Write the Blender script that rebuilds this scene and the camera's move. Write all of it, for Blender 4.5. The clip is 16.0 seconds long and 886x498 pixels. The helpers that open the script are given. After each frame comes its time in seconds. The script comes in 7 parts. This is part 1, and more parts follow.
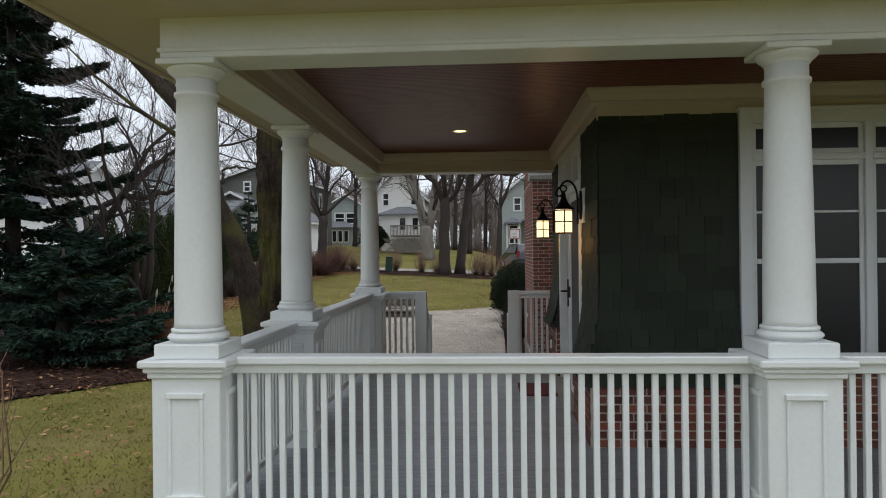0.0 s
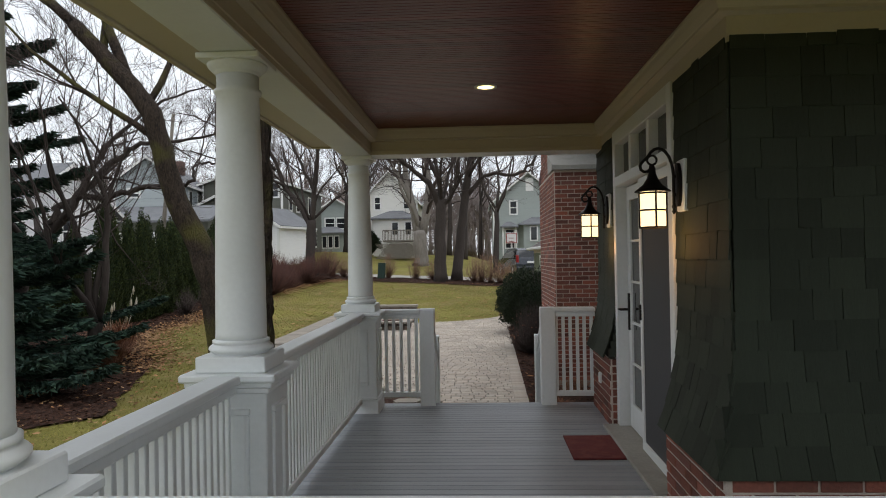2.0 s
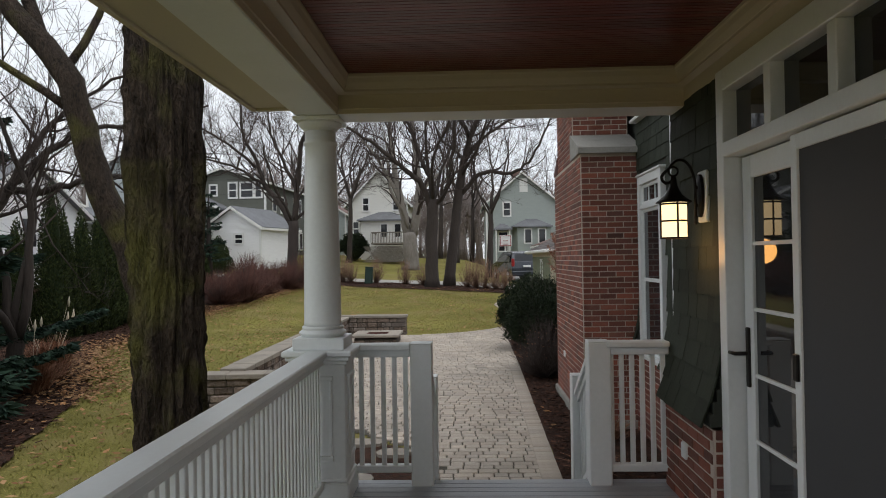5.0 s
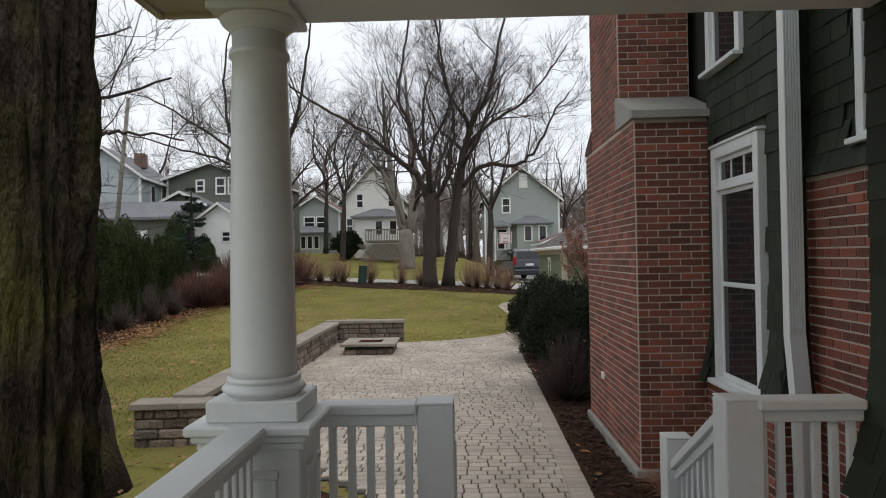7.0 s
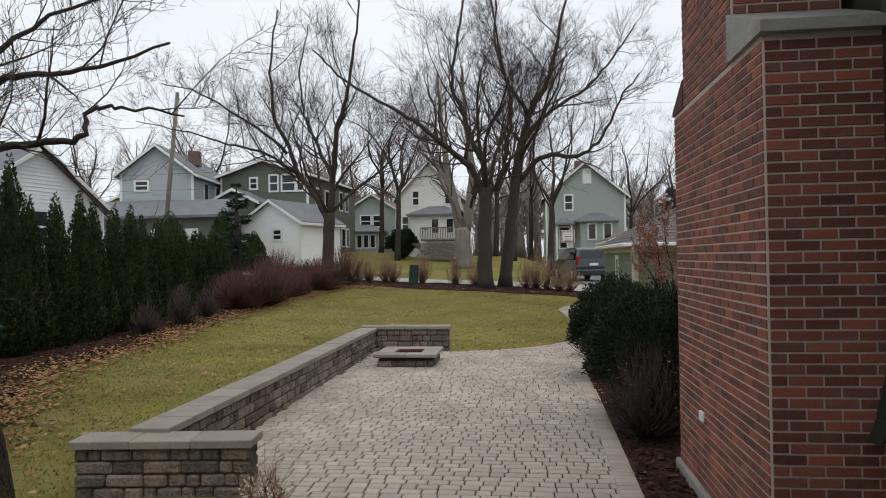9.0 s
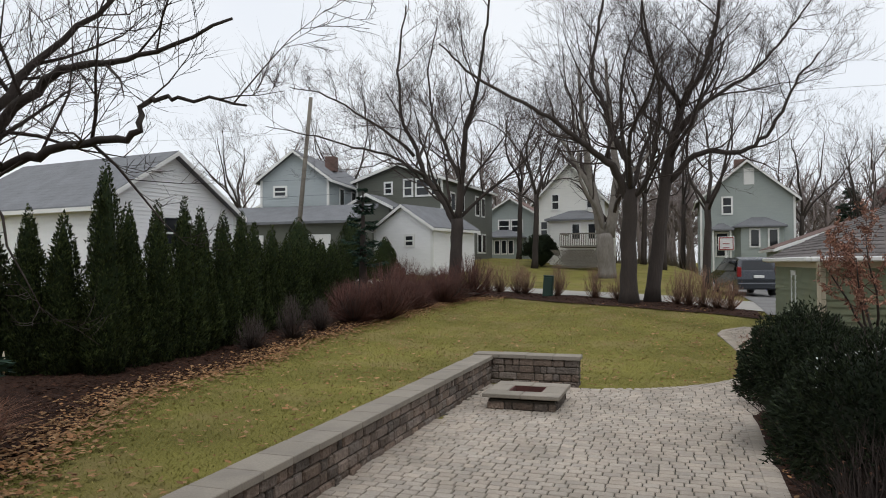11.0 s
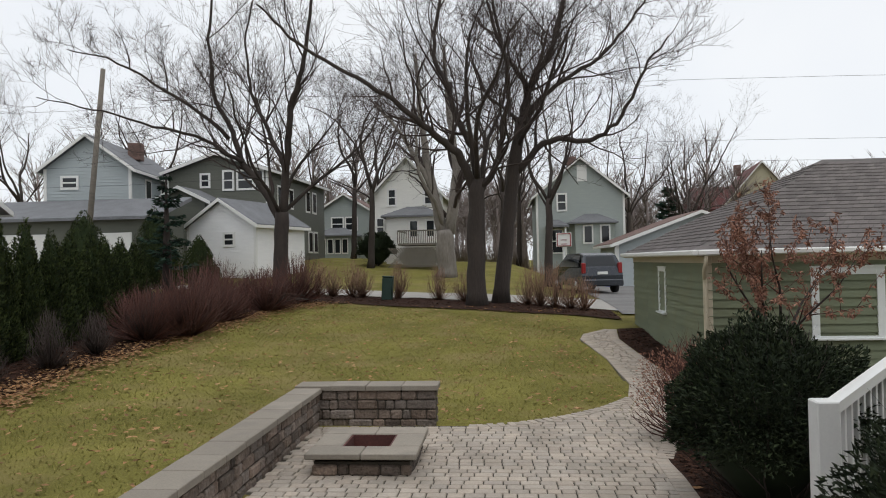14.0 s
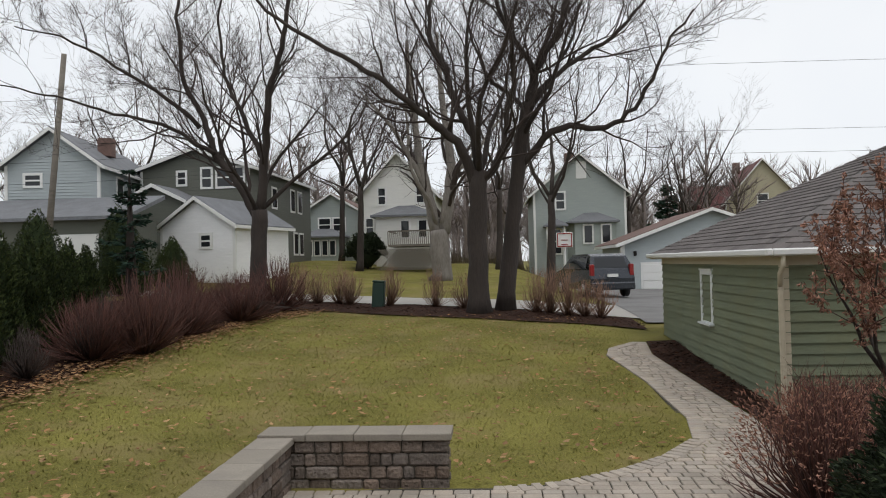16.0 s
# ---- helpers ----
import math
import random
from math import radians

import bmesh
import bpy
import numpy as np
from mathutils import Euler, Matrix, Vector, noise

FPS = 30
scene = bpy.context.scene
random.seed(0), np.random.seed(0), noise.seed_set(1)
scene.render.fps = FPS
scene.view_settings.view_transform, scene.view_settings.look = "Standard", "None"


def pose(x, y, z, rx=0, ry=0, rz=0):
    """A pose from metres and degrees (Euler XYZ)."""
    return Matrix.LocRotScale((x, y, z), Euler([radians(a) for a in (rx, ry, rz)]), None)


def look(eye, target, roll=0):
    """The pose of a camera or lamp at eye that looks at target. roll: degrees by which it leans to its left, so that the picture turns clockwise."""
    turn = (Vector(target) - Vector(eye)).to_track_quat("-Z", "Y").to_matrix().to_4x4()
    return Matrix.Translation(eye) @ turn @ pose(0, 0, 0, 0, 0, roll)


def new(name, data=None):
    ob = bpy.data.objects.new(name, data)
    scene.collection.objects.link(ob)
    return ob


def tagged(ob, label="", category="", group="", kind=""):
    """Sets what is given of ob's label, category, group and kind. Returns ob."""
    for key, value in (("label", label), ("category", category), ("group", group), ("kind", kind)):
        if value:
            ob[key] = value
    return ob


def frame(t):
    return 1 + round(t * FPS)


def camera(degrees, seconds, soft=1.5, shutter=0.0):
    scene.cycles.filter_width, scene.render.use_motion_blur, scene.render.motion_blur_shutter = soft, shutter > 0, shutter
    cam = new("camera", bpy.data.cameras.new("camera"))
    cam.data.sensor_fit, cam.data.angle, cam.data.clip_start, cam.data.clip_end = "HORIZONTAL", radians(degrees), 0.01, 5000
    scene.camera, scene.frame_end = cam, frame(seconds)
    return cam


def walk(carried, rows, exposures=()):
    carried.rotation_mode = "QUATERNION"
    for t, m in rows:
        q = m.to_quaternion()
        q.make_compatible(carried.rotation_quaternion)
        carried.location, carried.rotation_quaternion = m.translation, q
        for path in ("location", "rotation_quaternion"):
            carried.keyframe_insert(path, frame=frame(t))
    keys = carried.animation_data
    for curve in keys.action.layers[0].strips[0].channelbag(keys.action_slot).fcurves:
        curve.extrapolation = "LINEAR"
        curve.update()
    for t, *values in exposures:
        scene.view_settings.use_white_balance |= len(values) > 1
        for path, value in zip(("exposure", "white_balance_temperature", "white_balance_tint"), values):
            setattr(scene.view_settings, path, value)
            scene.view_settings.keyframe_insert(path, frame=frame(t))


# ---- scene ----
cam = camera(64.3, 16.0, soft=1.0)
PATH = [
    (0, (0.01, -0.176, 1.549), (-0.115, 1.821, 1.554), -0.6),
    (0.5, (-0.115, 0.377, 1.531), (-0.235, 2.373, 1.545), -0.6),
    (1, (-0.219, 0.919, 1.547), (-0.339, 2.915, 1.56), -0.9),
    (1.5, (-0.302, 1.489, 1.536), (-0.411, 3.486, 1.553), -0.9),
    (2, (-0.339, 1.992, 1.549), (-0.44, 3.99, 1.569), -1.0),
    (2.5, (-0.338, 2.398, 1.548), (-0.434, 4.396, 1.571), -0.9),
    (3, (-0.382, 2.761, 1.571), (-0.473, 4.759, 1.592), -1.0),
    (3.5, (-0.422, 3.082, 1.586), (-0.508, 5.08, 1.608), -1.0),
    (4, (-0.455, 3.458, 1.603), (-0.536, 5.456, 1.626), -1.0),
    (4.2, (-0.479, 3.615, 1.598), (-0.555, 5.613, 1.622), -1.0),
    (6.3, (-0.663, 5.705, 1.595), (-0.731, 7.704, 1.624), -0.8),
    (6.5, (-0.7, 5.93, 1.607), (-0.764, 7.929, 1.632), -0.8),
    (7, (-0.761, 6.399, 1.598), (-0.82, 8.398, 1.62), -1.0),
    (7.5, (-0.73, 6.873, 1.545), (-0.786, 8.872, 1.566), -1.0),
    (8, (-0.657, 7.378, 1.513), (-0.71, 9.377, 1.531), -1.2),
    (8.5, (-0.599, 7.967, 1.507), (-0.7, 9.965, 1.527), -1.2),
    (9, (-0.592, 8.599, 1.536), (-0.826, 10.586, 1.561), -0.9),
    (9.5, (-0.567, 9.247, 1.585), (-0.934, 11.213, 1.616), -0.5),
    (10, (-0.526, 9.826, 1.651), (-1.09, 11.745, 1.689), -0.4),
    (10.2, (-0.501, 10.078, 1.673), (-1.132, 11.975, 1.713), -0.3),
    (12.3, (-0.888, 12.574, 1.79), (-1.512, 14.473, 1.834), -0.4),
    (12.5, (-0.928, 12.779, 1.778), (-1.469, 14.704, 1.82), -0.6),
    (13, (-1.062, 13.27, 1.75), (-1.417, 15.238, 1.786), -0.9),
    (13.5, (-1.199, 13.805, 1.746), (-1.433, 15.791, 1.78), -1.1),
    (14, (-1.331, 14.368, 1.741), (-1.505, 16.36, 1.775), -1.2),
    (14.5, (-1.456, 14.951, 1.76), (-1.627, 16.944, 1.796), -1.3),
    (15, (-1.578, 15.554, 1.749), (-1.745, 17.547, 1.786), -1.3),
    (15.5, (-1.682, 16.261, 1.755), (-1.833, 18.254, 1.793), -1.5),
    (16, (-1.81, 16.884, 1.769), (-1.953, 18.879, 1.807), -1.5),
]
walk(cam, [(t, look(eye, target, roll)) for t, eye, target, roll in PATH],
     exposures=[(0.0, 0.18, 6250, 10), (1.0, 0.28, 6350, 10), (2.0, 0.4, 6450, 10), (4.2, 0.33, 6500, 10), (6.5, 0.28, 6550, 10), (8.0, 0.26, 6580, 10),
                (9.5, 0.18, 6500, 10), (12.5, 0.16, 6580, 10), (16.0, 0.15, 6640, 10)])

# ---- world and light ----
world = bpy.data.worlds.new("overcast_sky")
scene.world = world
world.use_nodes = True
wn, wl = world.node_tree.nodes, world.node_tree.links
wbg = wn["Background"]
sky = wn.new("ShaderNodeTexSky")
sky.sky_type, sky.sun_disc = "NISHITA", False
sky.sun_elevation, sky.sun_rotation = radians(68), radians(156)
wtc = wn.new("ShaderNodeTexCoord")
wnoise = wn.new("ShaderNodeTexNoise")
wnoise.inputs["Scale"].default_value, wnoise.inputs["Detail"].default_value = 2.2, 4
wl.new(wtc.outputs["Generated"], wnoise.inputs["Vector"])
wramp = wn.new("ShaderNodeValToRGB")
wramp.color_ramp.elements[0].position, wramp.color_ramp.elements[1].position = 0.3, 0.75
wramp.color_ramp.elements[0].color = (7.9, 8.3, 8.9, 1)
wramp.color_ramp.elements[1].color = (9.0, 9.25, 9.5, 1)
wl.new(wnoise.outputs["Fac"], wramp.inputs["Fac"])
wmix = wn.new("ShaderNodeMixRGB")
wmix.inputs["Fac"].default_value = 0.9
wl.new(sky.outputs["Color"], wmix.inputs["Color1"])
wl.new(wramp.outputs["Color"], wmix.inputs["Color2"])
wl.new(wmix.outputs["Color"], wbg.inputs["Color"])
wbg.inputs["Strength"].default_value = 0.1

sun_data = bpy.data.lights.new("sun", "SUN")
sun_data.energy, sun_data.angle, sun_data.color = 0.9, radians(40), (1.0, 0.985, 0.965)
sun = new("sun", sun_data)
sun.matrix_world = look((4, 1, 24), (0, 10, 0))


# ---- materials ----
def material(name, color, rough=0.6, metal=0.0, grain=40.0, patch=1.5, vary=0.12, bump=0.15, rnd=0.0, island=0.0, stripes=None,
             dirt=None, dirt_amount=0.5, dirt_scale=3.0, stretch=(1, 1, 1), spec=0.5, bump_dist=0.01, hue=None):
    """A surface with variation at two scales, a fine relief, optional dirt and per-piece difference."""
    m = bpy.data.materials.new(name)
    m.use_nodes = True
    n, l = m.node_tree.nodes, m.node_tree.links
    b = n["Principled BSDF"]
    b.inputs["Metallic"].default_value = metal
    b.inputs["Specular IOR Level"].default_value = spec
    tc = n.new("ShaderNodeTexCoord")
    mp = n.new("ShaderNodeMapping")
    mp.inputs["Scale"].default_value = stretch
    l.new(tc.outputs["Object"], mp.inputs["Vector"])
    big, fine = n.new("ShaderNodeTexNoise"), n.new("ShaderNodeTexNoise")
    for node, s, d in ((big, patch, 5), (fine, grain, 6)):
        node.inputs["Scale"].default_value, node.inputs["Detail"].default_value = s, d
        l.new(mp.outputs["Vector"], node.inputs["Vector"])
    add = n.new("ShaderNodeMath")
    add.operation = "ADD"
    l.new(big.outputs["Fac"], add.inputs[0])
    l.new(fine.outputs["Fac"], add.inputs[1])
    level = n.new("ShaderNodeMapRange")
    level.inputs["From Min"].default_value, level.inputs["From Max"].default_value = 0.6, 1.4
    level.inputs["To Min"].default_value, level.inputs["To Max"].default_value = 1 - vary, 1 + vary
    l.new(add.outputs[0], level.inputs["Value"])
    value = level.outputs["Result"]
    for amount, source in ((rnd, "object"), (island, "island")):
        if amount:
            src = n.new("ShaderNodeObjectInfo" if source == "object" else "ShaderNodeNewGeometry")
            mr = n.new("ShaderNodeMapRange")
            mr.inputs["To Min"].default_value, mr.inputs["To Max"].default_value = 1 - amount, 1 + amount
            l.new(src.outputs["Random" if source == "object" else "Random Per Island"], mr.inputs["Value"])
            mul = n.new("ShaderNodeMath")
            mul.operation = "MULTIPLY"
            l.new(value, mul.inputs[0])
            l.new(mr.outputs["Result"], mul.inputs[1])
            value = mul.outputs[0]
            if hue:
                hr = n.new("ShaderNodeValToRGB")
                hr.color_ramp.elements[0].color, hr.color_ramp.elements[1].color = (*color, 1), (*hue, 1)
                wnz = n.new("ShaderNodeTexWhiteNoise")
                wnz.noise_dimensions = "1D"
                l.new(src.outputs["Random" if source == "object" else "Random Per Island"], wnz.inputs["W"])
                l.new(wnz.outputs["Value"], hr.inputs["Fac"])
                hue_out = hr.outputs["Color"]
    tint = n.new("ShaderNodeMixRGB")
    tint.blend_type = "MULTIPLY"
    tint.inputs["Fac"].default_value = 1
    tint.inputs["Color1"].default_value = (*color, 1)
    if hue and (rnd or island):
        l.new(hue_out, tint.inputs["Color1"])
    l.new(value, tint.inputs["Color2"])
    out = tint.outputs["Color"]
    if dirt:
        dn = n.new("ShaderNodeTexNoise")
        dn.inputs["Scale"].default_value, dn.inputs["Detail"].default_value = dirt_scale, 7
        l.new(tc.outputs["Object"], dn.inputs["Vector"])
        dr = n.new("ShaderNodeMapRange")
        dr.inputs["From Min"].default_value, dr.inputs["From Max"].default_value = 0.48, 0.66
        dr.inputs["To Max"].default_value = dirt_amount
        l.new(dn.outputs["Fac"], dr.inputs["Value"])
        dm = n.new("ShaderNodeMixRGB")
        l.new(dr.outputs["Result"], dm.inputs["Fac"])
        l.new(out, dm.inputs["Color1"])
        dm.inputs["Color2"].default_value = (*dirt, 1)
        out = dm.outputs["Color"]
    l.new(out, b.inputs["Base Color"])
    rr = n.new("ShaderNodeMapRange")
    rr.inputs["To Min"].default_value, rr.inputs["To Max"].default_value = max(0.02, rough - 0.12), min(1, rough + 0.12)
    l.new(fine.outputs["Fac"], rr.inputs["Value"])
    l.new(rr.outputs["Result"], b.inputs["Roughness"])
    height = fine.outputs["Fac"]
    if stripes:  # (spacing, axis): overlapping courses
        sep = n.new("ShaderNodeSeparateXYZ")
        l.new(tc.outputs["Object"], sep.inputs[0])
        dv = n.new("ShaderNodeMath")
        dv.operation = "DIVIDE"
        l.new(sep.outputs[stripes[1]], dv.inputs[0])
        dv.inputs[1].default_value = stripes[0]
        fr = n.new("ShaderNodeMath")
        fr.operation = "FRACT"
        l.new(dv.outputs[0], fr.inputs[0])
        inv = n.new("ShaderNodeMath")
        inv.operation = "SUBTRACT"
        inv.inputs[0].default_value = 1.0
        l.new(fr.outputs[0], inv.inputs[1])
        sb = n.new("ShaderNodeBump")
        sb.inputs["Strength"].default_value, sb.inputs["Distance"].default_value = 1.0, stripes[2]
        l.new(inv.outputs[0], sb.inputs["Height"])
    if bump or stripes:
        bp = n.new("ShaderNodeBump")
        bp.inputs["Strength"].default_value, bp.inputs["Distance"].default_value = bump, bump_dist
        l.new(height, bp.inputs["Height"])
        if stripes:
            l.new(sb.outputs["Normal"], bp.inputs["Normal"])
        l.new(bp.outputs["Normal"], b.inputs["Normal"])
    return m


def glass(name, tint, rough=0.03):
    m = bpy.data.materials.new(name)
    m.use_nodes = True
    b = m.node_tree.nodes["Principled BSDF"]
    b.inputs["Base Color"].default_value = (*tint, 1)
    b.inputs["Roughness"].default_value = rough
    b.inputs["Specular IOR Level"].default_value = 0.45
    return m


def glow(name, color, strength):
    m = bpy.data.materials.new(name)
    m.use_nodes = True
    b = m.node_tree.nodes["Principled BSDF"]
    b.inputs["Base Color"].default_value = (0.8, 0.7, 0.5, 1)
    b.inputs["Emission Color"].default_value = (*color, 1)
    b.inputs["Emission Strength"].default_value = strength
    return m


WHITE = material("white_paint", (0.73, 0.755, 0.75), 0.42, vary=0.05, bump=0.05, dirt=(0.58, 0.57, 0.53), dirt_amount=0.2, dirt_scale=2.0)
CREAM = material("cream_paint", (0.5, 0.44, 0.33), 0.45, vary=0.05, bump=0.05, dirt=(0.48, 0.42, 0.32), dirt_amount=0.2)
BEAD = material("mahogany_beadboard", (0.12, 0.019, 0.016), 0.35, grain=25, vary=0.35, bump=0.1, island=0.25, stretch=(1, 14, 14))
FLOOR = material("grey_deck_paint", (0.27, 0.285, 0.305), 0.36, grain=30, vary=0.18, bump=0.1, rnd=0.12, stretch=(1, 8, 1))
SHINGLE = material("green_wood_shingle", (0.031, 0.038, 0.026), 0.8, grain=30, vary=0.22, bump=0.35, rnd=0.22, stretch=(6, 6, 0.8), bump_dist=0.006, spec=0.25)
SHINGLE_BACK = material("dark_shingle_paper", (0.03, 0.034, 0.026), 0.9)
BRICK = material("red_brick", (0.25, 0.075, 0.045), 0.85, grain=60, vary=0.28, bump=0.5, rnd=0.4, hue=(0.14, 0.055, 0.042), dirt=(0.3, 0.17, 0.11), dirt_amount=0.25, dirt_scale=9)
BRICK_J = material("red_brick_mass", (0.25, 0.075, 0.045), 0.85, grain=60, vary=0.28, bump=0.5, island=0.4, hue=(0.14, 0.055, 0.042), dirt=(0.3, 0.17, 0.11), dirt_amount=0.25, dirt_scale=9)
MORTAR = material("mortar", (0.5, 0.43, 0.37), 0.95, grain=90, vary=0.15, bump=0.4)
CONCRETE = material("limestone", (0.3, 0.29, 0.26), 0.85, grain=50, vary=0.2, bump=0.3, dirt=(0.16, 0.15, 0.13))
STONE = material("wall_stone", (0.16, 0.137, 0.12), 0.9, grain=30, patch=6, vary=0.5, bump=1.0, rnd=0.42, hue=(0.2, 0.15, 0.118), bump_dist=0.03, spec=0.25)
CAPSTONE = material("cap_stone", (0.27, 0.24, 0.2), 0.85, grain=45, vary=0.18, bump=0.5, rnd=0.1, dirt=(0.19, 0.17, 0.15), dirt_amount=0.5, spec=0.25)
PAVER = material("paver", (0.41, 0.35, 0.29), 0.85, grain=45, vary=0.2, bump=0.45, rnd=0.1, hue=(0.36, 0.32, 0.275), dirt=(0.2, 0.18, 0.145), dirt_amount=0.35, dirt_scale=1.6, spec=0.25)
PAVER_J = material("paver_mass", (0.41, 0.35, 0.29), 0.85, grain=45, vary=0.2, bump=0.45, island=0.1, hue=(0.36, 0.32, 0.275), dirt=(0.2, 0.18, 0.145), dirt_amount=0.35, dirt_scale=1.6, spec=0.25)
JOINT = material("joint_sand", (0.075, 0.068, 0.055), 0.95, grain=80, vary=0.3, bump=0.5, spec=0.12)
MULCH = material("bark_mulch", (0.04, 0.022, 0.016), 0.95, grain=28, vary=0.6, bump=1.0, bump_dist=0.04, dirt=(0.085, 0.036, 0.02), dirt_scale=14, spec=0.12)
LAWN = material("winter_lawn", (0.17, 0.155, 0.04), 0.95, grain=40, patch=0.5, vary=0.55, bump=0.8, bump_dist=0.03, dirt=(0.225, 0.18, 0.075), dirt_amount=0.65, dirt_scale=0.9, spec=0.12)
GRASS = material("grass_blades", (0.17, 0.172, 0.042), 0.8, vary=0.2, island=0.32, hue=(0.26, 0.215, 0.08), bump=0, spec=0.12)
BARK = material("grey_bark", (0.046, 0.033, 0.024), 0.95, grain=20, patch=5, vary=0.8, bump=1.0, bump_dist=0.08, stretch=(2.4, 2.4, 0.9), dirt=(0.1, 0.095, 0.022), dirt_amount=0.85, dirt_scale=1.7, spec=0.25)
BARK_FAR = material("far_bark", (0.042, 0.032, 0.027), 0.95, grain=10, patch=2, vary=0.35, bump=0.6, bump_dist=0.04, stretch=(2, 2, 0.5))
BARK_PALE = material("pale_bark", (0.19, 0.17, 0.15), 0.95, grain=10, patch=2, vary=0.35, bump=0.6, bump_dist=0.04, stretch=(2, 2, 0.5))
TWIG = material("twigs", (0.05, 0.036, 0.031), 0.9, vary=0.3, bump=0)
# much paler than the near twigs: distance haze is put into this colour
HAZETWIG = material("hazed_twigs", (0.2, 0.165, 0.155), 0.95, vary=0.3, bump=0)
REDTWIG = material("red_twigs", (0.1, 0.038, 0.027), 0.9, vary=0.4, island=0.35, bump=0, hue=(0.06, 0.026, 0.02))
TANTWIG = material("tan_twigs", (0.23, 0.135, 0.09), 0.9, vary=0.3, island=0.3, bump=0)
EVERGREEN = material("arborvitae_leaf", (0.011, 0.021, 0.008), 0.85, vary=0.35, island=0.5, bump=0, spec=0.2, hue=(0.055, 0.07, 0.02))
SPRUCE = material("spruce_needle", (0.016, 0.036, 0.028), 0.85, vary=0.35, island=0.5, bump=0, spec=0.2, hue=(0.034, 0.06, 0.038))
YEW = material("yew_leaf", (0.011, 0.019, 0.009), 0.8, vary=0.35, island=0.5, bump=0, spec=0.25, hue=(0.026, 0.036, 0.014))
DRYLEAF = material("dry_leaf", (0.24, 0.105, 0.07), 0.85, vary=0.3, island=0.4, bump=0, hue=(0.3, 0.16, 0.11))
LITTER = material("leaf_litter", (0.26, 0.13, 0.06), 0.9, vary=0.3, island=0.4, bump=0, hue=(0.3, 0.19, 0.1), spec=0.12)
DRYGRASS = material("dry_grass", (0.3, 0.16, 0.09), 0.9, vary=0.3, island=0.35, bump=0, hue=(0.2, 0.08, 0.045))
IRON = material("black_iron", (0.012, 0.01, 0.009), 0.45, metal=0.6, vary=0.2, bump=0.1)
SCREENED = glass("screened_glass", (0.014, 0.014, 0.015), 0.3)
DARKGLASS = glass("window_glass", (0.02, 0.022, 0.025))
SCREEN = material("insect_screen", (0.05, 0.05, 0.053), 0.7, grain=200, vary=0.1, bump=0.05)
LAMPGLASS = glow("lantern_glass", (1.0, 0.72, 0.38), 1.4)
POTGLASS = glow("downlight_glass", (1.0, 0.74, 0.3), 2.6)
RED = material("red_mat", (0.12, 0.013, 0.012), 0.95, grain=120, vary=0.3, bump=0.6, dirt=(0.2, 0.05, 0.03), dirt_amount=0.5, dirt_scale=12)
ASPHALT = material("asphalt", (0.17, 0.165, 0.16), 0.9, grain=60, vary=0.2, bump=0.3, dirt=(0.1, 0.095, 0.09), dirt_scale=0.6)
PALEROAD = material("concrete_lane", (0.36, 0.34, 0.31), 0.9, grain=60, vary=0.15, bump=0.2)
ROOFING = material("grey_shingle_roof", (0.115, 0.105, 0.1), 0.9, grain=8, vary=0.3, bump=0.4, rnd=0.15, stretch=(1, 1, 3))
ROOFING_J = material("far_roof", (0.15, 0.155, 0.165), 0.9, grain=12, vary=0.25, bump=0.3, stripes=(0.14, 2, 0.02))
ROOF_RED = material("red_roof", (0.1, 0.032, 0.03), 0.9, grain=12, vary=0.25, bump=0.3, stripes=(0.14, 2, 0.02))
ROOF_BROWN = material("brown_roof", (0.14, 0.085, 0.07), 0.9, grain=12, vary=0.25, bump=0.3, stripes=(0.14, 2, 0.02))
SAGE = material("sage_siding", (0.16, 0.183, 0.116), 0.75, grain=20, vary=0.18, bump=0.25, rnd=0.1, stretch=(0.6, 0.6, 4), dirt=(0.17, 0.17, 0.09), dirt_amount=0.4, dirt_scale=2)
SIDE_WHITE = material("white_clapboard", (0.8, 0.8, 0.8), 0.6, vary=0.06, bump=0.05, stretch=(1, 1, 6), grain=12)
SIDE_CREAM = material("cream_clapboard", (0.72, 0.71, 0.67), 0.6, vary=0.08, bump=0.05, stretch=(1, 1, 6), grain=12)
SIDE_GREY = material("blue_grey_clapboard", (0.37, 0.41, 0.42), 0.6, vary=0.08, bump=0.05, stretch=(1, 1, 6), grain=12)
SIDE_SAGE = material("grey_green_clapboard", (0.31, 0.345, 0.325), 0.6, vary=0.08, bump=0.05, stretch=(1, 1, 6), grain=12)
SIDE_DARK = material("dark_olive_clapboard", (0.115, 0.12, 0.098), 0.65, vary=0.1, bump=0.05, stretch=(1, 1, 6), grain=12)
SIDE_TAN = material("tan_clapboard", (0.4, 0.36, 0.25), 0.6, vary=0.08, bump=0.05, stretch=(1, 1, 6), grain=12)
WEATHERED = material("weathered_wood", (0.17, 0.15, 0.125), 0.85, grain=14, vary=0.3, bump=0.3, stretch=(1, 1, 5))
TRIM = material("white_trim", (0.72, 0.72, 0.7), 0.5, vary=0.05, bump=0.03)
BINGREEN = material("dark_green_plastic", (0.012, 0.035, 0.025), 0.5, vary=0.15)
BLUEBIN = material("blue_plastic", (0.01, 0.03, 0.25), 0.45)
CARPAINT = material("dark_grey_car_paint", (0.045, 0.05, 0.06), 0.25, metal=0.4, vary=0.05, bump=0)
RUBBER = material("rubber", (0.015, 0.015, 0.015), 0.8)
CHROME = material("alloy", (0.5, 0.5, 0.5), 0.3, metal=0.9)
REDLAMP = material("red_lamp", (0.25, 0.01, 0.01), 0.3)
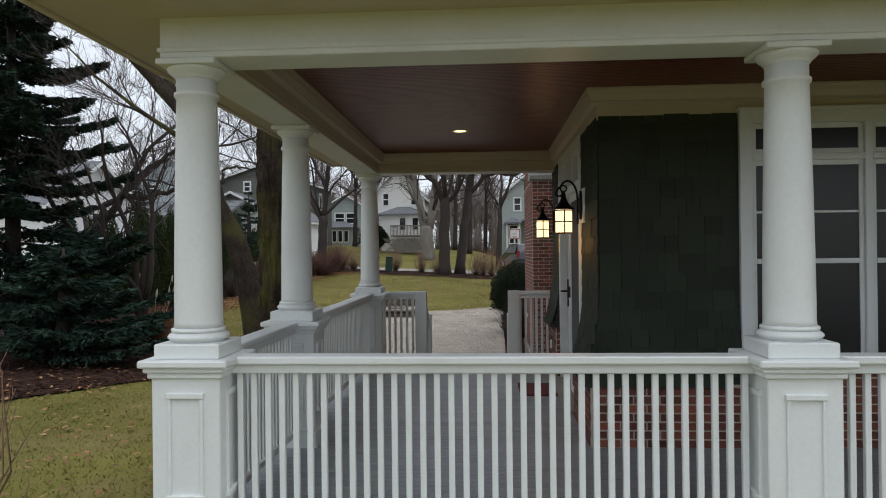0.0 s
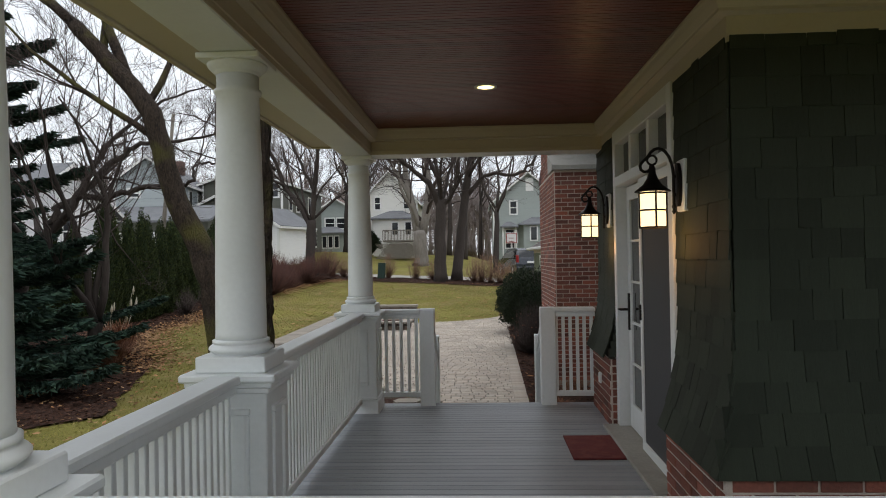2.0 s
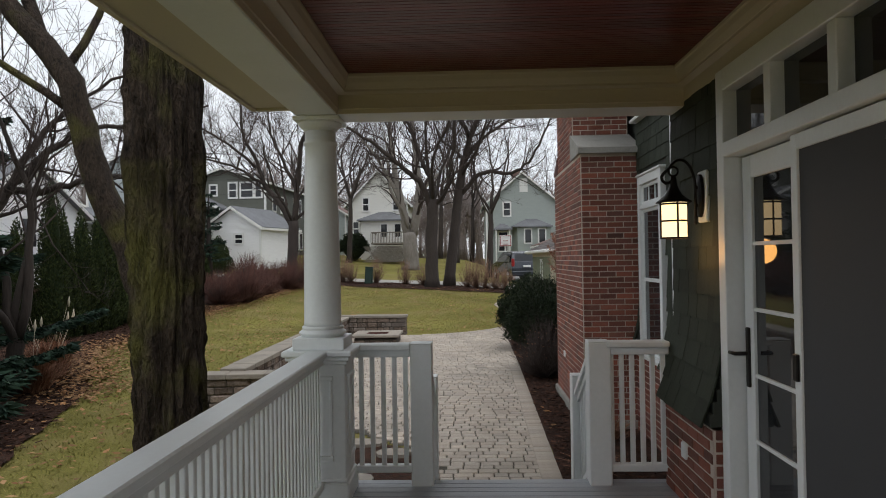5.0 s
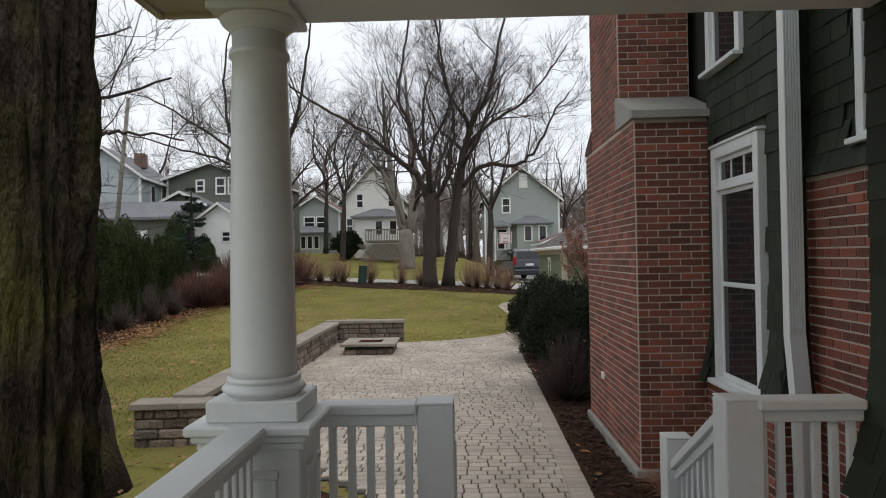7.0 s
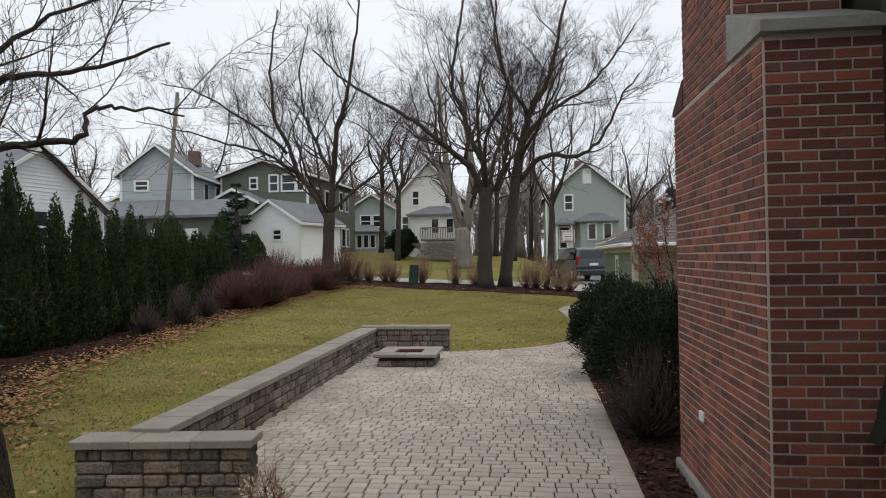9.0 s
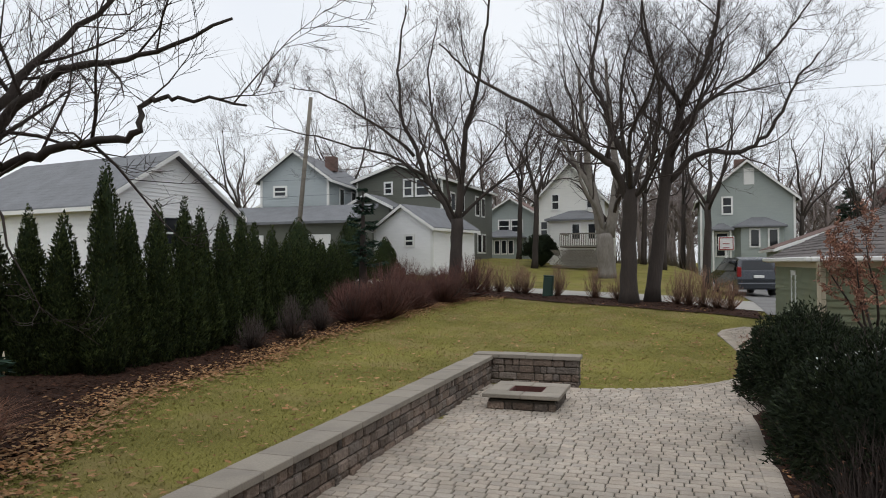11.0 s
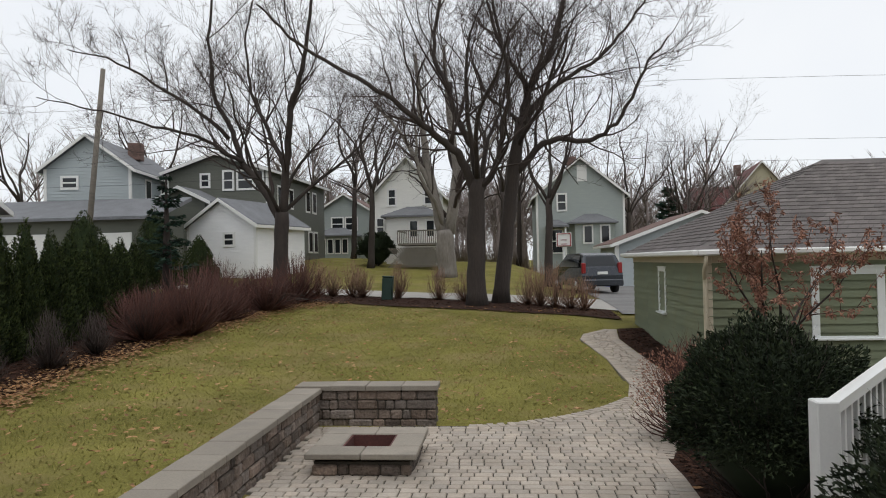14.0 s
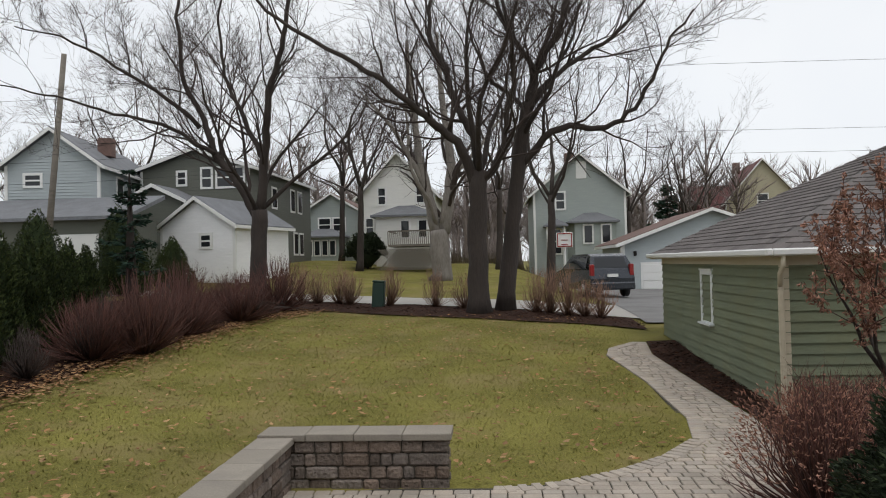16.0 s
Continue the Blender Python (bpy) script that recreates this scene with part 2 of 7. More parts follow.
NAVY = material("navy_cover", (0.012, 0.016, 0.03), 0.6)
WIRE = material("wire", (0.03, 0.03, 0.03), 0.6)
CHIPS = material("bark_chips", (0.07, 0.034, 0.022), 0.95, vary=0.3, island=0.5, bump=0, hue=(0.025, 0.015, 0.012), spec=0.12)
SOOT = material("charred_brick", (0.1, 0.035, 0.03), 0.9, vary=0.4, bump=0.4)


# ---- mesh helpers ----
class Build:
    """Collects boxes, tubes and lathes into one mesh."""

    def __init__(self):
        self.v, self.f, self.smooth = [], [], []

    def add(self, verts, faces, smooth=False):
        k = len(self.v)
        self.v.extend(tuple(p) for p in verts)
        self.f.extend(tuple(k + i for i in f) for f in faces)
        self.smooth.extend([smooth] * len(faces))
        return self

    def box(self, x0, y0, z0, x1, y1, z1, c=0.0, m=None):
        x0, x1, y0, y1, z0, z1 = min(x0, x1), max(x0, x1), min(y0, y1), max(y0, y1), min(z0, z1), max(z0, z1)
        if c <= 0:
            v = [(x, y, z) for x in (x0, x1) for y in (y0, y1) for z in (z0, z1)]
            f = [(0, 1, 3, 2), (4, 6, 7, 5), (0, 4, 5, 1), (2, 3, 7, 6), (0, 2, 6, 4), (1, 5, 7, 3)]
        else:
            c = min(c, (x1 - x0) / 2.5, (y1 - y0) / 2.5, (z1 - z0) / 2.5)
            v, f = [], []
            for i in (0, 1):
                for j in (0, 1):
                    for k in (0, 1):
                        X, Y, Z = (x0, x1)[i], (y0, y1)[j], (z0, z1)[k]
                        sx, sy, sz = (c, -c)[i], (c, -c)[j], (c, -c)[k]
                        v += [(X, Y + sy, Z + sz), (X + sx, Y, Z + sz), (X + sx, Y + sy, Z)]
            at = lambda i, j, k, a: 3 * (4 * i + 2 * j + k) + a  # noqa: E731
            for s in (0, 1):
                q = [[(s, 0, 0), (s, 0, 1), (s, 1, 1), (s, 1, 0)], [(0, s, 0), (1, s, 0), (1, s, 1), (0, s, 1)], [(0, 0, s), (0, 1, s), (1, 1, s), (1, 0, s)]]
                for a in range(3):
                    ring = [at(*p, a) for p in q[a]]
                    f.append(tuple(ring if s == 0 else ring[::-1]))
            for a in range(3):
                b1, b2 = (a + 1) % 3, (a + 2) % 3
                for s in (0, 1):
                    for t in (0, 1):
                        lo, hi = [0, 0, 0], [0, 0, 0]
                        lo[b1] = hi[b1] = s
                        lo[b2] = hi[b2] = t
                        hi[a] = 1
                        ring = [at(*lo, b1), at(*hi, b1), at(*hi, b2), at(*lo, b2)]
                        f.append(tuple(ring if s == t else ring[::-1]))
            for i in (0, 1):
                for j in (0, 1):
                    for k in (0, 1):
                        ring = [at(i, j, k, 0), at(i, j, k, 1), at(i, j, k, 2)]
                        f.append(tuple(ring if (i + j + k) % 2 else ring[::-1]))
        if m is not None:
            v = [tuple(m @ Vector(p)) for p in v]
        return self.add(v, f)

    def prism(self, outline, axis, a, b):
        """An outline in the two other axes (in order x, y, z) drawn out along axis from a to b."""
        n = len(outline)
        def at(p, d):
            return {"x": (d, p[0], p[1]), "y": (p[0], d, p[1]), "z": (p[0], p[1], d)}[axis]
        v = [at(p, a) for p in outline] + [at(p, b) for p in outline]
        f = [tuple(range(n))[::-1], tuple(range(n, 2 * n))] + [(i, (i + 1) % n, n + (i + 1) % n, n + i) for i in range(n)]
        return self.add(v, f)

    def lathe(self, x, y, profile, sides=28, caps=True):
        v = [(x + r * math.cos(2 * math.pi * k / sides), y + r * math.sin(2 * math.pi * k / sides), z) for r, z in profile for k in range(sides)]
        f = [(i * sides + k, i * sides + (k + 1) % sides, (i + 1) * sides + (k + 1) % sides, (i + 1) * sides + k) for i in range(len(profile) - 1) for k in range(sides)]
        self.add(v, f, True)
        k = len(self.v) - len(v)
        if not caps:
            return self
        self.f += [tuple(k + i for i in range(sides))[::-1], tuple(k + (len(profile) - 1) * sides + i for i in range(sides))]
        self.smooth += [False, False]
        return self

    def tube(self, pts, radii, sides=6):
        pts = [Vector(p) for p in pts]
        v, n = [], len(pts)
        side = None
        for i, p in enumerate(pts):
            d = (pts[min(i + 1, n - 1)] - pts[max(i - 1, 0)]).normalized()
            if side is None:
                side = d.orthogonal().normalized()
            side = (side - d * side.dot(d))
            side = side.normalized() if side.length > 1e-5 else d.orthogonal().normalized()
            up = d.cross(side)
            for k in range(sides):
                a = 2 * math.pi * k / sides
                v.append(p + (side * math.cos(a) + up * math.sin(a)) * radii[i])
        f = [(i * sides + k, i * sides + (k + 1) % sides, (i + 1) * sides + (k + 1) % sides, (i + 1) * sides + k) for i in range(n - 1) for k in range(sides)]
        f += [tuple(range(sides))[::-1], tuple((n - 1) * sides + k for k in range(sides))]
        return self.add(v, f, True)

    def mesh(self, name, mat):
        me = bpy.data.meshes.new(name)
        me.from_pydata(self.v, [], self.f)
        me.polygons.foreach_set("use_smooth", self.smooth)
        me.materials.append(mat)
        me.update()
        return me


def part(name, build, mat, parent, label=""):
    ob = new(name, build.mesh(name, mat) if isinstance(build, Build) else build)
    ob.parent = parent
    if label:
        tagged(ob, label)
    return ob


def thing(name, label, category, group="", kind=""):
    ob = new(name)
    ob.empty_display_size = 0.1
    return tagged(ob, label, category, group, kind)


def solid(name, build, mat, label, category, group="", kind=""):
    return tagged(new(name, build.mesh(name, mat)), label, category, group, kind)


def smooth_step(a, b, x):
    t = min(1, max(0, (x - a) / (b - a)))
    return t * t * (3 - 2 * t)


def ground_z(x, y):
    """Height of the land: level round the porch, rising towards the back lane and the houses."""
    r = smooth_step(23, 41, y)
    z = -0.55 + 0.8 * r
    z += 0.022 * max(0, min(14, -x - 5)) * smooth_step(8, 20, y)
    z += -0.03 * max(-14, min(8, x)) * r
    z += max(0, min(18, y - 46)) * 0.07 * (1 - smooth_step(-2, 3.5, x))
    return z


# ---- ground ----
RIGHT = ((9.0, 0.29), (22.4, 0.48), (23.2, 0.75), (24.0, 1.15), (25.4, 1.58), (26.8, 1.65), (28.6, 1.5), (31.3, 1.3), (33.0, 1.5))
LEFT = ((9.0, -1.0), (12.0, -1.0), (13.0, -1.95), (14.0, -2.75), (14.75, -3.1), (14.76, -3.98), (24.05, -3.98), (24.06, -1.95), (24.27, -1.2), (24.63, -0.55), (25.15, 0.05), (25.86, 0.58), (26.8, 0.76), (29.0, 0.69), (31.3, 0.4), (32.0, 0.55), (32.8, 1.26))


def lookup(table, y):
    for (y0, x0), (y1, x1) in zip(table, table[1:]):
        if y0 <= y <= y1:
            return x0 + (x1 - x0) * (y - y0) / (y1 - y0)
    return table[0][1] if y < table[0][0] else table[-1][1]


def sheet(name, xs, ys, mat, label, category, lift=0.0, skirt=None):
    b = Build()
    v = [(x, y, ground_z(x, y) + lift + 0.02 * noise.noise((x * 0.6, y * 0.6, 0))) for y in ys for x in xs]
    n = len(xs)
    b.add(v, [(j * n + i, j * n + i + 1, (j + 1) * n + i + 1, (j + 1) * n + i) for j in range(len(ys) - 1) for i in range(n - 1)], True)
    return solid(name, b, mat, label, category, kind="structure")


def spread(*stops):
    """Numbers from stop to stop: (start, (end, step), ...)."""
    out = [stops[0]]
    for end, step in stops[1:]:
        n = max(1, round((end - out[-1]) / step))
        a = out[-1]
        out += [a + (end - a) * (i + 1) / n for i in range(n)]
    return out


sheet("ground", spread(-900, (-60, 120), (-20, 4), (8, 0.5), (40, 4), (900, 120)), spread(-900, (-20, 120), (4, 4), (50, 0.5), (110, 4), (1500, 150)), LAWN,
      "patchy yellow-green winter lawn sloping up to the lane", "lawn")


def ribbon(name, left, right, mat, label, category, lift, cuts=6):
    """A strip of ground between two edges of plan points, draped on the land."""
    b = Build()
    n = cuts + 1
    v = []
    for (x0, y0), (x1, y1) in zip(left, right):
        for k in range(n):
            x, y = x0 + (x1 - x0) * k / cuts, y0 + (y1 - y0) * k / cuts
            v.append((x, y, ground_z(x, y) + lift + (0.02 * noise.noise((x * 0.6, y * 0.6, 0)))))
    b.add(v, [(j * n + i, j * n + i + 1, (j + 1) * n + i + 1, (j + 1) * n + i) for j in range(len(left) - 1) for i in range(cuts)], True)
    return solid(name, b, mat, label, category, kind="structure")


def wavy(a, b, n, amp, seed):
    return [(a[0] + (b[0] - a[0]) * i / n + amp * noise.noise((i * 0.7, seed, 0)), a[1] + (b[1] - a[1]) * i / n + amp * noise.noise((i * 0.7, seed, 5))) for i in range(n + 1)]


# beds: along the evergreen hedge, at the back of the lawn, along the house, round the garage
edge = []
for a, c, k in (((-9.0, 4), (-7.2, 9.2), 7), ((-7.2, 9.2), (-5.4, 11.2), 4), ((-5.4, 11.2), (-6.9, 15.8), 7), ((-6.9, 15.8), (-9.3, 20.4), 8), ((-9.3, 20.4), (-9.5, 24.5), 7), ((-9.5, 24.5), (-9.85, 27.6), 6), ((-9.85, 27.6), (-9.2, 31.2), 6), ((-9.2, 31.2), (-8.2, 36.0), 8), ((-8.2, 36.0), (-7.1, 37.3), 4)):
    edge += wavy(a, c, k, 0.18, 3)[:-1]
ribbon("hedge_bed", [(x - 11, y + 2.5) for x, y in edge], edge, MULCH, "dark bark mulch bed below the evergreen hedge", "mulch bed", 0.03, 16)
LANE_NEAR = ((-60, 41.3), (-9.4, 40.4), (-7.0, 40.1), (-4.7, 39.9), (-2.7, 39.3), (-0.8, 38.4), (0.9, 37.2), (2.2, 36.4))
LANE_FAR = ((-60, 44.8), (-10.5, 43.9), (-7.9, 44.2), (-5.2, 44.1), (-2.8, 43.8), (-0.5, 42.6), (1.3, 40.9), (2.2, 40.2))
LAWN_END = ((-8.6, 37.0), (-6.4, 37.4), (-3.7, 36.7), (-1.5, 36.1), (0.7, 35.3), (1.9, 34.4))
lane_x = [-8.6 + 0.35 * i for i in range(31)]
ribbon("back_bed", [(x, lookup(LAWN_END, x) + 0.08 * noise.noise((x, 7, 0))) for x in lane_x], [(x, lookup(LANE_NEAR, x) - 0.05) for x in lane_x], MULCH, "bark mulch bed with shrubs along the lane", "mulch bed", 0.035, 8)
ribbon("house_bed", wavy((0.30, 9.6), (0.45, 22.8), 26, 0.03, 11), wavy((2.1, 9.6), (3.5, 22.8), 26, 0.05, 12), MULCH, "bark mulch bed beside the brick chimney", "mulch bed", 0.03, 8)
ribbon("garage_bed", [(lookup(RIGHT, 22.8 + 10.0 * i / 20) + 0.02, 22.8 + 10.0 * i / 20) for i in range(21)], [(4.2, 22.8 + 10.4 * i / 20) for i in range(21)], MULCH, "bark mulch bed along the green garage", "mulch bed", 0.032, 10)
ribbon("step_bed", wavy((-3.4, 9.5), (-2.7, 13.3), 8, 0.1, 14), wavy((-0.98, 9.5), (-0.99, 12.0), 8, 0.02, 15), MULCH, "mulch bed beside the porch steps", "mulch bed", 0.03, 8)
lane_x = spread(-60, (-12, 4), (2.2, 0.5))
ribbon("lane", [(x, lookup(LANE_NEAR, x)) for x in lane_x], [(x, lookup(LANE_FAR, x)) for x in lane_x], PALEROAD, "pale concrete back lane", "road", 0.04, 4)
ribbon("driveway", [(2.1, 35.6 + 0.8 * i) for i in range(28)], [(12.0, 35.6 + 0.8 * i) for i in range(28)], ASPHALT, "grey worn asphalt driveway", "driveway", 0.05, 8)

# ---- porch ----
CX, Y1, Y2, Y3, XR = -1.55, 3.55, 5.52, 9.14, 1.555
BEAM0, BEAM1, CEIL = 2.57, 2.96, 2.82
# porch drawn out beyond view so less side light reaches the walls
END = 8.2


def column(x, y, group="porch columns"):
    t = thing("porch_column", "white painted round Tuscan column on a panelled pedestal", "column", group)
    b = Build().box(x - 0.18, y - 0.18, -0.5, x + 0.18, y + 0.18, 0.93, 0.006)
    ped = part("pedestal", b, WHITE, t)
    b = Build().box(x - 0.197, y - 0.197, 0.905, x + 0.197, y + 0.197, 0.935, 0.006).box(x - 0.213, y - 0.213, 0.935, x + 0.213, y + 0.213, 0.962, 0.006)
    b.box(x - 0.234, y - 0.234, 0.962, x + 0.234, y + 0.234, 1.0, 0.008)
    part("pedestal_cap", b, WHITE, t)
    b = Build().box(x - 0.2, y - 0.2, -0.02, x + 0.2, y + 0.2, 0.13, 0.01).box(x - 0.19, y - 0.19, 0.13, x + 0.19, y + 0.19, 0.155, 0.008)
    part("pedestal_base", b, WHITE, t)
    for dx, dy in ((0, -1), (0, 1), (-1, 0), (1, 0)):
        b = Build()
        def bar(a0, a1, z0, z1, d=0.194):
            if dx == 0:
                b.box(x + a0, y + dy * 0.17, z0, x + a1, y + dy * d, z1, 0.004)
            else:
                b.box(x + dx * 0.17, y + a0, z0, x + dx * d, y + a1, z1, 0.004)
        bar(-0.1, 0.1, 0.8, 0.83, 0.198), bar(-0.1, 0.1, 0.27, 0.305, 0.2), bar(-0.095, -0.075, 0.305, 0.8), bar(0.075, 0.095, 0.305, 0.8)
        part("panel_moulding", b, WHITE, ped)
    part("plinth", Build().box(x - 0.172, y - 0.172, 1.0, x + 0.172, y + 0.172, 1.078, 0.006), WHITE, t)
    prof = [(0.135, 1.078)] + [(0.133 + 0.028 * math.sin(math.pi * k / 8), 1.08 + 0.05 * k / 8) for k in range(9)] + [(0.142, 1.133), (0.142, 1.147), (0.129, 1.152)]
    part("base_moulding", Build().lathe(x, y, prof), WHITE, t)
    prof = [(0.129, 1.152), (0.126, 1.18)] + [(0.126 - 0.021 * (k / 10) ** 1.6, 1.18 + 1.2 * k / 10) for k in range(1, 11)]
    prof += [(0.116, 2.386), (0.118, 2.397), (0.116, 2.408), (0.105, 2.414), (0.105, 2.48)]
    part("shaft", Build().lathe(x, y, prof), WHITE, t)
    prof = [(0.105, 2.48), (0.113, 2.485), (0.113, 2.492)] + [(0.113 + 0.037 * math.sin(math.pi / 2 * k / 6), 2.492 + 0.042 * k / 6) for k in range(1, 7)] + [(0.148, 2.538)]
    part("capital", Build().lathe(x, y, prof), WHITE, t)
    part("abacus", Build().box(x - 0.157, y - 0.157, 2.538, x + 0.157, y + 0.157, 2.568, 0.004), WHITE, t)
    return t


for cx, cy in ((CX, Y1), (CX, Y2), (CX, Y3), (XR, Y1), (XR + 3.05, Y1), (XR + 6.1, Y1)):
    column(cx, cy)

BAL = Build().box(-0.016, -0.016, 0, 0.016, 0.016, 0.78, 0.003).mesh("baluster", WHITE)


def railing(p0, p1, z0=0.0, gap=0.0765):
    """A straight level railing between two plan points."""
    t = thing("porch_railing", "white painted wooden porch railing with square balusters", "railing", "porch railings")
    d = Vector((p1[0] - p0[0], p1[1] - p0[1], 0))
    n = d.length
    m = Matrix.Translation((p0[0], p0[1], z0)) @ Matrix.Rotation(math.atan2(d.y, d.x), 4, "Z")
    part("top_rail", Build().box(0, -0.07, 0.955, n, 0.07, 0.998, 0.008, m), WHITE, t)
    part("under_rail", Build().box(0, -0.04, 0.905, n, 0.04, 0.955, 0.006, m), WHITE, t)
    part("bottom_rail", Build().box(0, -0.035, 0.09, n, 0.035, 0.14, 0.006, m), WHITE, t)
    k = max(2, round(n / gap))
    for i in range(k):
        o = part("baluster", BAL, WHITE, t)
        o.matrix_basis = m @ Matrix.Translation(((i + 0.5) * n / k, 0, 0.133))
    return t


railing((CX + 0.19, Y1), (XR - 0.19, Y1)), railing((XR + 0.19, Y1), (XR + 2.86, Y1)), railing((XR + 3.24, Y1), (XR + 5.91, Y1))
railing((CX, Y1 + 0.19), (CX, Y2 - 0.19)), railing((CX, Y2 + 0.19), (CX, Y3 - 0.19))
railing((CX + 0.19, 9.33), (-0.965, 9.33)), railing((0.41, 9.33), (0.84, 9.33))


def newel(x, y, z0, z1, s=0.077):
    t = thing("newel_post", "white painted square newel post at the porch steps", "post", "newel posts")
    part("post", Build().box(x - s, y - s, z0, x + s, y + s, z1 - 0.01, 0.006), WHITE, t)
    part("post_cap", Build().box(x - s - 0.001, y - s - 0.001, z1 - 0.01, x + s + 0.001, y + s + 0.001, z1, 0.006), WHITE, t)


def stair_rail(x):
    t = thing("stair_railing", "white painted sloping handrail beside the porch steps", "railing", "stair railings")
    for name, h, w, dz in (("top_rail", 0.045, 0.055, 0.0), ("under_rail", 0.05, 0.032, -0.05), ("bottom_rail", 0.05, 0.03, -0.78)):
        b = Build()
        b.prism([(9.44, 0.93 + dz), (10.16, 0.5 + dz), (10.16, 0.5 + dz - h), (9.44, 0.93 + dz - h)], "x", x - w, x + w)
        part(name, b, WHITE, t)
    for i in range(8):
        y = 9.5 + 0.086 * i
        z = 0.93 - 0.43 * (y - 9.44) / 0.72
        part("baluster", Build().box(x - 0.015, y - 0.015, z - 0.8, x + 0.015, y + 0.015, z - 0.07, 0.003), WHITE, t)


for nx in (-0.89, 0.36):
    newel(nx, 9.36, -0.02, 1.0)
    newel(nx, 10.23, -0.56, 0.62, 0.07)
    stair_rail(nx)

floor = thing("porch_floor", "grey painted tongue-and-groove porch floor boards", "floor", kind="structure")
part("joists", Build().box(-1.72, 3.42, -0.2, 0.95, 9.38, -0.03).box(0.95, 3.42, -0.2, END, 5.55, -0.03), JOINT, floor)
for i in range(68):
    y = 3.38 + 0.089 * i
    part("plank", Build().box(-1.75, y, -0.028, 0.95 if y > 5.5 else END, y + 0.0865, 0.0, 0.004), FLOOR, floor)
skirt = Build().box(-1.72, 3.36, -0.62, END, 3.4, -0.03, 0.004).box(-1.76, 3.36, -0.62, -1.72, 9.4, -0.03, 0.004).box(-1.72, 9.42, -0.62, -0.98, 9.45, -0.03, 0.004).box(0.42, 9.42, -0.62, 0.95, 9.45, -0.03, 0.004)
solid("porch_skirt", skirt, WHITE, "white painted boards closing the porch base", "skirt board", kind="structure")
for i in range(2):
    t = thing("porch_step", "grey painted wooden step down to the patio", "step", "porch steps")
    part("tread", Build().box(-0.82, 9.44 + 0.3 * i, -0.21 - 0.175 * i, 0.27, 9.77 + 0.3 * i, -0.175 - 0.175 * i, 0.008), FLOOR, t)
    part("riser", Build().box(-0.82, 9.45 + 0.3 * i + (0.28), -0.56, 0.27, 9.46 + 0.3 * i + 0.28, -0.21 - 0.175 * i), WHITE, t)

# beams, soffit and ceiling
beam = thing("porch_beam", "white painted boxed beam over the columns", "beam", kind="structure")
part("front_beam", Build().box(CX - 0.14, Y1 - 0.14, BEAM0, END, Y1 + 0.14, BEAM1, 0.005).box(CX - 0.15, Y1 - 0.152, BEAM0 + 0.03, END, Y1 - 0.139, BEAM0 + 0.055, 0.004), WHITE, beam)
part("side_beam", Build().box(CX - 0.14, Y1 + 0.142, BEAM0, CX + 0.14, Y3 + 0.14, BEAM1, 0.005), WHITE, beam)
part("back_beam", Build().box(CX + 0.142, Y3 - 0.14, BEAM0, 0.98, Y3 + 0.14, BEAM1, 0.005), WHITE, beam)
b = Build().box(CX - 0.62, 2.85, 2.78, END, Y1 - 0.14, 2.82).box(CX - 0.62, Y1 - 0.138, 2.78, CX - 0.14, Y3 + 0.55, 2.82).box(CX - 0.138, Y3 + 0.14, 2.78, 0.9, Y3 + 0.55, 2.82)
b.box(CX - 0.66, 2.8, 2.76, END, 2.85, 2.98, 0.005).box(CX - 0.66, 2.852, 2.76, CX - 0.62, Y3 + 0.6, 2.98, 0.005).box(CX - 0.618, Y3 + 0.55, 2.76, 0.9, Y3 + 0.6, 2.98, 0.005)
solid("eave_soffit", b, CREAM, "cream painted eave soffit and fascia round the porch roof", "soffit", kind="structure")
b = Build().prism([(2.75, 2.99), (2.75, 3.08), (5.6, 3.6), (5.6, 2.99)], "x", CX - 0.7, END).prism([(CX - 0.7, 2.99), (CX - 0.7, 3.08), (0.95, 3.6), (0.95, 2.99)], "y", 5.602, Y3 + 0.65)
solid("porch_roof", b, ROOFING_J, "grey shingled porch roof", "roof", kind="structure")

b = Build()
y = Y1 + 0.15
while y < Y3 - 0.15:
    x1 = END if y < 5.5 else 0.92
    b.box(CX + 0.14, y, CEIL, x1, y + 0.036, CEIL + 0.02, 0.0)
    b.box(CX + 0.14, y + 0.036, CEIL + 0.005, x1, y + 0.042, CEIL + 0.02)
    y += 0.042
solid("ceiling", b, BEAD, "varnished dark red beadboard porch ceiling", "ceiling", kind="structure")


def crown(name, p0, p1, inward, parent, c0=0, c1=0):
    """Stepped crown mould and frieze along a wall or beam; inward is a unit plan vector; c0, c1 mitre the ends."""
    d = Vector((p1[0] - p0[0], p1[1] - p0[1], 0)).normalized()
    prof = [(0.0, CEIL - 0.002), (0.24, CEIL - 0.002), (0.24, CEIL - 0.02), (0.225, CEIL - 0.03), (0.21, CEIL - 0.06), (0.175, CEIL - 0.095), (0.165, CEIL - 0.1), (0.165, CEIL - 0.115), (0.03, CEIL - 0.122), (0.03, BEAM0 + 0.035), (0.018, BEAM0 + 0.03), (0.012, BEAM0 + 0.004), (0, BEAM0 + 0.004)]
    n = len(prof)
    v = []
    for p, s, c in ((p0, -1, c0), (p1, 1, c1)):
        for o, z in prof:
            o *= 0.4
            q = Vector((p[0], p[1], 0)) + Vector((*inward, 0)) * o + d * (s * c * o)
            v.append((q.x, q.y, z))
    f = [tuple(range(n)), tuple(range(n, 2 * n))[::-1]] + [(i, n + i, n + (i + 1) % n, (i + 1) % n) for i in range(n)]
    part(name, Build().add(v, f), CREAM, parent)


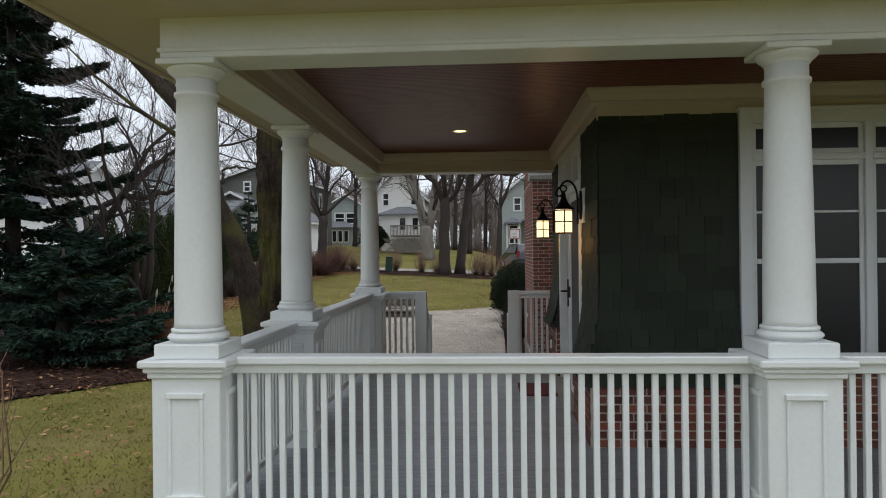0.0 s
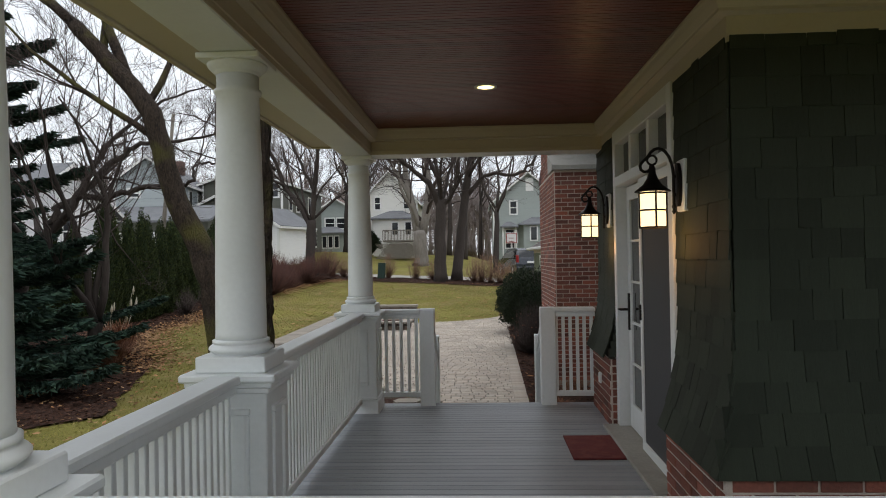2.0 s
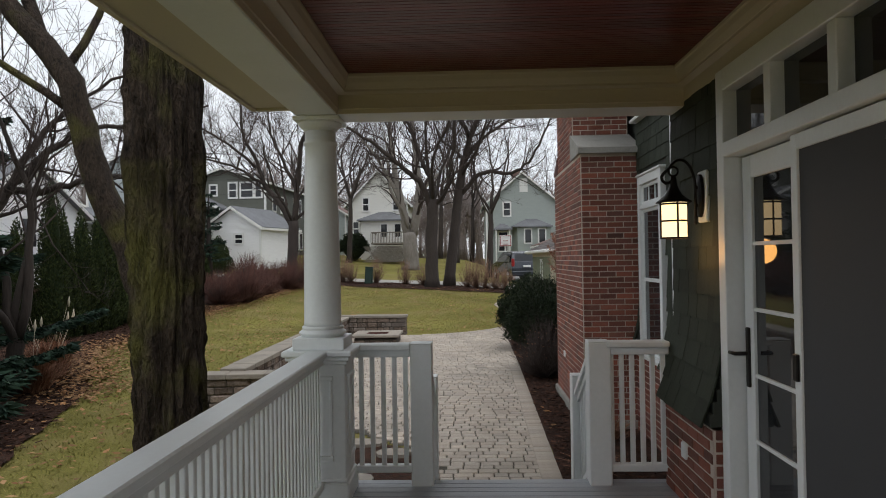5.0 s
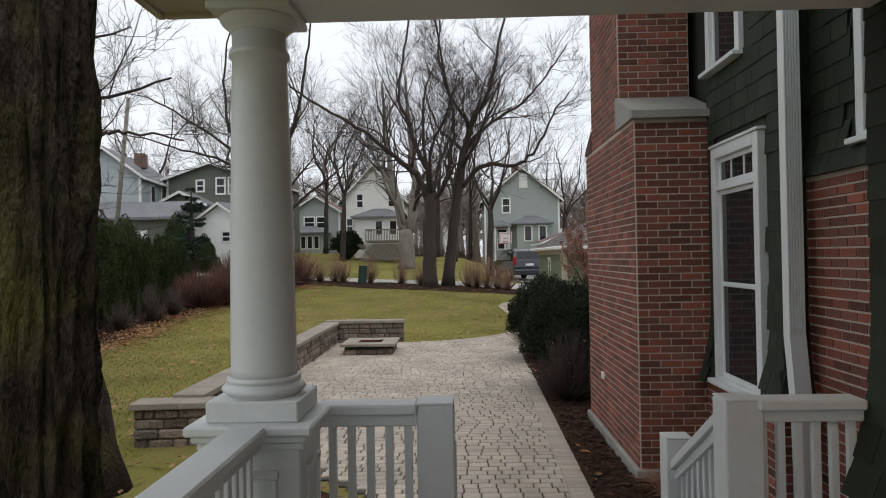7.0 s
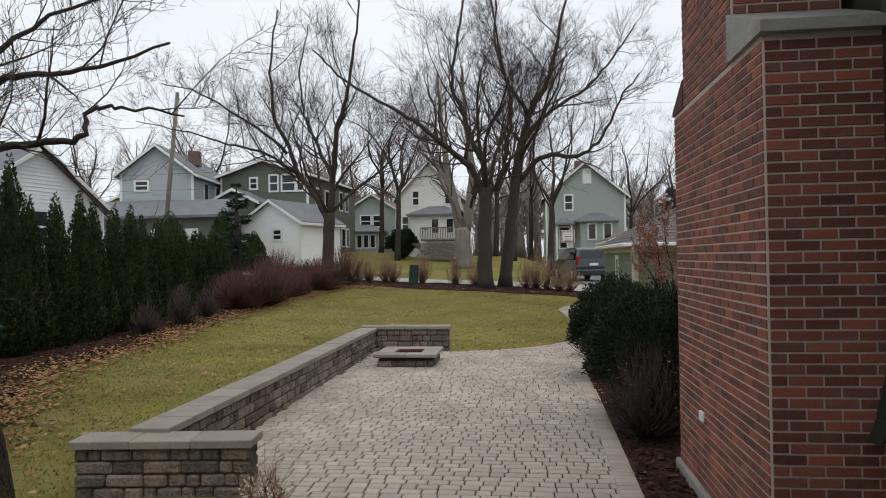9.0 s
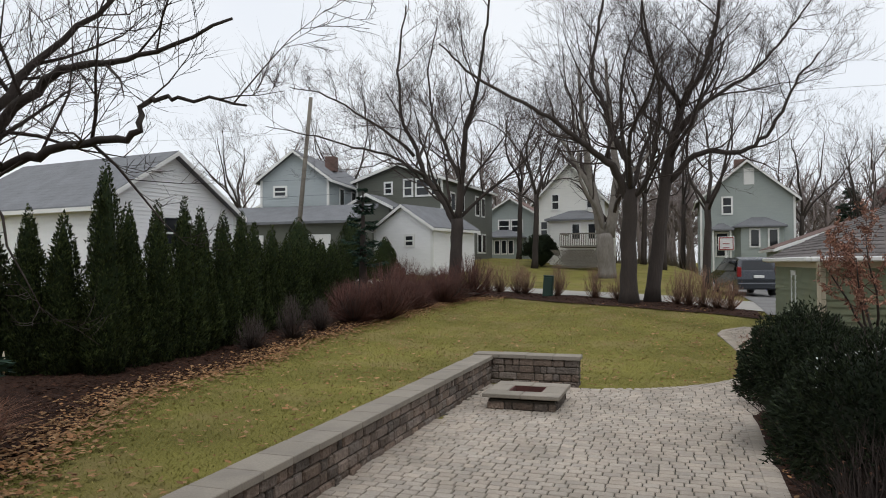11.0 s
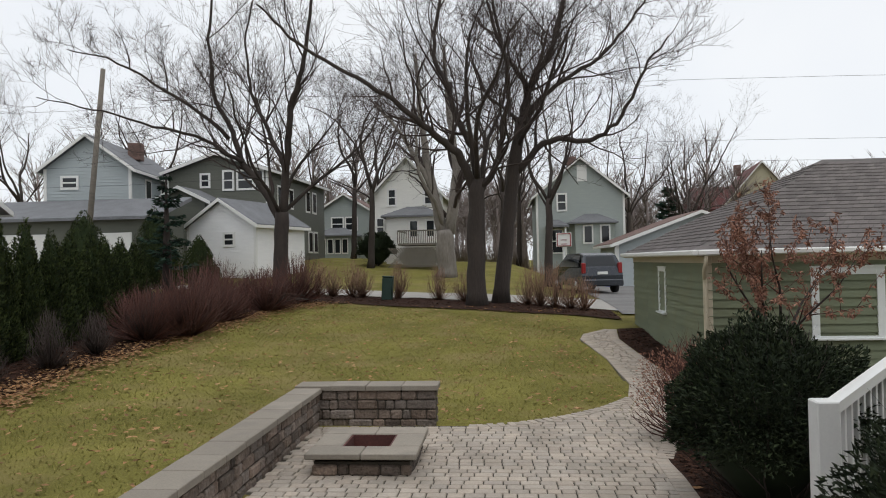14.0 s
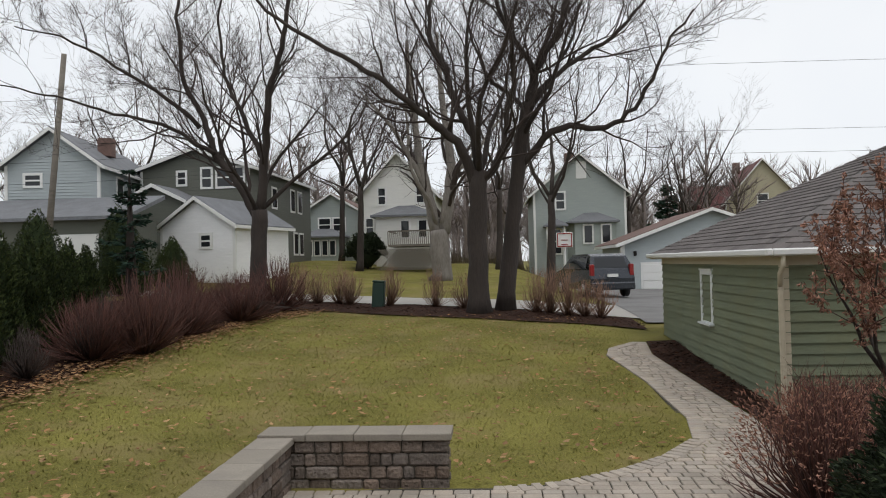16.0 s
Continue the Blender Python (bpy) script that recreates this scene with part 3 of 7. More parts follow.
mould = thing("crown_moulding", "cream painted stepped crown moulding round the porch ceiling", "moulding", kind="structure")
BK = Y3 - 0.145
crown("moulding", (CX + 0.142, Y1 + 0.142), (CX + 0.142, BK), (1, 0), mould, -1, -1)
crown("moulding", (CX + 0.142, BK), (0.898, BK), (0, -1), mould, -1, -1)
crown("moulding", (0.898, BK), (0.898, 5.498), (-1, 0), mould, -1, 1)
crown("moulding", (0.898, 5.498), (END, 5.498), (0, -1), mould, 1, 0)
crown("moulding", (END, Y1 + 0.142), (CX + 0.142, Y1 + 0.142), (0, 1), mould, 0, -1)

lamp = thing("ceiling_downlight", "round recessed downlight, lit, in the beadboard ceiling", "ceiling light")
part("trim_ring", Build().lathe(-0.265, 7.31, [(0.062, CEIL - 0.004), (0.085, CEIL - 0.006), (0.088, CEIL + 0.001)], 24, False), WHITE, lamp)
part("lens", Build().lathe(-0.265, 7.31, [(0.064, CEIL - 0.003), (0.064, CEIL + 0.001)], 24), POTGLASS, lamp)
pot = bpy.data.lights.new("downlight", "SPOT")
pot.energy, pot.spot_size, pot.spot_blend, pot.color, pot.shadow_soft_size = 7, radians(100), 0.6, (1, 0.8, 0.52), 0.06
new("downlight", pot).matrix_world = look((-0.265, 7.31, CEIL - 0.02), (-0.265, 7.31, 0))

# ---- house walls ----
SH = [Build().add([(-w / 2 + 0.0015, -0.013, 0), (w / 2 - 0.0015, -0.013, 0), (w / 2 - 0.0015, -0.003, 0.19), (-w / 2 + 0.0015, -0.003, 0.19),
                   (-w / 2 + 0.0015, 0.002, 0), (w / 2 - 0.0015, 0.002, 0), (w / 2 - 0.0015, 0.002, 0.19), (-w / 2 + 0.0015, 0.002, 0.19)],
                  [(0, 1, 2, 3), (0, 4, 5, 1), (1, 5, 6, 2), (0, 3, 7, 4), (3, 2, 6, 7), (4, 7, 6, 5)]).mesh("shingle", SHINGLE) for w in (0.11, 0.14, 0.17, 0.2)]
SHW = (0.11, 0.14, 0.17, 0.2)
rng = random.Random(5)


def place(p0, angle):
    return Matrix.Translation((p0[0], p0[1], 0)) @ Matrix.Rotation(radians(angle), 4, "Z")


def shingle_wall(name, p0, angle, length, z0, z1, label, holes=(), flare_h=0.7, flare_d=0.13, e0=0.0, e1=0.0, limit=300, course=0.148):
    """A shingled wall; along it runs local x, outward is local -y. The foot flares out. e0, e1: the ends widen with the flare."""
    t = thing(name, label, "wall", kind="structure")
    m = place(p0, angle)
    off = lambda z: flare_d * max(0.0, (z0 + flare_h - z) / flare_h) ** 2  # noqa: E731
    inside = lambda u0, u1, a, c: any(u1 > h[0] and u0 < h[1] and c > h[2] and a < h[3] for h in holes)  # noqa: E731
    us = sorted({0.0, length, *(h[0] for h in holes), *(h[1] for h in holes)})
    zs = sorted({z0 + flare_h * k / 10 for k in range(11)} | {z1} | {v for h in holes for v in h[2:] if z0 < v < z1})
    b = Build()
    for a, c in zip(zs, zs[1:]):
        for u0, u1 in zip(us, us[1:]):
            if not inside(u0 + 1e-4, u1 - 1e-4, a + 1e-4, c - 1e-4):
                x0 = u0 - e0 * off(c) if u0 == 0 else u0
                x1 = u1 + e1 * off(c) if u1 == length else u1
                b.box(x0 + e0 * 0.012, -off(c) + 0.008, a, x1 - e1 * 0.012, 0.12, c, 0, m)
    part("backing", b, SHINGLE_BACK, t)
    made, z = 0, z0 - 0.01
    rest = Build()
    while z < z1 - 0.02:
        slope = math.atan2(off(z) - off(z + 0.15), 0.15)
        u, u_end = -e0 * off(z), length + e1 * off(z)
        while u < u_end - 0.02:
            k = rng.randrange(4)
            w = SHW[k]
            x = min(u + w / 2, u_end - w / 2)
            if not inside(x - w / 2 + 0.01, x + w / 2 - 0.01, z + 0.02, z + 0.1):
                q = m @ Matrix.Translation((x, -off(z) - 0.002 - rng.random() * 0.003, z + rng.uniform(-0.003, 0.003))) @ Matrix.Rotation(-slope, 4, "X")
                if made < limit:
                    part("shingle", SH[k], SHINGLE, t).matrix_basis = q
                    made += 1
                else:
                    rest.add([q @ v.co for v in SH[k].vertices], [tuple(p.vertices) for p in SH[k].polygons])
            u += w
        z += course
    if rest.v:
        tagged(part("shingles_above", rest, SHINGLE, t), kind="stuff")
    return t


BRK = Build().box(-0.0965, -0.013, 0, 0.0965, 0.02, 0.0552, 0.003).mesh("brick", BRICK)
HBRK = Build().box(-0.046, -0.013, 0, 0.046, 0.02, 0.0552, 0.003).mesh("brick", BRICK)


def brick_wall(name, p0, angle, length, z0, z1, label, near=lambda u, z: True, limit=300, depth=0.1, parent=None):
    """Running-bond brick facing; along it runs local x, outward is local -y."""
    t = parent or thing(name, label, "wall", kind="structure")
    m = place(p0, angle)
    part("mortar", Build().box(0, -0.006, z0, length, depth, z1, 0, m), MORTAR, t)
    rest, made, row = Build(), 0, 0
    z = z0 + 0.004
    while z < z1 - 0.045:
        u = -0.1015 if row % 2 else 0.0
        while u < length - 0.03:
            a, c = max(0.0, u), min(length, u + 0.203)
            if c - a > 0.05:
                full = c - a > 0.17
                q = m @ Matrix.Translation(((a + c) / 2, rng.uniform(-0.0015, 0.0015), z)) @ Matrix.Diagonal(((c - a - 0.0125) / (0.193 if full else 0.092), 1, 1, 1))
                me = BRK if full else HBRK
                if made < limit and near((a + c) / 2, z):
                    part("brick", me, BRICK, t).matrix_basis = q
                    made += 1
                else:
                    rest.add([q @ v.co for v in me.vertices], [tuple(p.vertices) for p in me.polygons])
            u += 0.203
        z += 0.0677
        row += 1
    if rest.v:
        tagged(part("brickwork", rest, BRICK_J, t), kind="stuff")
    return t


# front and side of the house at the porch
shingle_wall("wall_front", (0.9, 5.5), 0, 7.3, 0.48, 2.7, "grey-green wood shingle wall flaring out at its foot", [(1.09, 4.94, 0.0, 2.62)], e0=1)
shingle_wall("wall_side_near", (0.9, 6.45), -90, 0.95, 0.48, 2.7, "grey-green wood shingle wall beside the porch door", e1=1)
shingle_wall("wall_side_far", (0.9, 9.32), -90, 0.96, 0.62, 2.7, "grey-green wood shingle wall beyond the porch door")
brick_wall("wall_base_front", (0.83, 5.4), 0, 1.15, 0.0, 0.49, "red brick base under the shingles")
brick_wall("wall_base_window", (1.98, 5.44), 0, 6.2, 0.0, 0.6, "red brick base under the porch window")
# added out of view where the porch runs on: blocks light from its end
solid("wall_porch_end", Build().box(END, 3.4, -0.6, END + 0.15, 5.6, 2.98), SHINGLE, "unseen shingled wall added to keep side light out of the porch", "wall", kind="structure")
brick_wall("wall_base_near", (0.81, 6.43), -90, 1.04, 0.0, 0.49, "red brick base beside the porch door")
brick_wall("wall_base_far", (0.83, 9.34), -90, 0.96, -0.55, 0.6, "red brick base beyond the porch door")
brick_wall("wall_base_return", (0.83, 8.375), 0, 0.16, 0.0, 0.6, "red brick return at the door")
solid("wall_inner", Build().box(1.02, 5.62, -0.5, 8.2, 5.7, 2.98).box(1.02, 5.72, 2.56, 1.12, 9.32, 2.98).box(1.3, 5.72, -0.5, 1.4, 9.3, 2.55), SHINGLE_BACK, "dark inner wall of the house", "wall", kind="structure")
shingle_wall("wall_return", (1.76, 9.32), 180, 0.86, 0.6, 5.2, "grey-green shingle return wall at the porch end", flare_d=0.0)
brick_wall("wall_recess", (1.71, 11.6), -90, 2.28, -0.55, 2.12, "red brick wall of the recess behind the porch", lambda u, z: z > 0.2)
shingle_wall("wall_recess_upper", (1.76, 11.54), -90, 2.22, 2.12, 5.2, "green shingle wall above the brick recess", [(0.62, 1.9, 2.3, 4.2)], flare_h=0.45, flare_d=0.09)
shingle_wall("wall_bay_return", (1.55, 11.54), 0, 0.21, 0.42, 5.2, "green shingle return of the bay", e0=1)
shingle_wall("wall_bay", (1.55, 13.07), -90, 1.53, 0.42, 5.2, "green wood shingle wall with a tall white window", [(0.19, 1.23, 0.42, 2.56), (0.06, 0.85, 3.25, 4.6)], e1=1)
brick_wall("wall_bay_base", (1.5, 13.07), -90, 1.5, -0.55, 0.43, "red brick base below the bay")
brick_wall("wall_bay_base_return", (1.5, 11.56), 0, 0.21, -0.55, 0.43, "red brick base of the bay return")
solid("house_core", Build().box(1.68, 11.67, -0.5, 6.0, 16.3, 5.2).box(1.88, 9.45, -0.5, 6.0, 11.66, 5.2).box(1.05, 9.33, 2.99, 1.87, 9.45, 5.2).box(0.9, 5.62, 3.6, 6, 9.32, 5.2).box(1.45, 5.75, -0.5, 8.1, 9.3, 2.98), SHINGLE_BACK, "dark green body of the house", "house body", kind="structure")
solid("house_roof", Build().prism([(0.85, 5.2), (6.3, 5.2), (3.6, 7.4)], "y", 5.6, 16.4), ROOFING_J, "grey roof over the house", "roof", kind="structure")

# chimney
chim = thing("brick_chimney", "tall red brick chimney with stone shoulders", "chimney", kind="structure")
brick_wall("", (0.86, 13.07), 0, 0.72, -0.42, 2.86, "", lambda u, z: 1.0 < z, 150, parent=chim)
brick_wall("", (0.86, 15.6), -90, 2.53, -0.42, 2.86, "", lambda u, z: u > 1.6 and z > 0.2, 150, depth=0.3, parent=chim)
brick_wall("", (0.86, 15.2), -90, 1.5, 2.86, 6.5, "", lambda u, z: False, 0, depth=0.3, parent=chim)
brick_wall("", (0.86, 13.7), 0, 0.72, 2.86, 6.5, "", lambda u, z: False, 0, parent=chim)
b = Build()
prof = [(12.99, 2.86), (12.99, 2.93), (13.7, 3.2), (13.7, 2.86)]
b.prism(prof, "x", 0.82, 1.6)
part("shoulder_cap", b, CONCRETE, chim, "weathered grey stone shoulder cap")
part("shoulder_cap", Build().prism([(15.64, 2.86), (15.64, 2.9), (15.2, 3.12), (15.2, 2.86)], "x", 0.84, 1.6), SOOT, chim)
part("core", Build().box(0.98, 13.2, -0.5, 1.58, 15.55, 2.86).box(0.98, 13.82, 2.86, 1.58, 15.15, 6.5), MORTAR, chim)
part("footing", Build().box(0.81, 13.02, -0.7, 1.6, 15.65, -0.42, 0.01), CONCRETE, chim, "grey concrete footing")
part("vent", Build().box(0.83, 14.65, 0.14, 0.87, 14.77, 0.22, 0.006), WHITE, chim, "small white wall vent")


def window(name, p0, angle, u0, u1, z0, z1, label, group="", trim=0.09, transom=0.0, cols=2, rows=3, mull=(), frame_mat=WHITE, sill=True, glass_mat=DARKGLASS, meet=True, tcols=None):
    """A sash window let into a wall: casing, sill, sashes, bars and panes."""
    t = thing(name, label, "window", group)
    m = place(p0, angle)
    fr = Build()
    fr.box(u0, -0.035, z0, u0 + trim, 0.05, z1, 0.004, m).box(u1 - trim, -0.035, z0, u1, 0.05, z1, 0.004, m)
    fr.box(u0 + trim, -0.035, z1 - trim, u1 - trim, 0.05, z1, 0.004, m).box(u0 - 0.015, -0.05, z1, u1 + 0.015, 0.05, z1 + 0.025, 0.004, m)
    part("window_frame", fr, frame_mat, t)
    if sill:
        part("window_sill", Build().box(u0 - 0.02, -0.1, z0 - 0.04, u1 + 0.02, 0.05, z0, 0.006, m).box(u0 + trim, -0.04, z0, u1 - trim, 0.05, z0 + 0.03, 0.003, m), frame_mat, t)
    edges = [u0 + trim, *mull, u1 - trim]
    for a, c in zip(edges, edges[1:]):
        if a != edges[0]:
            part("mullion", Build().box(a - 0.03, -0.03, z0, a + 0.03, 0.05, z1 - trim, 0.004, m), frame_mat, t)
            a += 0.03
        if c != edges[-1]:
            c -= 0.03
        tops = [(z0 + 0.03, z1 - trim - (transom + 0.05 if transom else 0))]
        if transom:
            tops.append((z1 - trim - transom, z1 - trim))
            part("transom_bar", Build().box(a, -0.03, z1 - trim - transom - 0.05, c, 0.05, z1 - trim - transom, 0.004, m), frame_mat, t)
        for j, (za, zb) in enumerate(tops):
            sash = Build()
            for s in ((a, za, a + 0.035, zb), (c - 0.035, za, c, zb), (a + 0.035, za, c - 0.035, za + 0.04), (a + 0.035, zb - 0.04, c - 0.035, zb)):
                sash.box(s[0], 0.0, s[1], s[2], 0.04, s[3], 0.003, m)
            if j == 0 and meet:
                sash.box(a + 0.035, -0.006, (za + zb) / 2 - 0.02, c - 0.035, 0.034, (za + zb) / 2 + 0.02, 0.003, m)
            s = part("sash", sash, frame_mat, t)
            bars = Build()
            lo = (za + zb) / 2 + 0.02 if j == 0 and meet else za + 0.04
            nc = tcols if (j and tcols) else cols
            for k in range(1, nc):
                x = a + (c - a) * k / nc
                bars.box(x - 0.009, 0.004, lo, x + 0.009, 0.03, zb - 0.04, 0.002, m)
            for k in range(1, rows if j == 0 else 1):
                z = lo + (zb - 0.04 - lo) * k / rows
                bars.box(a + 0.035, 0.004, z - 0.009, c - 0.035, 0.03, z + 0.009, 0.002, m)
            if bars.v:
                part("glazing_bars", bars, frame_mat, s)
            part("pane", Build().box(a + 0.03, 0.014, za + 0.03, c - 0.03, 0.02, zb - 0.03, 0, m), glass_mat, s)
    return t


window("window_1", (0.94, 5.5), 0, 1.05, 4.9, 0.62, 2.62, "white-framed triple porch window with dark panes and transoms", mull=(2.03, 2.98, 3.93), transom=0.24, trim=0.1, cols=2, rows=2, glass_mat=SCREENED)
window("window_2", (1.53, 13.07), -90, 0.2, 1.22, 0.46, 2.53, "tall white sash window with a transom in the shingled bay", transom=0.24, cols=1, rows=1, tcols=3, trim=0.1)
window("window_3", (1.55, 13.07), -90, 0.06, 0.85, 3.25, 4.6, "white upstairs sash window over the bay")
window("window_4", (1.76, 11.54), -90, 0.62, 1.9, 2.3, 4.2, "white window over the brick recess")
# louvre shutters inside the bay window
t = thing("window_shutters", "pale interior louvre shutter behind the bay window", "shutter")
m = place((1.66, 13.07), -90)
for i in range(26):
    part("slat", Build().box(0.36, 0, 0.56 + 0.055 * i, 1.06, 0.01, 0.6 + 0.055 * i, 0, m @ Matrix.Translation((0, 0.0, 0))), WEATHERED, t)

# downspout in the recess
t = thing("downspout", "white ribbed metal downspout on the house corner", "downspout")
prof = [(1.612, 11.48), (1.497, 11.48)]
for k in range(6):
    prof += [(1.494 + 0.02 * k, 11.38 + 0.007), (1.499 + 0.02 * k, 11.38), (1.507 + 0.02 * k, 11.38)]
b = Build().prism(prof, "z", 1.0, 5.2)
part("pipe", b, WHITE, t)
b = Build().prism([(11.385, 1.02), (11.48, 1.0), (11.4, 0.5), (11.36, -0.4), (11.26, -0.4), (11.3, 0.5)], "x", 1.497, 1.61)
part("lower_pipe", b, WHITE, t)

# porch door
door = thing("door_1", "white glazed porch door with a dark sliding insect screen and transom", "door", kind="structure")
m = place((0.9, 8.36), -90)
b = Build().box(0, -0.03, 0.0, 0.1, 0.14, 2.62, 0.004, m).box(1.81, -0.03, 0.0, 1.91, 0.14, 2.62, 0.004, m).box(0.1, -0.03, 2.5, 1.81, 0.14, 2.62, 0.004, m).box(0.1, -0.035, 2.13, 1.81, 0.14, 2.21, 0.004, m)
b.box(0.62, -0.02, 2.21, 0.69, 0.14, 2.5, 0.004, m).box(1.22, -0.02, 2.21, 1.29, 0.14, 2.5, 0.004, m)
part("door_frame", b, WHITE, door)
part("transom_pane", Build().box(0.1, 0.05, 2.21, 1.81, 0.056, 2.5, 0, m), DARKGLASS, door)
leaf = Build().box(0.13, 0.06, 0.04, 0.24, 0.1, 2.12, 0.004, m).box(0.86, 0.06, 0.04, 0.95, 0.1, 2.12, 0.004, m).box(0.24, 0.06, 0.04, 0.86, 0.1, 0.25, 0.004, m).box(0.24, 0.06, 2.0, 0.86, 0.1, 2.12, 0.004, m)
for k in range(1, 5):
    leaf.box(0.24, 0.065, 0.25 + 0.35 * k - 0.01, 0.86, 0.095, 0.25 + 0.35 * k + 0.01, 0.002, m)
lf = part("door_leaf", leaf, WHITE, door)
part("pane", Build().box(0.24, 0.078, 0.25, 0.86, 0.084, 2.0, 0, m), DARKGLASS, lf)
hb = Build().box(0.165, 0.045, 0.88, 0.2, 0.062, 1.2, 0.004, m)
hb.tube([m @ Vector((0.182, 0.05, 1.06)), m @ Vector((0.182, -0.02, 1.06)), m @ Vector((0.12, -0.025, 1.06))], [0.011, 0.011, 0.009], 8)
part("handle", hb, IRON, lf, "black lever handle and plate")
scr = Build().box(0.84, 0.0, 0.03, 0.9, 0.03, 2.12, 0.003, m).box(1.72, 0.0, 0.03, 1.78, 0.03, 2.12, 0.003, m).box(0.9, 0.0, 0.03, 1.72, 0.03, 0.1, 0.003, m).box(0.9, 0.0, 2.05, 1.72, 0.03, 2.12, 0.003, m)
sf = part("screen_frame", scr, WHITE, door)
part("screen_mesh", Build().box(0.9, 0.012, 0.1, 1.72, 0.018, 2.05, 0, m), SCREEN, sf, "dark insect mesh")
part("screen_latch", Build().box(0.85, -0.015, 1.03, 0.89, 0.002, 1.15, 0.004, m), IRON, sf)
part("threshold", Build().box(0.02, -0.16, 0.002, 1.89, 0.1, 0.035, 0.006, m), CONCRETE, door, "pale stone threshold")

t = thing("outlet_box", "small white outdoor outlet cover on the brick", "outlet")
part("cover", Build().box(0.8, 8.84, 0.3, 0.83, 8.92, 0.4, 0.006), WHITE, t)

dm = thing("doormat", "dark red woven doormat by the porch door", "doormat")
part("mat", Build().box(0.345, 7.34, 0.0, 0.755, 8.02, 0.014, 0.005), RED, dm)


def lantern(y, x=0.72):
    """Wall lantern: oval plate, scrolled arm, bell roof and a lit cylinder of glass with a cage."""
    t = thing("wall_lantern", "black iron wall lantern, lit, with amber glass and a scrolled arm", "wall lamp", "porch lanterns")
    zt = 1.85
    part("mounting_block", Build().box(0.868, y - 0.075, zt - 0.06, 0.905, y + 0.075, zt + 0.25, 0.006), WHITE, t, "white mounting block")
    prof = [Vector((0.866, y + 0.055 * math.cos(a), zt + 0.1 + 0.13 * math.sin(a))) for a in [2 * math.pi * k / 24 for k in range(24)]]
    b = Build()
    b.add([*prof, *[p + Vector((-0.018, 0, 0)) for p in prof], *[Vector((0.843, y + (p.y - y) * 0.6, zt + 0.1 + (p.z - zt - 0.1) * 0.6)) for p in prof]],
          [tuple(range(48, 72))] + [(k + s, (k + 1) % 24 + s, (k + 1) % 24 + 24 + s, k + 24 + s) for s in (0, 24) for k in range(24)])
    part("back_plate", b, IRON, t)
    arm = [(0.83, zt - 0.03), (0.83, zt + 0.15)] + [(0.83 - (0.83 - x + 0.05) / 2 * (1 - math.cos(math.pi * k / 12)), zt + 0.15 + 0.17 * math.sin(math.pi * k / 12)) for k in range(1, 10)]
    tip = arm[-1]
    arm += [(tip[0] - 0.015 - 0.032 * math.sin(k * 0.7), tip[1] - 0.03 + 0.032 * math.cos(k * 0.7) - 0.028) for k in range(1, 8)]
    part("arm", Build().tube([(a, y, z) for a, z in arm], [0.0095] * len(arm), 8), IRON, t)
    part("finial", Build().lathe(0.83, y, [(0.004, zt - 0.075), (0.013, zt - 0.06), (0.008, zt - 0.045), (0.014, zt - 0.03), (0.011, zt - 0.02)], 10), IRON, t)
    part("bracket", Build().box(0.83, y - 0.008, zt + 0.03, 0.86, y + 0.008, zt + 0.05).box(0.83, y - 0.008, zt + 0.14, 0.86, y + 0.008, zt + 0.16), IRON, t)
    ring = [(x + 0.028 * math.cos(a), y, zt + 0.25 + 0.028 * math.sin(a)) for a in [2 * math.pi * k / 14 for k in range(15)]]
    part("hook", Build().tube(ring, [0.007] * 15, 6), IRON, t)
    prof = [(0.006, zt + 0.225), (0.014, zt + 0.215), (0.02, zt + 0.2), (0.022, zt + 0.17), (0.033, zt + 0.14), (0.055, zt + 0.105), (0.085, zt + 0.08), (0.105, zt + 0.066), (0.106, zt + 0.06), (0.08, zt + 0.062)]
    part("roof", Build().lathe(x, y, prof, 20), IRON, t)
    part("glass", Build().lathe(x, y, [(0.075, zt - 0.148), (0.075, zt + 0.06)], 20), LAMPGLASS, t, "glowing amber glass")
    cage = Build()
    for k in range(4):
        a = math.pi / 2 * k + math.pi / 4 + 0.78
        cage.tube([(x + 0.079 * math.cos(a), y + 0.079 * math.sin(a), zt - 0.152), (x + 0.079 * math.cos(a), y + 0.079 * math.sin(a), zt + 0.062)], [0.006, 0.006], 6)
    for z in (zt - 0.152, zt - 0.05, zt + 0.052):
        cage.tube([(x + 0.079 * math.cos(a), y + 0.079 * math.sin(a), z) for a in [2 * math.pi * k / 24 for k in range(25)]], [0.006] * 25, 6)
    part("cage", cage, IRON, t)
    lp = bpy.data.lights.new("lantern_light", "POINT")
    lp.energy, lp.color, lp.shadow_soft_size = 1.3, (1.0, 0.48, 0.13), 0.075
    new("lantern_light", lp).location = (x + 0.03, y, zt - 0.24)


lantern(6.26, 0.705), lantern(8.62, 0.7)

# ---- patio ----
PZ = -0.52


def in_patio(x, y, inset=0.0):
    return y < 32.8 - inset and lookup(LEFT, y) + inset < x < lookup(RIGHT, y) - inset


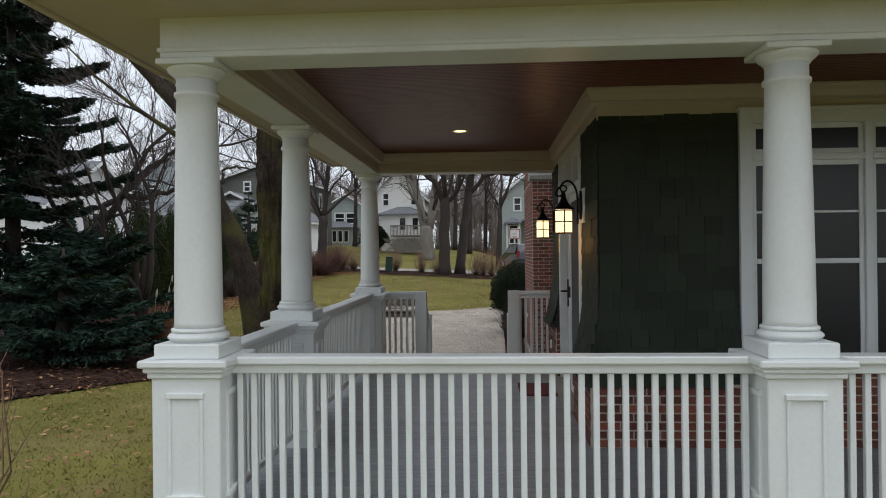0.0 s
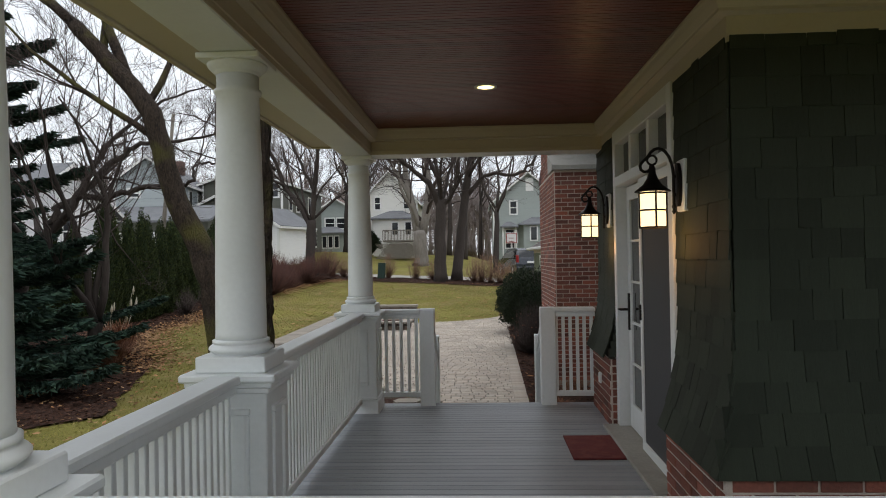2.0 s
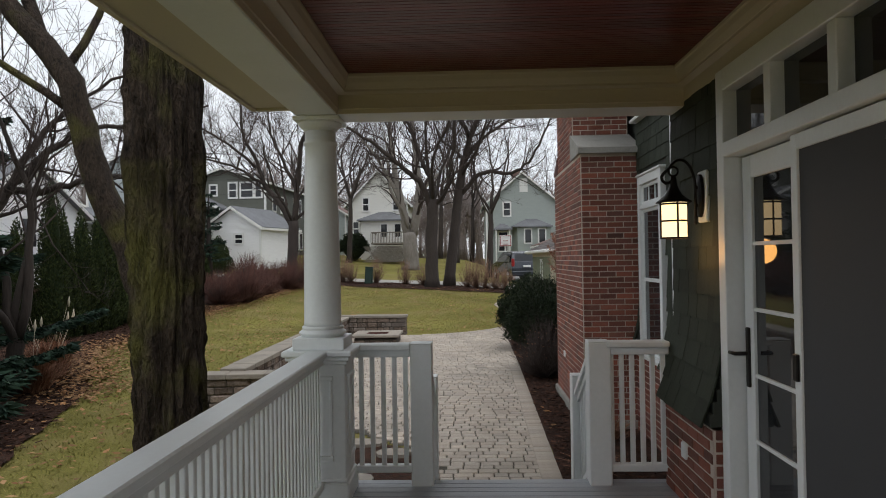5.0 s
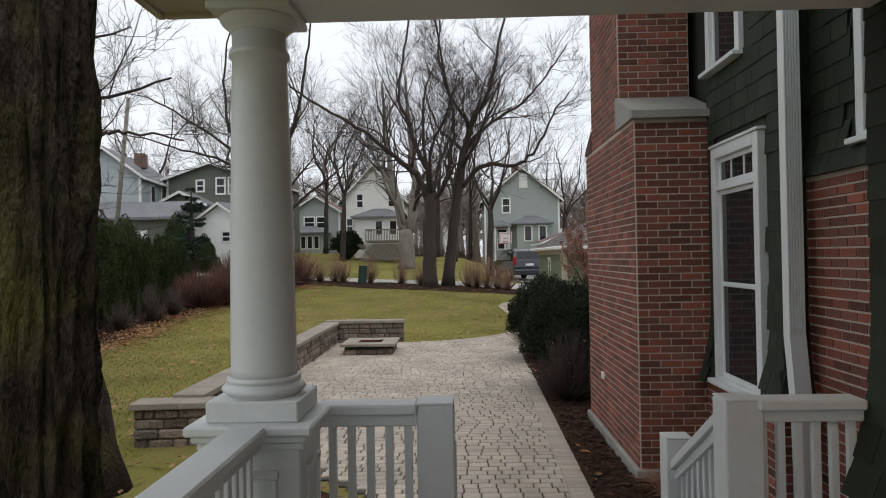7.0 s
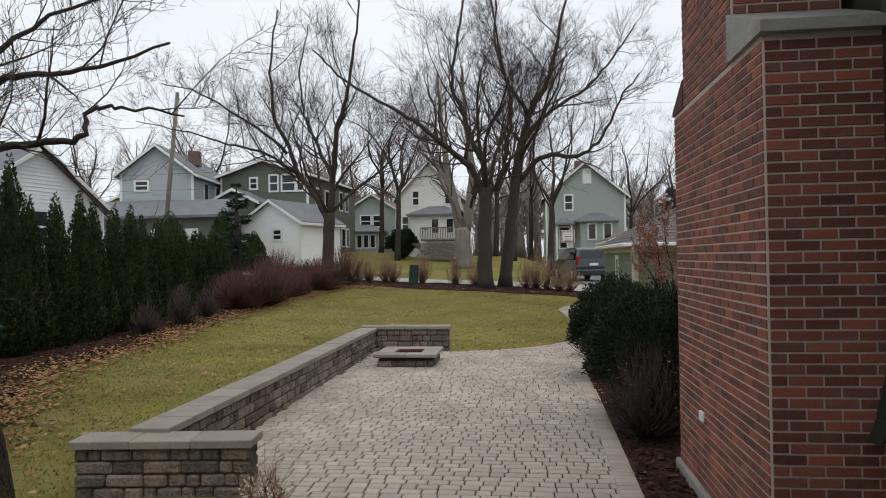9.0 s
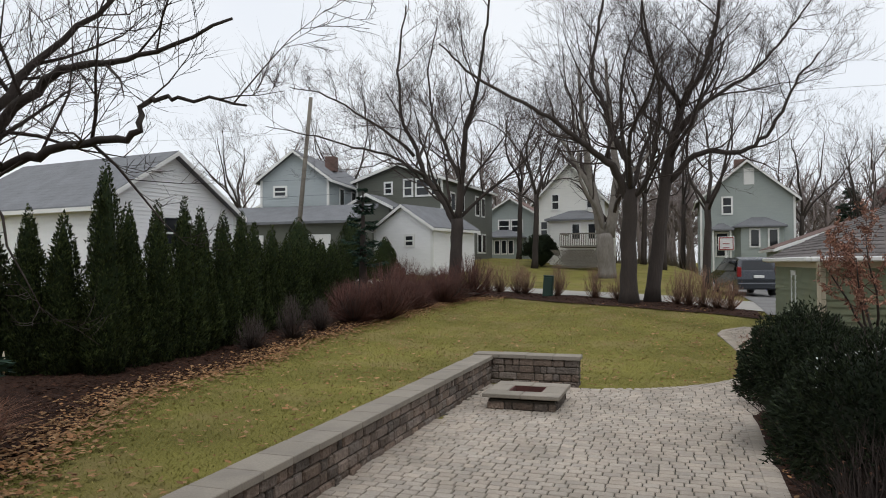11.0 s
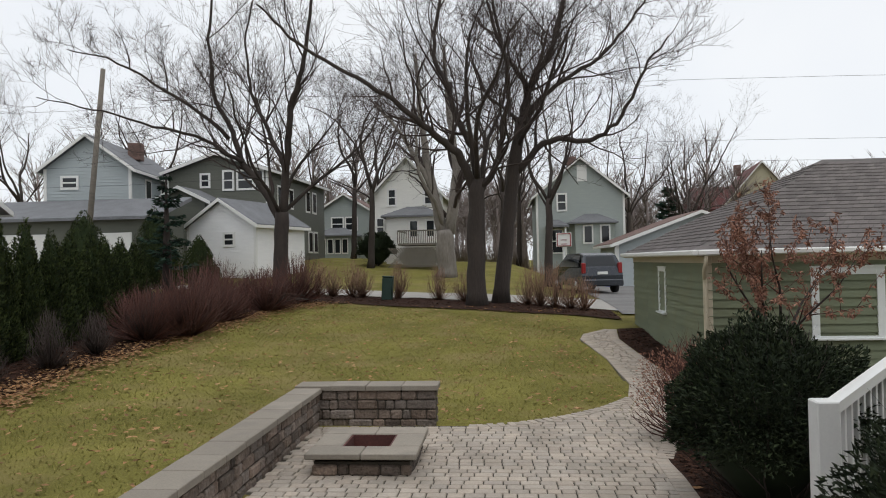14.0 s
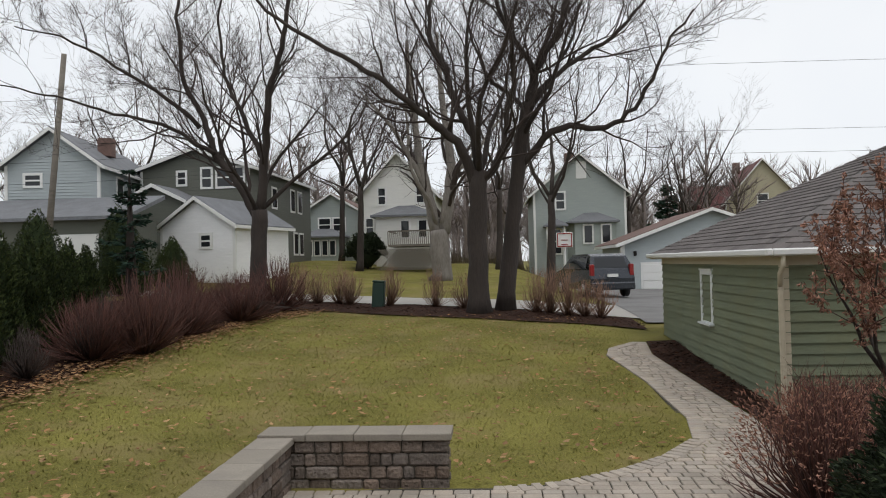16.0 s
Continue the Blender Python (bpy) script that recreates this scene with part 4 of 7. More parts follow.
bed_z = Build()
xs, ys = spread(-4.5, (2.2, 0.1)), spread(9.3, (34.6, 0.1))
for j in range(len(ys) - 1):
    run = None
    for i in range(len(xs) - 1):
        ok = in_patio(xs[i] + 0.05, ys[j] + 0.05)
        if ok and run is None:
            run = xs[i]
        if run is not None and (not ok or i == len(xs) - 2):
            zz = max(PZ, ground_z(0, ys[j]) + 0.02) - 0.018
            bed_z.add([(run, ys[j], zz), (xs[i], ys[j], zz), (xs[i], ys[j + 1], zz), (run, ys[j + 1], zz)], [(0, 1, 2, 3)])
            run = None
patio = thing("patio", "pale tan concrete paver patio and garden path", "patio", kind="structure")
part("joint_bed", bed_z, JOINT, patio)
PW = (0.14, 0.17, 0.2)
PV = [Build().box(-w / 2 + 0.006, -0.06, -0.03, w / 2 - 0.006, 0.06, 0.0, 0.008).mesh("paver", PAVER) for w in PW]
prest, pmade, row = Build(), 0, 0
y = 9.4
while y < 34.5:
    x = -4.6 + rng.uniform(0, 0.2)
    while x < 2.2:
        k = rng.randrange(3)
        w = PW[k]
        if in_patio(x + w / 2, y, 0.12 if y > 24.1 else 0.0) and x + w / 2 < lookup(RIGHT, y) - 0.1 and (y > 14.8 or x + w / 2 > lookup(LEFT, y) + 0.1):
            q = Matrix.Translation((x + w / 2, y, max(PZ, ground_z(0, y) + 0.02) + rng.uniform(-0.003, 0.003))) @ Euler((rng.uniform(-0.006, 0.006), rng.uniform(-0.006, 0.006), rng.uniform(-0.008, 0.008))).to_matrix().to_4x4()
            if pmade < 300 and 14.3 < y < 20 and -2.4 < x < 0:
                part("paver", PV[k], PAVER, patio).matrix_basis = q
                pmade += 1
            else:
                prest.add([q @ v.co for v in PV[k].vertices], [tuple(p.vertices) for p in PV[k].polygons])
        x += w
    y += 0.131
tagged(part("pavers", prest, PAVER_J, patio), kind="stuff")
BORDER = Build().box(-0.0475, -0.1, -0.03, 0.0475, 0.1, 0.001, 0.006).mesh("border_paver", PAVER)


def border(table, y0, y1, side):
    """A soldier course along an edge of the paving."""
    pts, y = [], y0
    while y < y1:
        pts.append(Vector((lookup(table, y), y, 0)))
        y += 0.02
    run = 0.0
    for a, c in zip(pts, pts[1:]):
        run += (c - a).length
        if run > 0.1:
            run = 0.0
            d = (c - a).normalized()
            p = a + Vector((d.y, -d.x, 0)) * 0.1 * side
            q = Matrix.Translation((p.x, p.y, max(PZ, ground_z(0, p.y) + 0.02) + 0.004 + rng.uniform(0, 0.003))) @ Matrix.Rotation(math.atan2(d.y, d.x), 4, "Z")
            part("border_paver", BORDER, PAVER, patio).matrix_basis = q


border(RIGHT, 9.5, 32.6, -1), border(LEFT, 24.1, 32.7, 1)

# seat wall and fire pit
wall = thing("seat_wall", "low grey stone block seat wall with tan capstones", "garden wall", kind="structure")
WX0, WY0, WX1, WY1, TOP = -3.05, 14.6, -4.28, 24.12, 0.03


def stone_run(p0, p1, thick, z0, z1, courses, parent, cap=True, cap_len=0.5):
    d = Vector((p1[0] - p0[0], p1[1] - p0[1], 0))
    n = d.length
    m = Matrix.Translation((p0[0], p0[1], 0)) @ Matrix.Rotation(math.atan2(d.y, d.x), 4, "Z")
    part("core", Build().box(0.02, 0.03, z0, n - 0.02, thick - 0.03, z1 - 0.05, 0, m), JOINT, parent)
    h = (z1 - 0.075 - z0) / courses
    for side in (0, 1):
        for c in range(courses):
            u = 0.0
            while u < n - 0.01:
                w = min(rng.choice((0.12, 0.17, 0.22, 0.28, 0.34)), n - u)
                if n - u - w < 0.1:
                    w = n - u
                j = rng.uniform(-0.014, 0.012)
                y0, y1 = (-j, 0.05) if side == 0 else (thick - 0.05, thick + j)
                part("stone", Build().box(u + 0.005, y0, z0 + c * h + 0.005, u + w - 0.005, y1, z0 + (c + 1) * h - 0.004, 0.018, m), STONE, parent)
                u += w
    if cap:
        u = -0.03
        k = max(1, round((n + 0.06) / cap_len))
        w = (n + 0.06) / k
        for i in range(k):
            part("capstone", Build().box(u + 0.002, -0.035, z1 - 0.075, u + w - 0.002, thick + 0.035, z1 + rng.uniform(-0.003, 0.003), 0.008, m), CAPSTONE, parent)
            u += w


stone_run((-4.62, 14.45), (-3.05, 14.6), 0.3, -0.58, -0.04, 4, wall)
stone_run((-3.98 - 0.3, 24.08), (-4.26, 14.82), 0.32, -0.58, 0.0, 4, wall)
stone_run((-4.28, 24.1), (-2.32, 24.1), 0.32, -0.58, 0.03, 4, wall)
pit = thing("fire_pit", "square stone block fire pit with tan cap slabs", "fire pit")
for a, c in (((-3.44, 21.78), (-2.36, 21.78)), ((-3.44, 22.68), (-2.36, 22.68))):
    stone_run(a, c, 0.18, -0.53, -0.33, 1, pit, cap=False)
for x in (-3.44, -2.54):
    part("side_stone", Build().box(x, 21.98, -0.53, x + 0.18, 22.66, -0.34, 0.012), STONE, pit)
for x0, y0, x1, y1 in ((-3.5, 21.72, -2.9, 22.05), (-2.895, 21.72, -2.3, 22.05), (-3.5, 22.6, -2.9, 22.93), (-2.895, 22.6, -2.3, 22.93), (-3.5, 22.055, -3.17, 22.595), (-2.63, 22.055, -2.3, 22.595)):
    part("cap_slab", Build().box(x0, y0, -0.34, x1, y1, -0.275, 0.01), CAPSTONE, pit)
part("liner", Build().box(-3.18, 22.03, -0.52, -3.15, 22.62, -0.29).box(-2.65, 22.03, -0.52, -2.62, 22.62, -0.29).box(-3.15, 22.03, -0.52, -2.65, 22.06, -0.29).box(-3.15, 22.59, -0.52, -2.65, 22.62, -0.29), SOOT, pit, "charred red brick liner")
part("ash", Build().box(-3.15, 22.06, -0.52, -2.65, 22.59, -0.46), JOINT, pit)


# ---- far houses and garages ----
def gable_house(name, label, cx, cy, width, depth, zb, eave, peak, rot, wall_mat, roof_mat, windows=(), over=0.35, doors=(), side_windows=(), category="house", chimney=None):
    """A house with its gable to the front (local -y); windows are (x, z0, w, h) on the front wall, x from its middle."""
    t = thing(name, label, category, "neighbouring houses" if category == "house" else "")
    m = Matrix.Translation((cx, cy, 0)) @ Matrix.Rotation(radians(rot), 4, "Z")
    t.matrix_basis = m
    h = width / 2
    body = Build().prism([(-h, zb), (h, zb), (h, eave), (0, peak), (-h, eave)], "y", 0, depth)
    part("wall", body, wall_mat, t)
    clap, z = Build(), zb
    while z < peak - 0.2:
        w = h if z + 0.15 < eave else h * (peak - z - 0.15) / (peak - eave)
        wb = h if z < eave else h * (peak - z) / (peak - eave)
        clap.add([(-wb, -0.03, z), (wb, -0.03, z), (w, -0.004, z + 0.15), (-w, -0.004, z + 0.15), (-wb, 0, z), (wb, 0, z)], [(0, 1, 2, 3), (0, 4, 5, 1)])
        if z + 0.15 < eave:
            for sg in (-1, 1):
                clap.add([(sg * (h + 0.03), 0, z), (sg * (h + 0.03), depth, z), (sg * (h + 0.004), depth, z + 0.15), (sg * (h + 0.004), 0, z + 0.15), (sg * h, 0, z), (sg * h, depth, z)],
                         [(0, 3, 2, 1), (0, 1, 5, 4)] if sg > 0 else [(0, 1, 2, 3), (0, 4, 5, 1)])
        z += 0.15
    tagged(part("cladding", clap, wall_mat, t), kind="stuff")
    s = (peak - eave) / h
    rf = Build()
    for sg in (-1, 1):
        rf.prism([(0, peak + 0.02), (0, peak + 0.16), (sg * (h + over), eave - over * s + 0.16), (sg * (h + over), eave - over * s + 0.02)], "y", -over, depth + over)
    part("roof", rf, roof_mat, t)
    tr = Build()
    for sg in (-1, 1):
        tr.prism([(0, peak - 0.04), (0, peak + 0.13), (sg * (h + over), eave - over * s + 0.13), (sg * (h + over), eave - over * s - 0.06)], "y", -over - 0.04, -over - 0.002)
        tr.box(sg * (h + over), -over, eave - over * s - 0.05, sg * (h + over + 0.06), depth + over, eave - over * s + 0.1)
        tr.box(sg * h - 0.09, -0.05, zb, sg * h + 0.06, 0.06, eave - 0.05)
    part("trim", tr, TRIM, t)
    for x, z0, w, hh in windows:
        win = part("window", Build().box(x - w / 2 - 0.12, -0.07, z0 - 0.12, x - w / 2, 0.02, z0 + hh + 0.12).box(x + w / 2, -0.07, z0 - 0.12, x + w / 2 + 0.12, 0.02, z0 + hh + 0.12)
                   .box(x - w / 2, -0.07, z0 - 0.12, x + w / 2, 0.02, z0).box(x - w / 2, -0.07, z0 + hh, x + w / 2, 0.02, z0 + hh + 0.12).box(x - w / 2, -0.06, z0 + hh / 2 - 0.04, x + w / 2, 0.0, z0 + hh / 2 + 0.04), TRIM, t)
        part("pane", Build().box(x - w / 2, -0.045, z0, x + w / 2, -0.033, z0 + hh), DARKGLASS, win)
    for side, y, z0, w, hh in side_windows:
        X = side * h
        win = part("window", Build().box(X, y - w / 2 - 0.12, z0 - 0.12, X + side * 0.06, y + w / 2 + 0.12, z0 + hh + 0.12), TRIM, t)
        part("pane", Build().box(X, y - w / 2, z0, X + side * 0.07, y + w / 2, z0 + hh), DARKGLASS, win)
    for x, w, hh, mt in doors:
        part("door", Build().box(x - w / 2 - 0.1, -0.045, zb, x + w / 2 + 0.1, 0.02, zb + hh + 0.1), TRIM, t)
        for k in range(4):
            part("door_panel", Build().box(x - w / 2, -0.07, zb + 0.01 + hh * k / 4, x + w / 2, -0.046, zb + hh * (k + 1) / 4 - 0.02, 0.01), mt, t)
    if chimney:
        part("chimney", Build().box(chimney[0] - 0.35, chimney[1] - 0.35, peak - 0.8, chimney[0] + 0.35, chimney[1] + 0.35, peak + chimney[2], 0.02), ROOF_BROWN, t)
    return t


def hip(b, x0, y0, x1, y1, z0, z1, over=0.3):
    """A low hip roof over a rectangle, with its back on the wall at y1."""
    xm0, xm1 = x0 + (x1 - x0) * 0.35, x1 - (x1 - x0) * 0.35
    x0, x1, y0 = x0 - over, x1 + over, y0 - over
    b.add([(x0, y0, z0), (x1, y0, z0), (x1, y1, z0), (x0, y1, z0), (xm0, y1, z1), (xm1, y1, z1), (x0, y0, z0 - 0.12), (x1, y0, z0 - 0.12), (x1, y1, z0 - 0.12), (x0, y1, z0 - 0.12)],
          [(0, 1, 5, 4), (1, 2, 5), (0, 4, 3), (2, 3, 4, 5), (6, 9, 8, 7), (0, 6, 7, 1), (1, 7, 8, 2), (0, 3, 9, 6)])
    return b


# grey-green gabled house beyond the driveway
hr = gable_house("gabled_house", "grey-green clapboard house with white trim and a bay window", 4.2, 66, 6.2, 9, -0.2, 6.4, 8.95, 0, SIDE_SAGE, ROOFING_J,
                 [(-1.33, 5.27, 0.53, 1.1), (-1.7, 2.2, 0.7, 1.6)], chimney=(-0.2, 4, 0.7))
part("gable_vent", Build().box(-0.2, -0.06, 7.3, 0.5, 0.02, 8.5, 0.01), TRIM, hr, "pale gable vent panel")
part("entry_roof", hip(Build(), -2.4, -1.2, -1.1, 0.0, 4.1, 4.55, 0.15), ROOFING_J, hr)
for x in (-2.35, -1.2):
    part("entry_post", Build().box(x - 0.06, -1.2, 0, x + 0.06, -1.08, 4.0), TRIM, hr)
part("bay", Build().prism([(-0.9, 0), (2.4, 0), (2.0, -0.9), (-0.5, -0.9)], "z", 0, 4.2), SIDE_SAGE, hr)
part("bay_roof", hip(Build(), -0.7, -0.9, 2.2, 0.0, 4.3, 4.95), ROOFING_J, hr)
for x in (0.4, 1.6):
    w = part("window", Build().box(x - 0.36, -0.97, 2.75, x + 0.36, -0.9, 4.1), TRIM, hr)
    part("pane", Build().box(x - 0.25, -0.985, 2.86, x + 0.25, -0.965, 3.99), DARKGLASS, w)
# white house with the deck
hm = gable_house("gabled_house", "cream-white clapboard house with a steep gable and a back deck", -7.9, 62, 4.8, 10, 0.5, 6.3, 8.85, 0, SIDE_CREAM, ROOFING_J,
                 [(-1.02, 5.64, 0.42, 1.0), (1.47, 5.68, 0.42, 0.9), (-1.85, 3.6, 0.42, 1.1)])
part("back_porch", Build().box(-1.2, -1.6, 0.8, 2.35, 0, 4.75), SIDE_CREAM, hm)
part("porch_roof", hip(Build(), -1.2, -1.6, 2.35, 0, 4.8, 5.5), ROOFING_J, hm)
for x in (0.65, 1.75):
    w = part("window", Build().box(x - 0.34, -1.66, 3.3, x + 0.34, -1.6, 4.5), TRIM, hm)
    part("pane", Build().box(x - 0.23, -1.68, 3.4, x + 0.23, -1.65, 4.4), DARKGLASS, w)
dk = thing("wooden_deck", "weathered grey wooden deck with lattice skirt", "deck")
DX0, DX1, DY0, DY1 = -7.87, -5.19, 57.2, 60.3
part("deck_floor", Build().box(DX0, DY0, 2.75, DX1, DY1, 2.87), WEATHERED, dk)
part("handrail", Build().box(DX0, DY0, 3.6, DX1, DY0 + 0.1, 3.68).box(DX0, DY0, 3.6, DX0 + 0.1, DY1, 3.68), WEATHERED, dk)
for i in range(24):
    x = DX0 + (DX1 - DX0) * i / 23
    part("picket", Build().box(x - 0.025, DY0 + 0.02, 2.87, x + 0.025, DY0 + 0.07, 3.6), WEATHERED, dk)
lat = Build()
for i in range(30):
    for sg in (-1, 1):
        mx = Matrix.Translation((DX0 + (DX1 - DX0) * i / 29, DY0 + 0.02 + 0.01 * sg, 2.0)) @ Matrix.Rotation(radians(45 * sg), 4, "Y")
        lat.box(-0.02, -0.006, -0.85, 0.02, 0.006, 0.85, 0, mx)
part("lattice", lat, WEATHERED, dk)
# sage house between them, in the distance
hs = gable_house("gabled_house", "sage green house with a white sun porch", -15.0, 74, 4.6, 8, 1.5, 6.2, 7.6, 0, SIDE_SAGE, ROOF_BROWN, [(-0.6, 4.6, 0.9, 1.0), (0.6, 4.6, 0.9, 1.0)])
part("sun_porch", Build().box(-2.3, -2, 1.5, 1.2, 0, 4.1), SIDE_SAGE, hs)
part("sun_porch_roof", hip(Build(), -2.3, -2, 1.2, 0, 4.1, 4.8), ROOFING_J, hs)
for i in range(5):
    x = -2.0 + 0.62 * i
    w = part("window", Build().box(x - 0.26, -2.06, 2.5, x + 0.26, -2, 3.8), TRIM, hs)
    part("pane", Build().box(x - 0.19, -2.08, 2.6, x + 0.19, -2.05, 3.7), DARKGLASS, w)
# dark olive house
hg = gable_house("gabled_house", "dark olive two-storey house with cream trim", -18.3, 55, 6.2, 11.5, 1.2, 7.35, 8.35, -2, SIDE_DARK, ROOFING_J,
                 [(-0.75, 6.5, 0.42, 0.66), (1.75, 6.3, 0.85, 1.0), (0.7, 6.3, 0.5, 1.0), (2.6, 6.3, 0.4, 1.0)], side_windows=[(1, 2, 5.4, 0.7, 1.1), (1, 4, 5.4, 0.7, 1.1), (1, 7.5, 5.4, 0.7, 1.3), (1, 9, 5.4, 0.7, 1.3), (1, 3.5, 3.2, 0.8, 0.9), (1, 8.0, 2.6, 0.7, 1.3), (1, 9.2, 2.6, 0.7, 1.3)])
part("entry_gable", Build().prism([(-2.6, 1.2), (0.4, 1.2), (0.4, 5.35), (-1.05, 6.1), (-2.6, 5.35)], "y", -2.5, 0), SIDE_DARK, hg)
eg = Build()
for sg in (-1, 1):
    eg.prism([(-1.05, 6.12), (-1.05, 6.26), (-1.05 + sg * 1.85, 5.34), (-1.05 + sg * 1.85, 5.2)], "y", -2.78, 0)
part("entry_roof", eg, ROOFING_J, hg)
eb = Build()
for sg in (-1, 1):
    eb.prism([(-1.05, 6.08), (-1.05, 6.27), (-1.05 + sg * 1.87, 5.35), (-1.05 + sg * 1.87, 5.16)], "y", -2.84, -2.782)
part("entry_bargeboard", eb, TRIM, hg)
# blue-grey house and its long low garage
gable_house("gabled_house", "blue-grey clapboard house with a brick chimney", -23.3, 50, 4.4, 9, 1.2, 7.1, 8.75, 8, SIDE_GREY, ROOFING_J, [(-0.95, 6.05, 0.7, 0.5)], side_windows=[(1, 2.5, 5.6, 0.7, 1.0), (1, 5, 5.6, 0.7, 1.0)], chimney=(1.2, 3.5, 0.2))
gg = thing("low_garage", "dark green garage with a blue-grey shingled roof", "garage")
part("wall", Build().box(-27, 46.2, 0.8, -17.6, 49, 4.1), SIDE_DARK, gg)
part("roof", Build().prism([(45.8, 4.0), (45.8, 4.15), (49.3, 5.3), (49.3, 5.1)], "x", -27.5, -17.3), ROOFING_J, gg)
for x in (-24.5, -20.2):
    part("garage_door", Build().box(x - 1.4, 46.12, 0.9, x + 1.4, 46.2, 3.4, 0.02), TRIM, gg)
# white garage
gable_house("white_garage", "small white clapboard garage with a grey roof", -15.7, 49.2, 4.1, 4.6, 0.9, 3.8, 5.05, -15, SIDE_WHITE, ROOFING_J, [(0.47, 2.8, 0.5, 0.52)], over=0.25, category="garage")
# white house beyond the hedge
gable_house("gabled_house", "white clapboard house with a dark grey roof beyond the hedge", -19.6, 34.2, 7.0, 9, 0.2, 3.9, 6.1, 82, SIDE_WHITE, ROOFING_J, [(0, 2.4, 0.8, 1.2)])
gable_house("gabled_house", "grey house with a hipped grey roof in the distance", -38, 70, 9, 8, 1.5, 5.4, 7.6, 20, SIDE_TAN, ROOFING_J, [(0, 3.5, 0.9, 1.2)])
# pale grey garage on the driveway
g2 = gable_house("grey_garage", "pale blue-grey garage with a brown roof and white door", 9.35, 54, 8.9, 7, -0.3, 2.5, 4.1, 0, SIDE_GREY, ROOF_BROWN, (), 0.4, [(-1.8, 3.4, 1.7, TRIM)], category="garage")
part("downpipe", Build().box(-4.62, -0.1, -0.3, -4.52, -0.02, 2.3), TRIM, g2)
part("wall_light", Build().box(-3.95, -0.15, 1.85, -3.8, -0.02, 2.1, 0.02), IRON, g2)
gable_house("gabled_house", "tan house with a steep dark red roof", 25.4, 90, 7, 12, 0, 7.2, 11.3, -8, SIDE_TAN, ROOF_RED, [(0, 6.5, 0.9, 1.3)], chimney=(-1.5, 5, 0.4))
part("wing_roof", Build().prism([(90.5, 6.4), (90.5, 6.6), (95, 9.3), (99.5, 6.6), (99.5, 6.4)], "x", 19.3, 24.5), ROOF_RED, tagged(thing("house_wing", "red-roofed tan side wing of the far house", "house"), ""))

# ---- green garage beside the path ----
GX, GY0, GY1, GE = 2.15, 26.9, 33.8, 1.72
gar = thing("green_garage", "sage green board-sided garage with a grey hipped roof", "garage")
part("core", Build().box(GX + 0.03, GY0 + 0.03, -0.7, 9.4, GY1, GE), SHINGLE_BACK, gar)
rows = 15
for i in range(rows):
    z = -0.5 + 0.148 * i
    for (u0, u1) in ((GY0 - 0.01, GY0 + 2.3), (GY0 + 2.303, GY0 + 5.1), (GY0 + 5.103, GY1)):
        bb = Build()
        y0, y1 = u0, u1
        bb.add([(GX - 0.032, y0, z), (GX - 0.032, y1, z), (GX - 0.002, y1, z + 0.15), (GX - 0.002, y0, z + 0.15), (GX + 0.03, y0, z), (GX + 0.03, y1, z), (GX + 0.03, y1, z + 0.15), (GX + 0.03, y0, z + 0.15)],
               [(0, 3, 2, 1), (0, 1, 5, 4), (3, 7, 6, 2), (0, 4, 7, 3), (1, 2, 6, 5), (4, 5, 6, 7)])
        part("siding_board", bb, SAGE, gar)
    bb = Build()
    bb.add([(GX, GY0 - 0.032, z), (9.4, GY0 - 0.032, z), (9.4, GY0 - 0.002, z + 0.15), (GX, GY0 - 0.002, z + 0.15), (GX, GY0 + 0.03, z), (9.4, GY0 + 0.03, z), (9.4, GY0 + 0.03, z + 0.15), (GX, GY0 + 0.03, z + 0.15)],
           [(0, 1, 2, 3), (0, 4, 5, 1), (3, 2, 6, 7), (0, 3, 7, 4), (1, 5, 6, 2), (4, 7, 6, 5)])
    part("siding_board", bb, SAGE, gar)
part("corner_board", Build().box(GX - 0.03, GY0 - 0.03, -0.6, GX + 0.07, GY0 + 0.07, GE, 0.005), CREAM, gar, "cream corner board")
ov = 0.24
part("soffit", Build().box(GX - ov, GY0 - ov, GE, 9.8, GY1 + ov, GE + 0.03).box(GX - 0.02, GY0 - 0.025, GE - 0.12, 9.4, GY0, GE).box(GX - 0.025, GY0, GE - 0.12, GX, GY1, GE), CREAM, gar)
part("gutter", Build().box(GX - ov - 0.1, GY0 - ov - 0.1, GE + 0.02, GX - ov, GY1 + ov, GE + 0.12, 0.02).box(GX - ov, GY0 - ov - 0.1, GE + 0.02, 9.8, GY0 - ov, GE + 0.12, 0.02), TRIM, gar)
ex0, ey0, ex1, ey1, ez = GX - ov - 0.02, GY0 - ov - 0.02, 9.8, GY1 + ov, GE + 0.1
rise, ym = 1.95, (GY0 + GY1) / 2
hw = (ey1 - ey0) / 2
b = Build()
b.add([(ex0, ey0, ez), (ex1, ey0, ez), (ex1, ey1, ez), (ex0, ey1, ez), (ex0 + hw, ym, ez + rise), (ex1, ym, ez + rise), (ex1, ym, ez)], [(0, 1, 5, 4), (2, 3, 4, 5), (3, 0, 4), (1, 6, 5), (6, 2, 5)])
part("roof_deck", b, ROOFING, gar)
shg = Build()
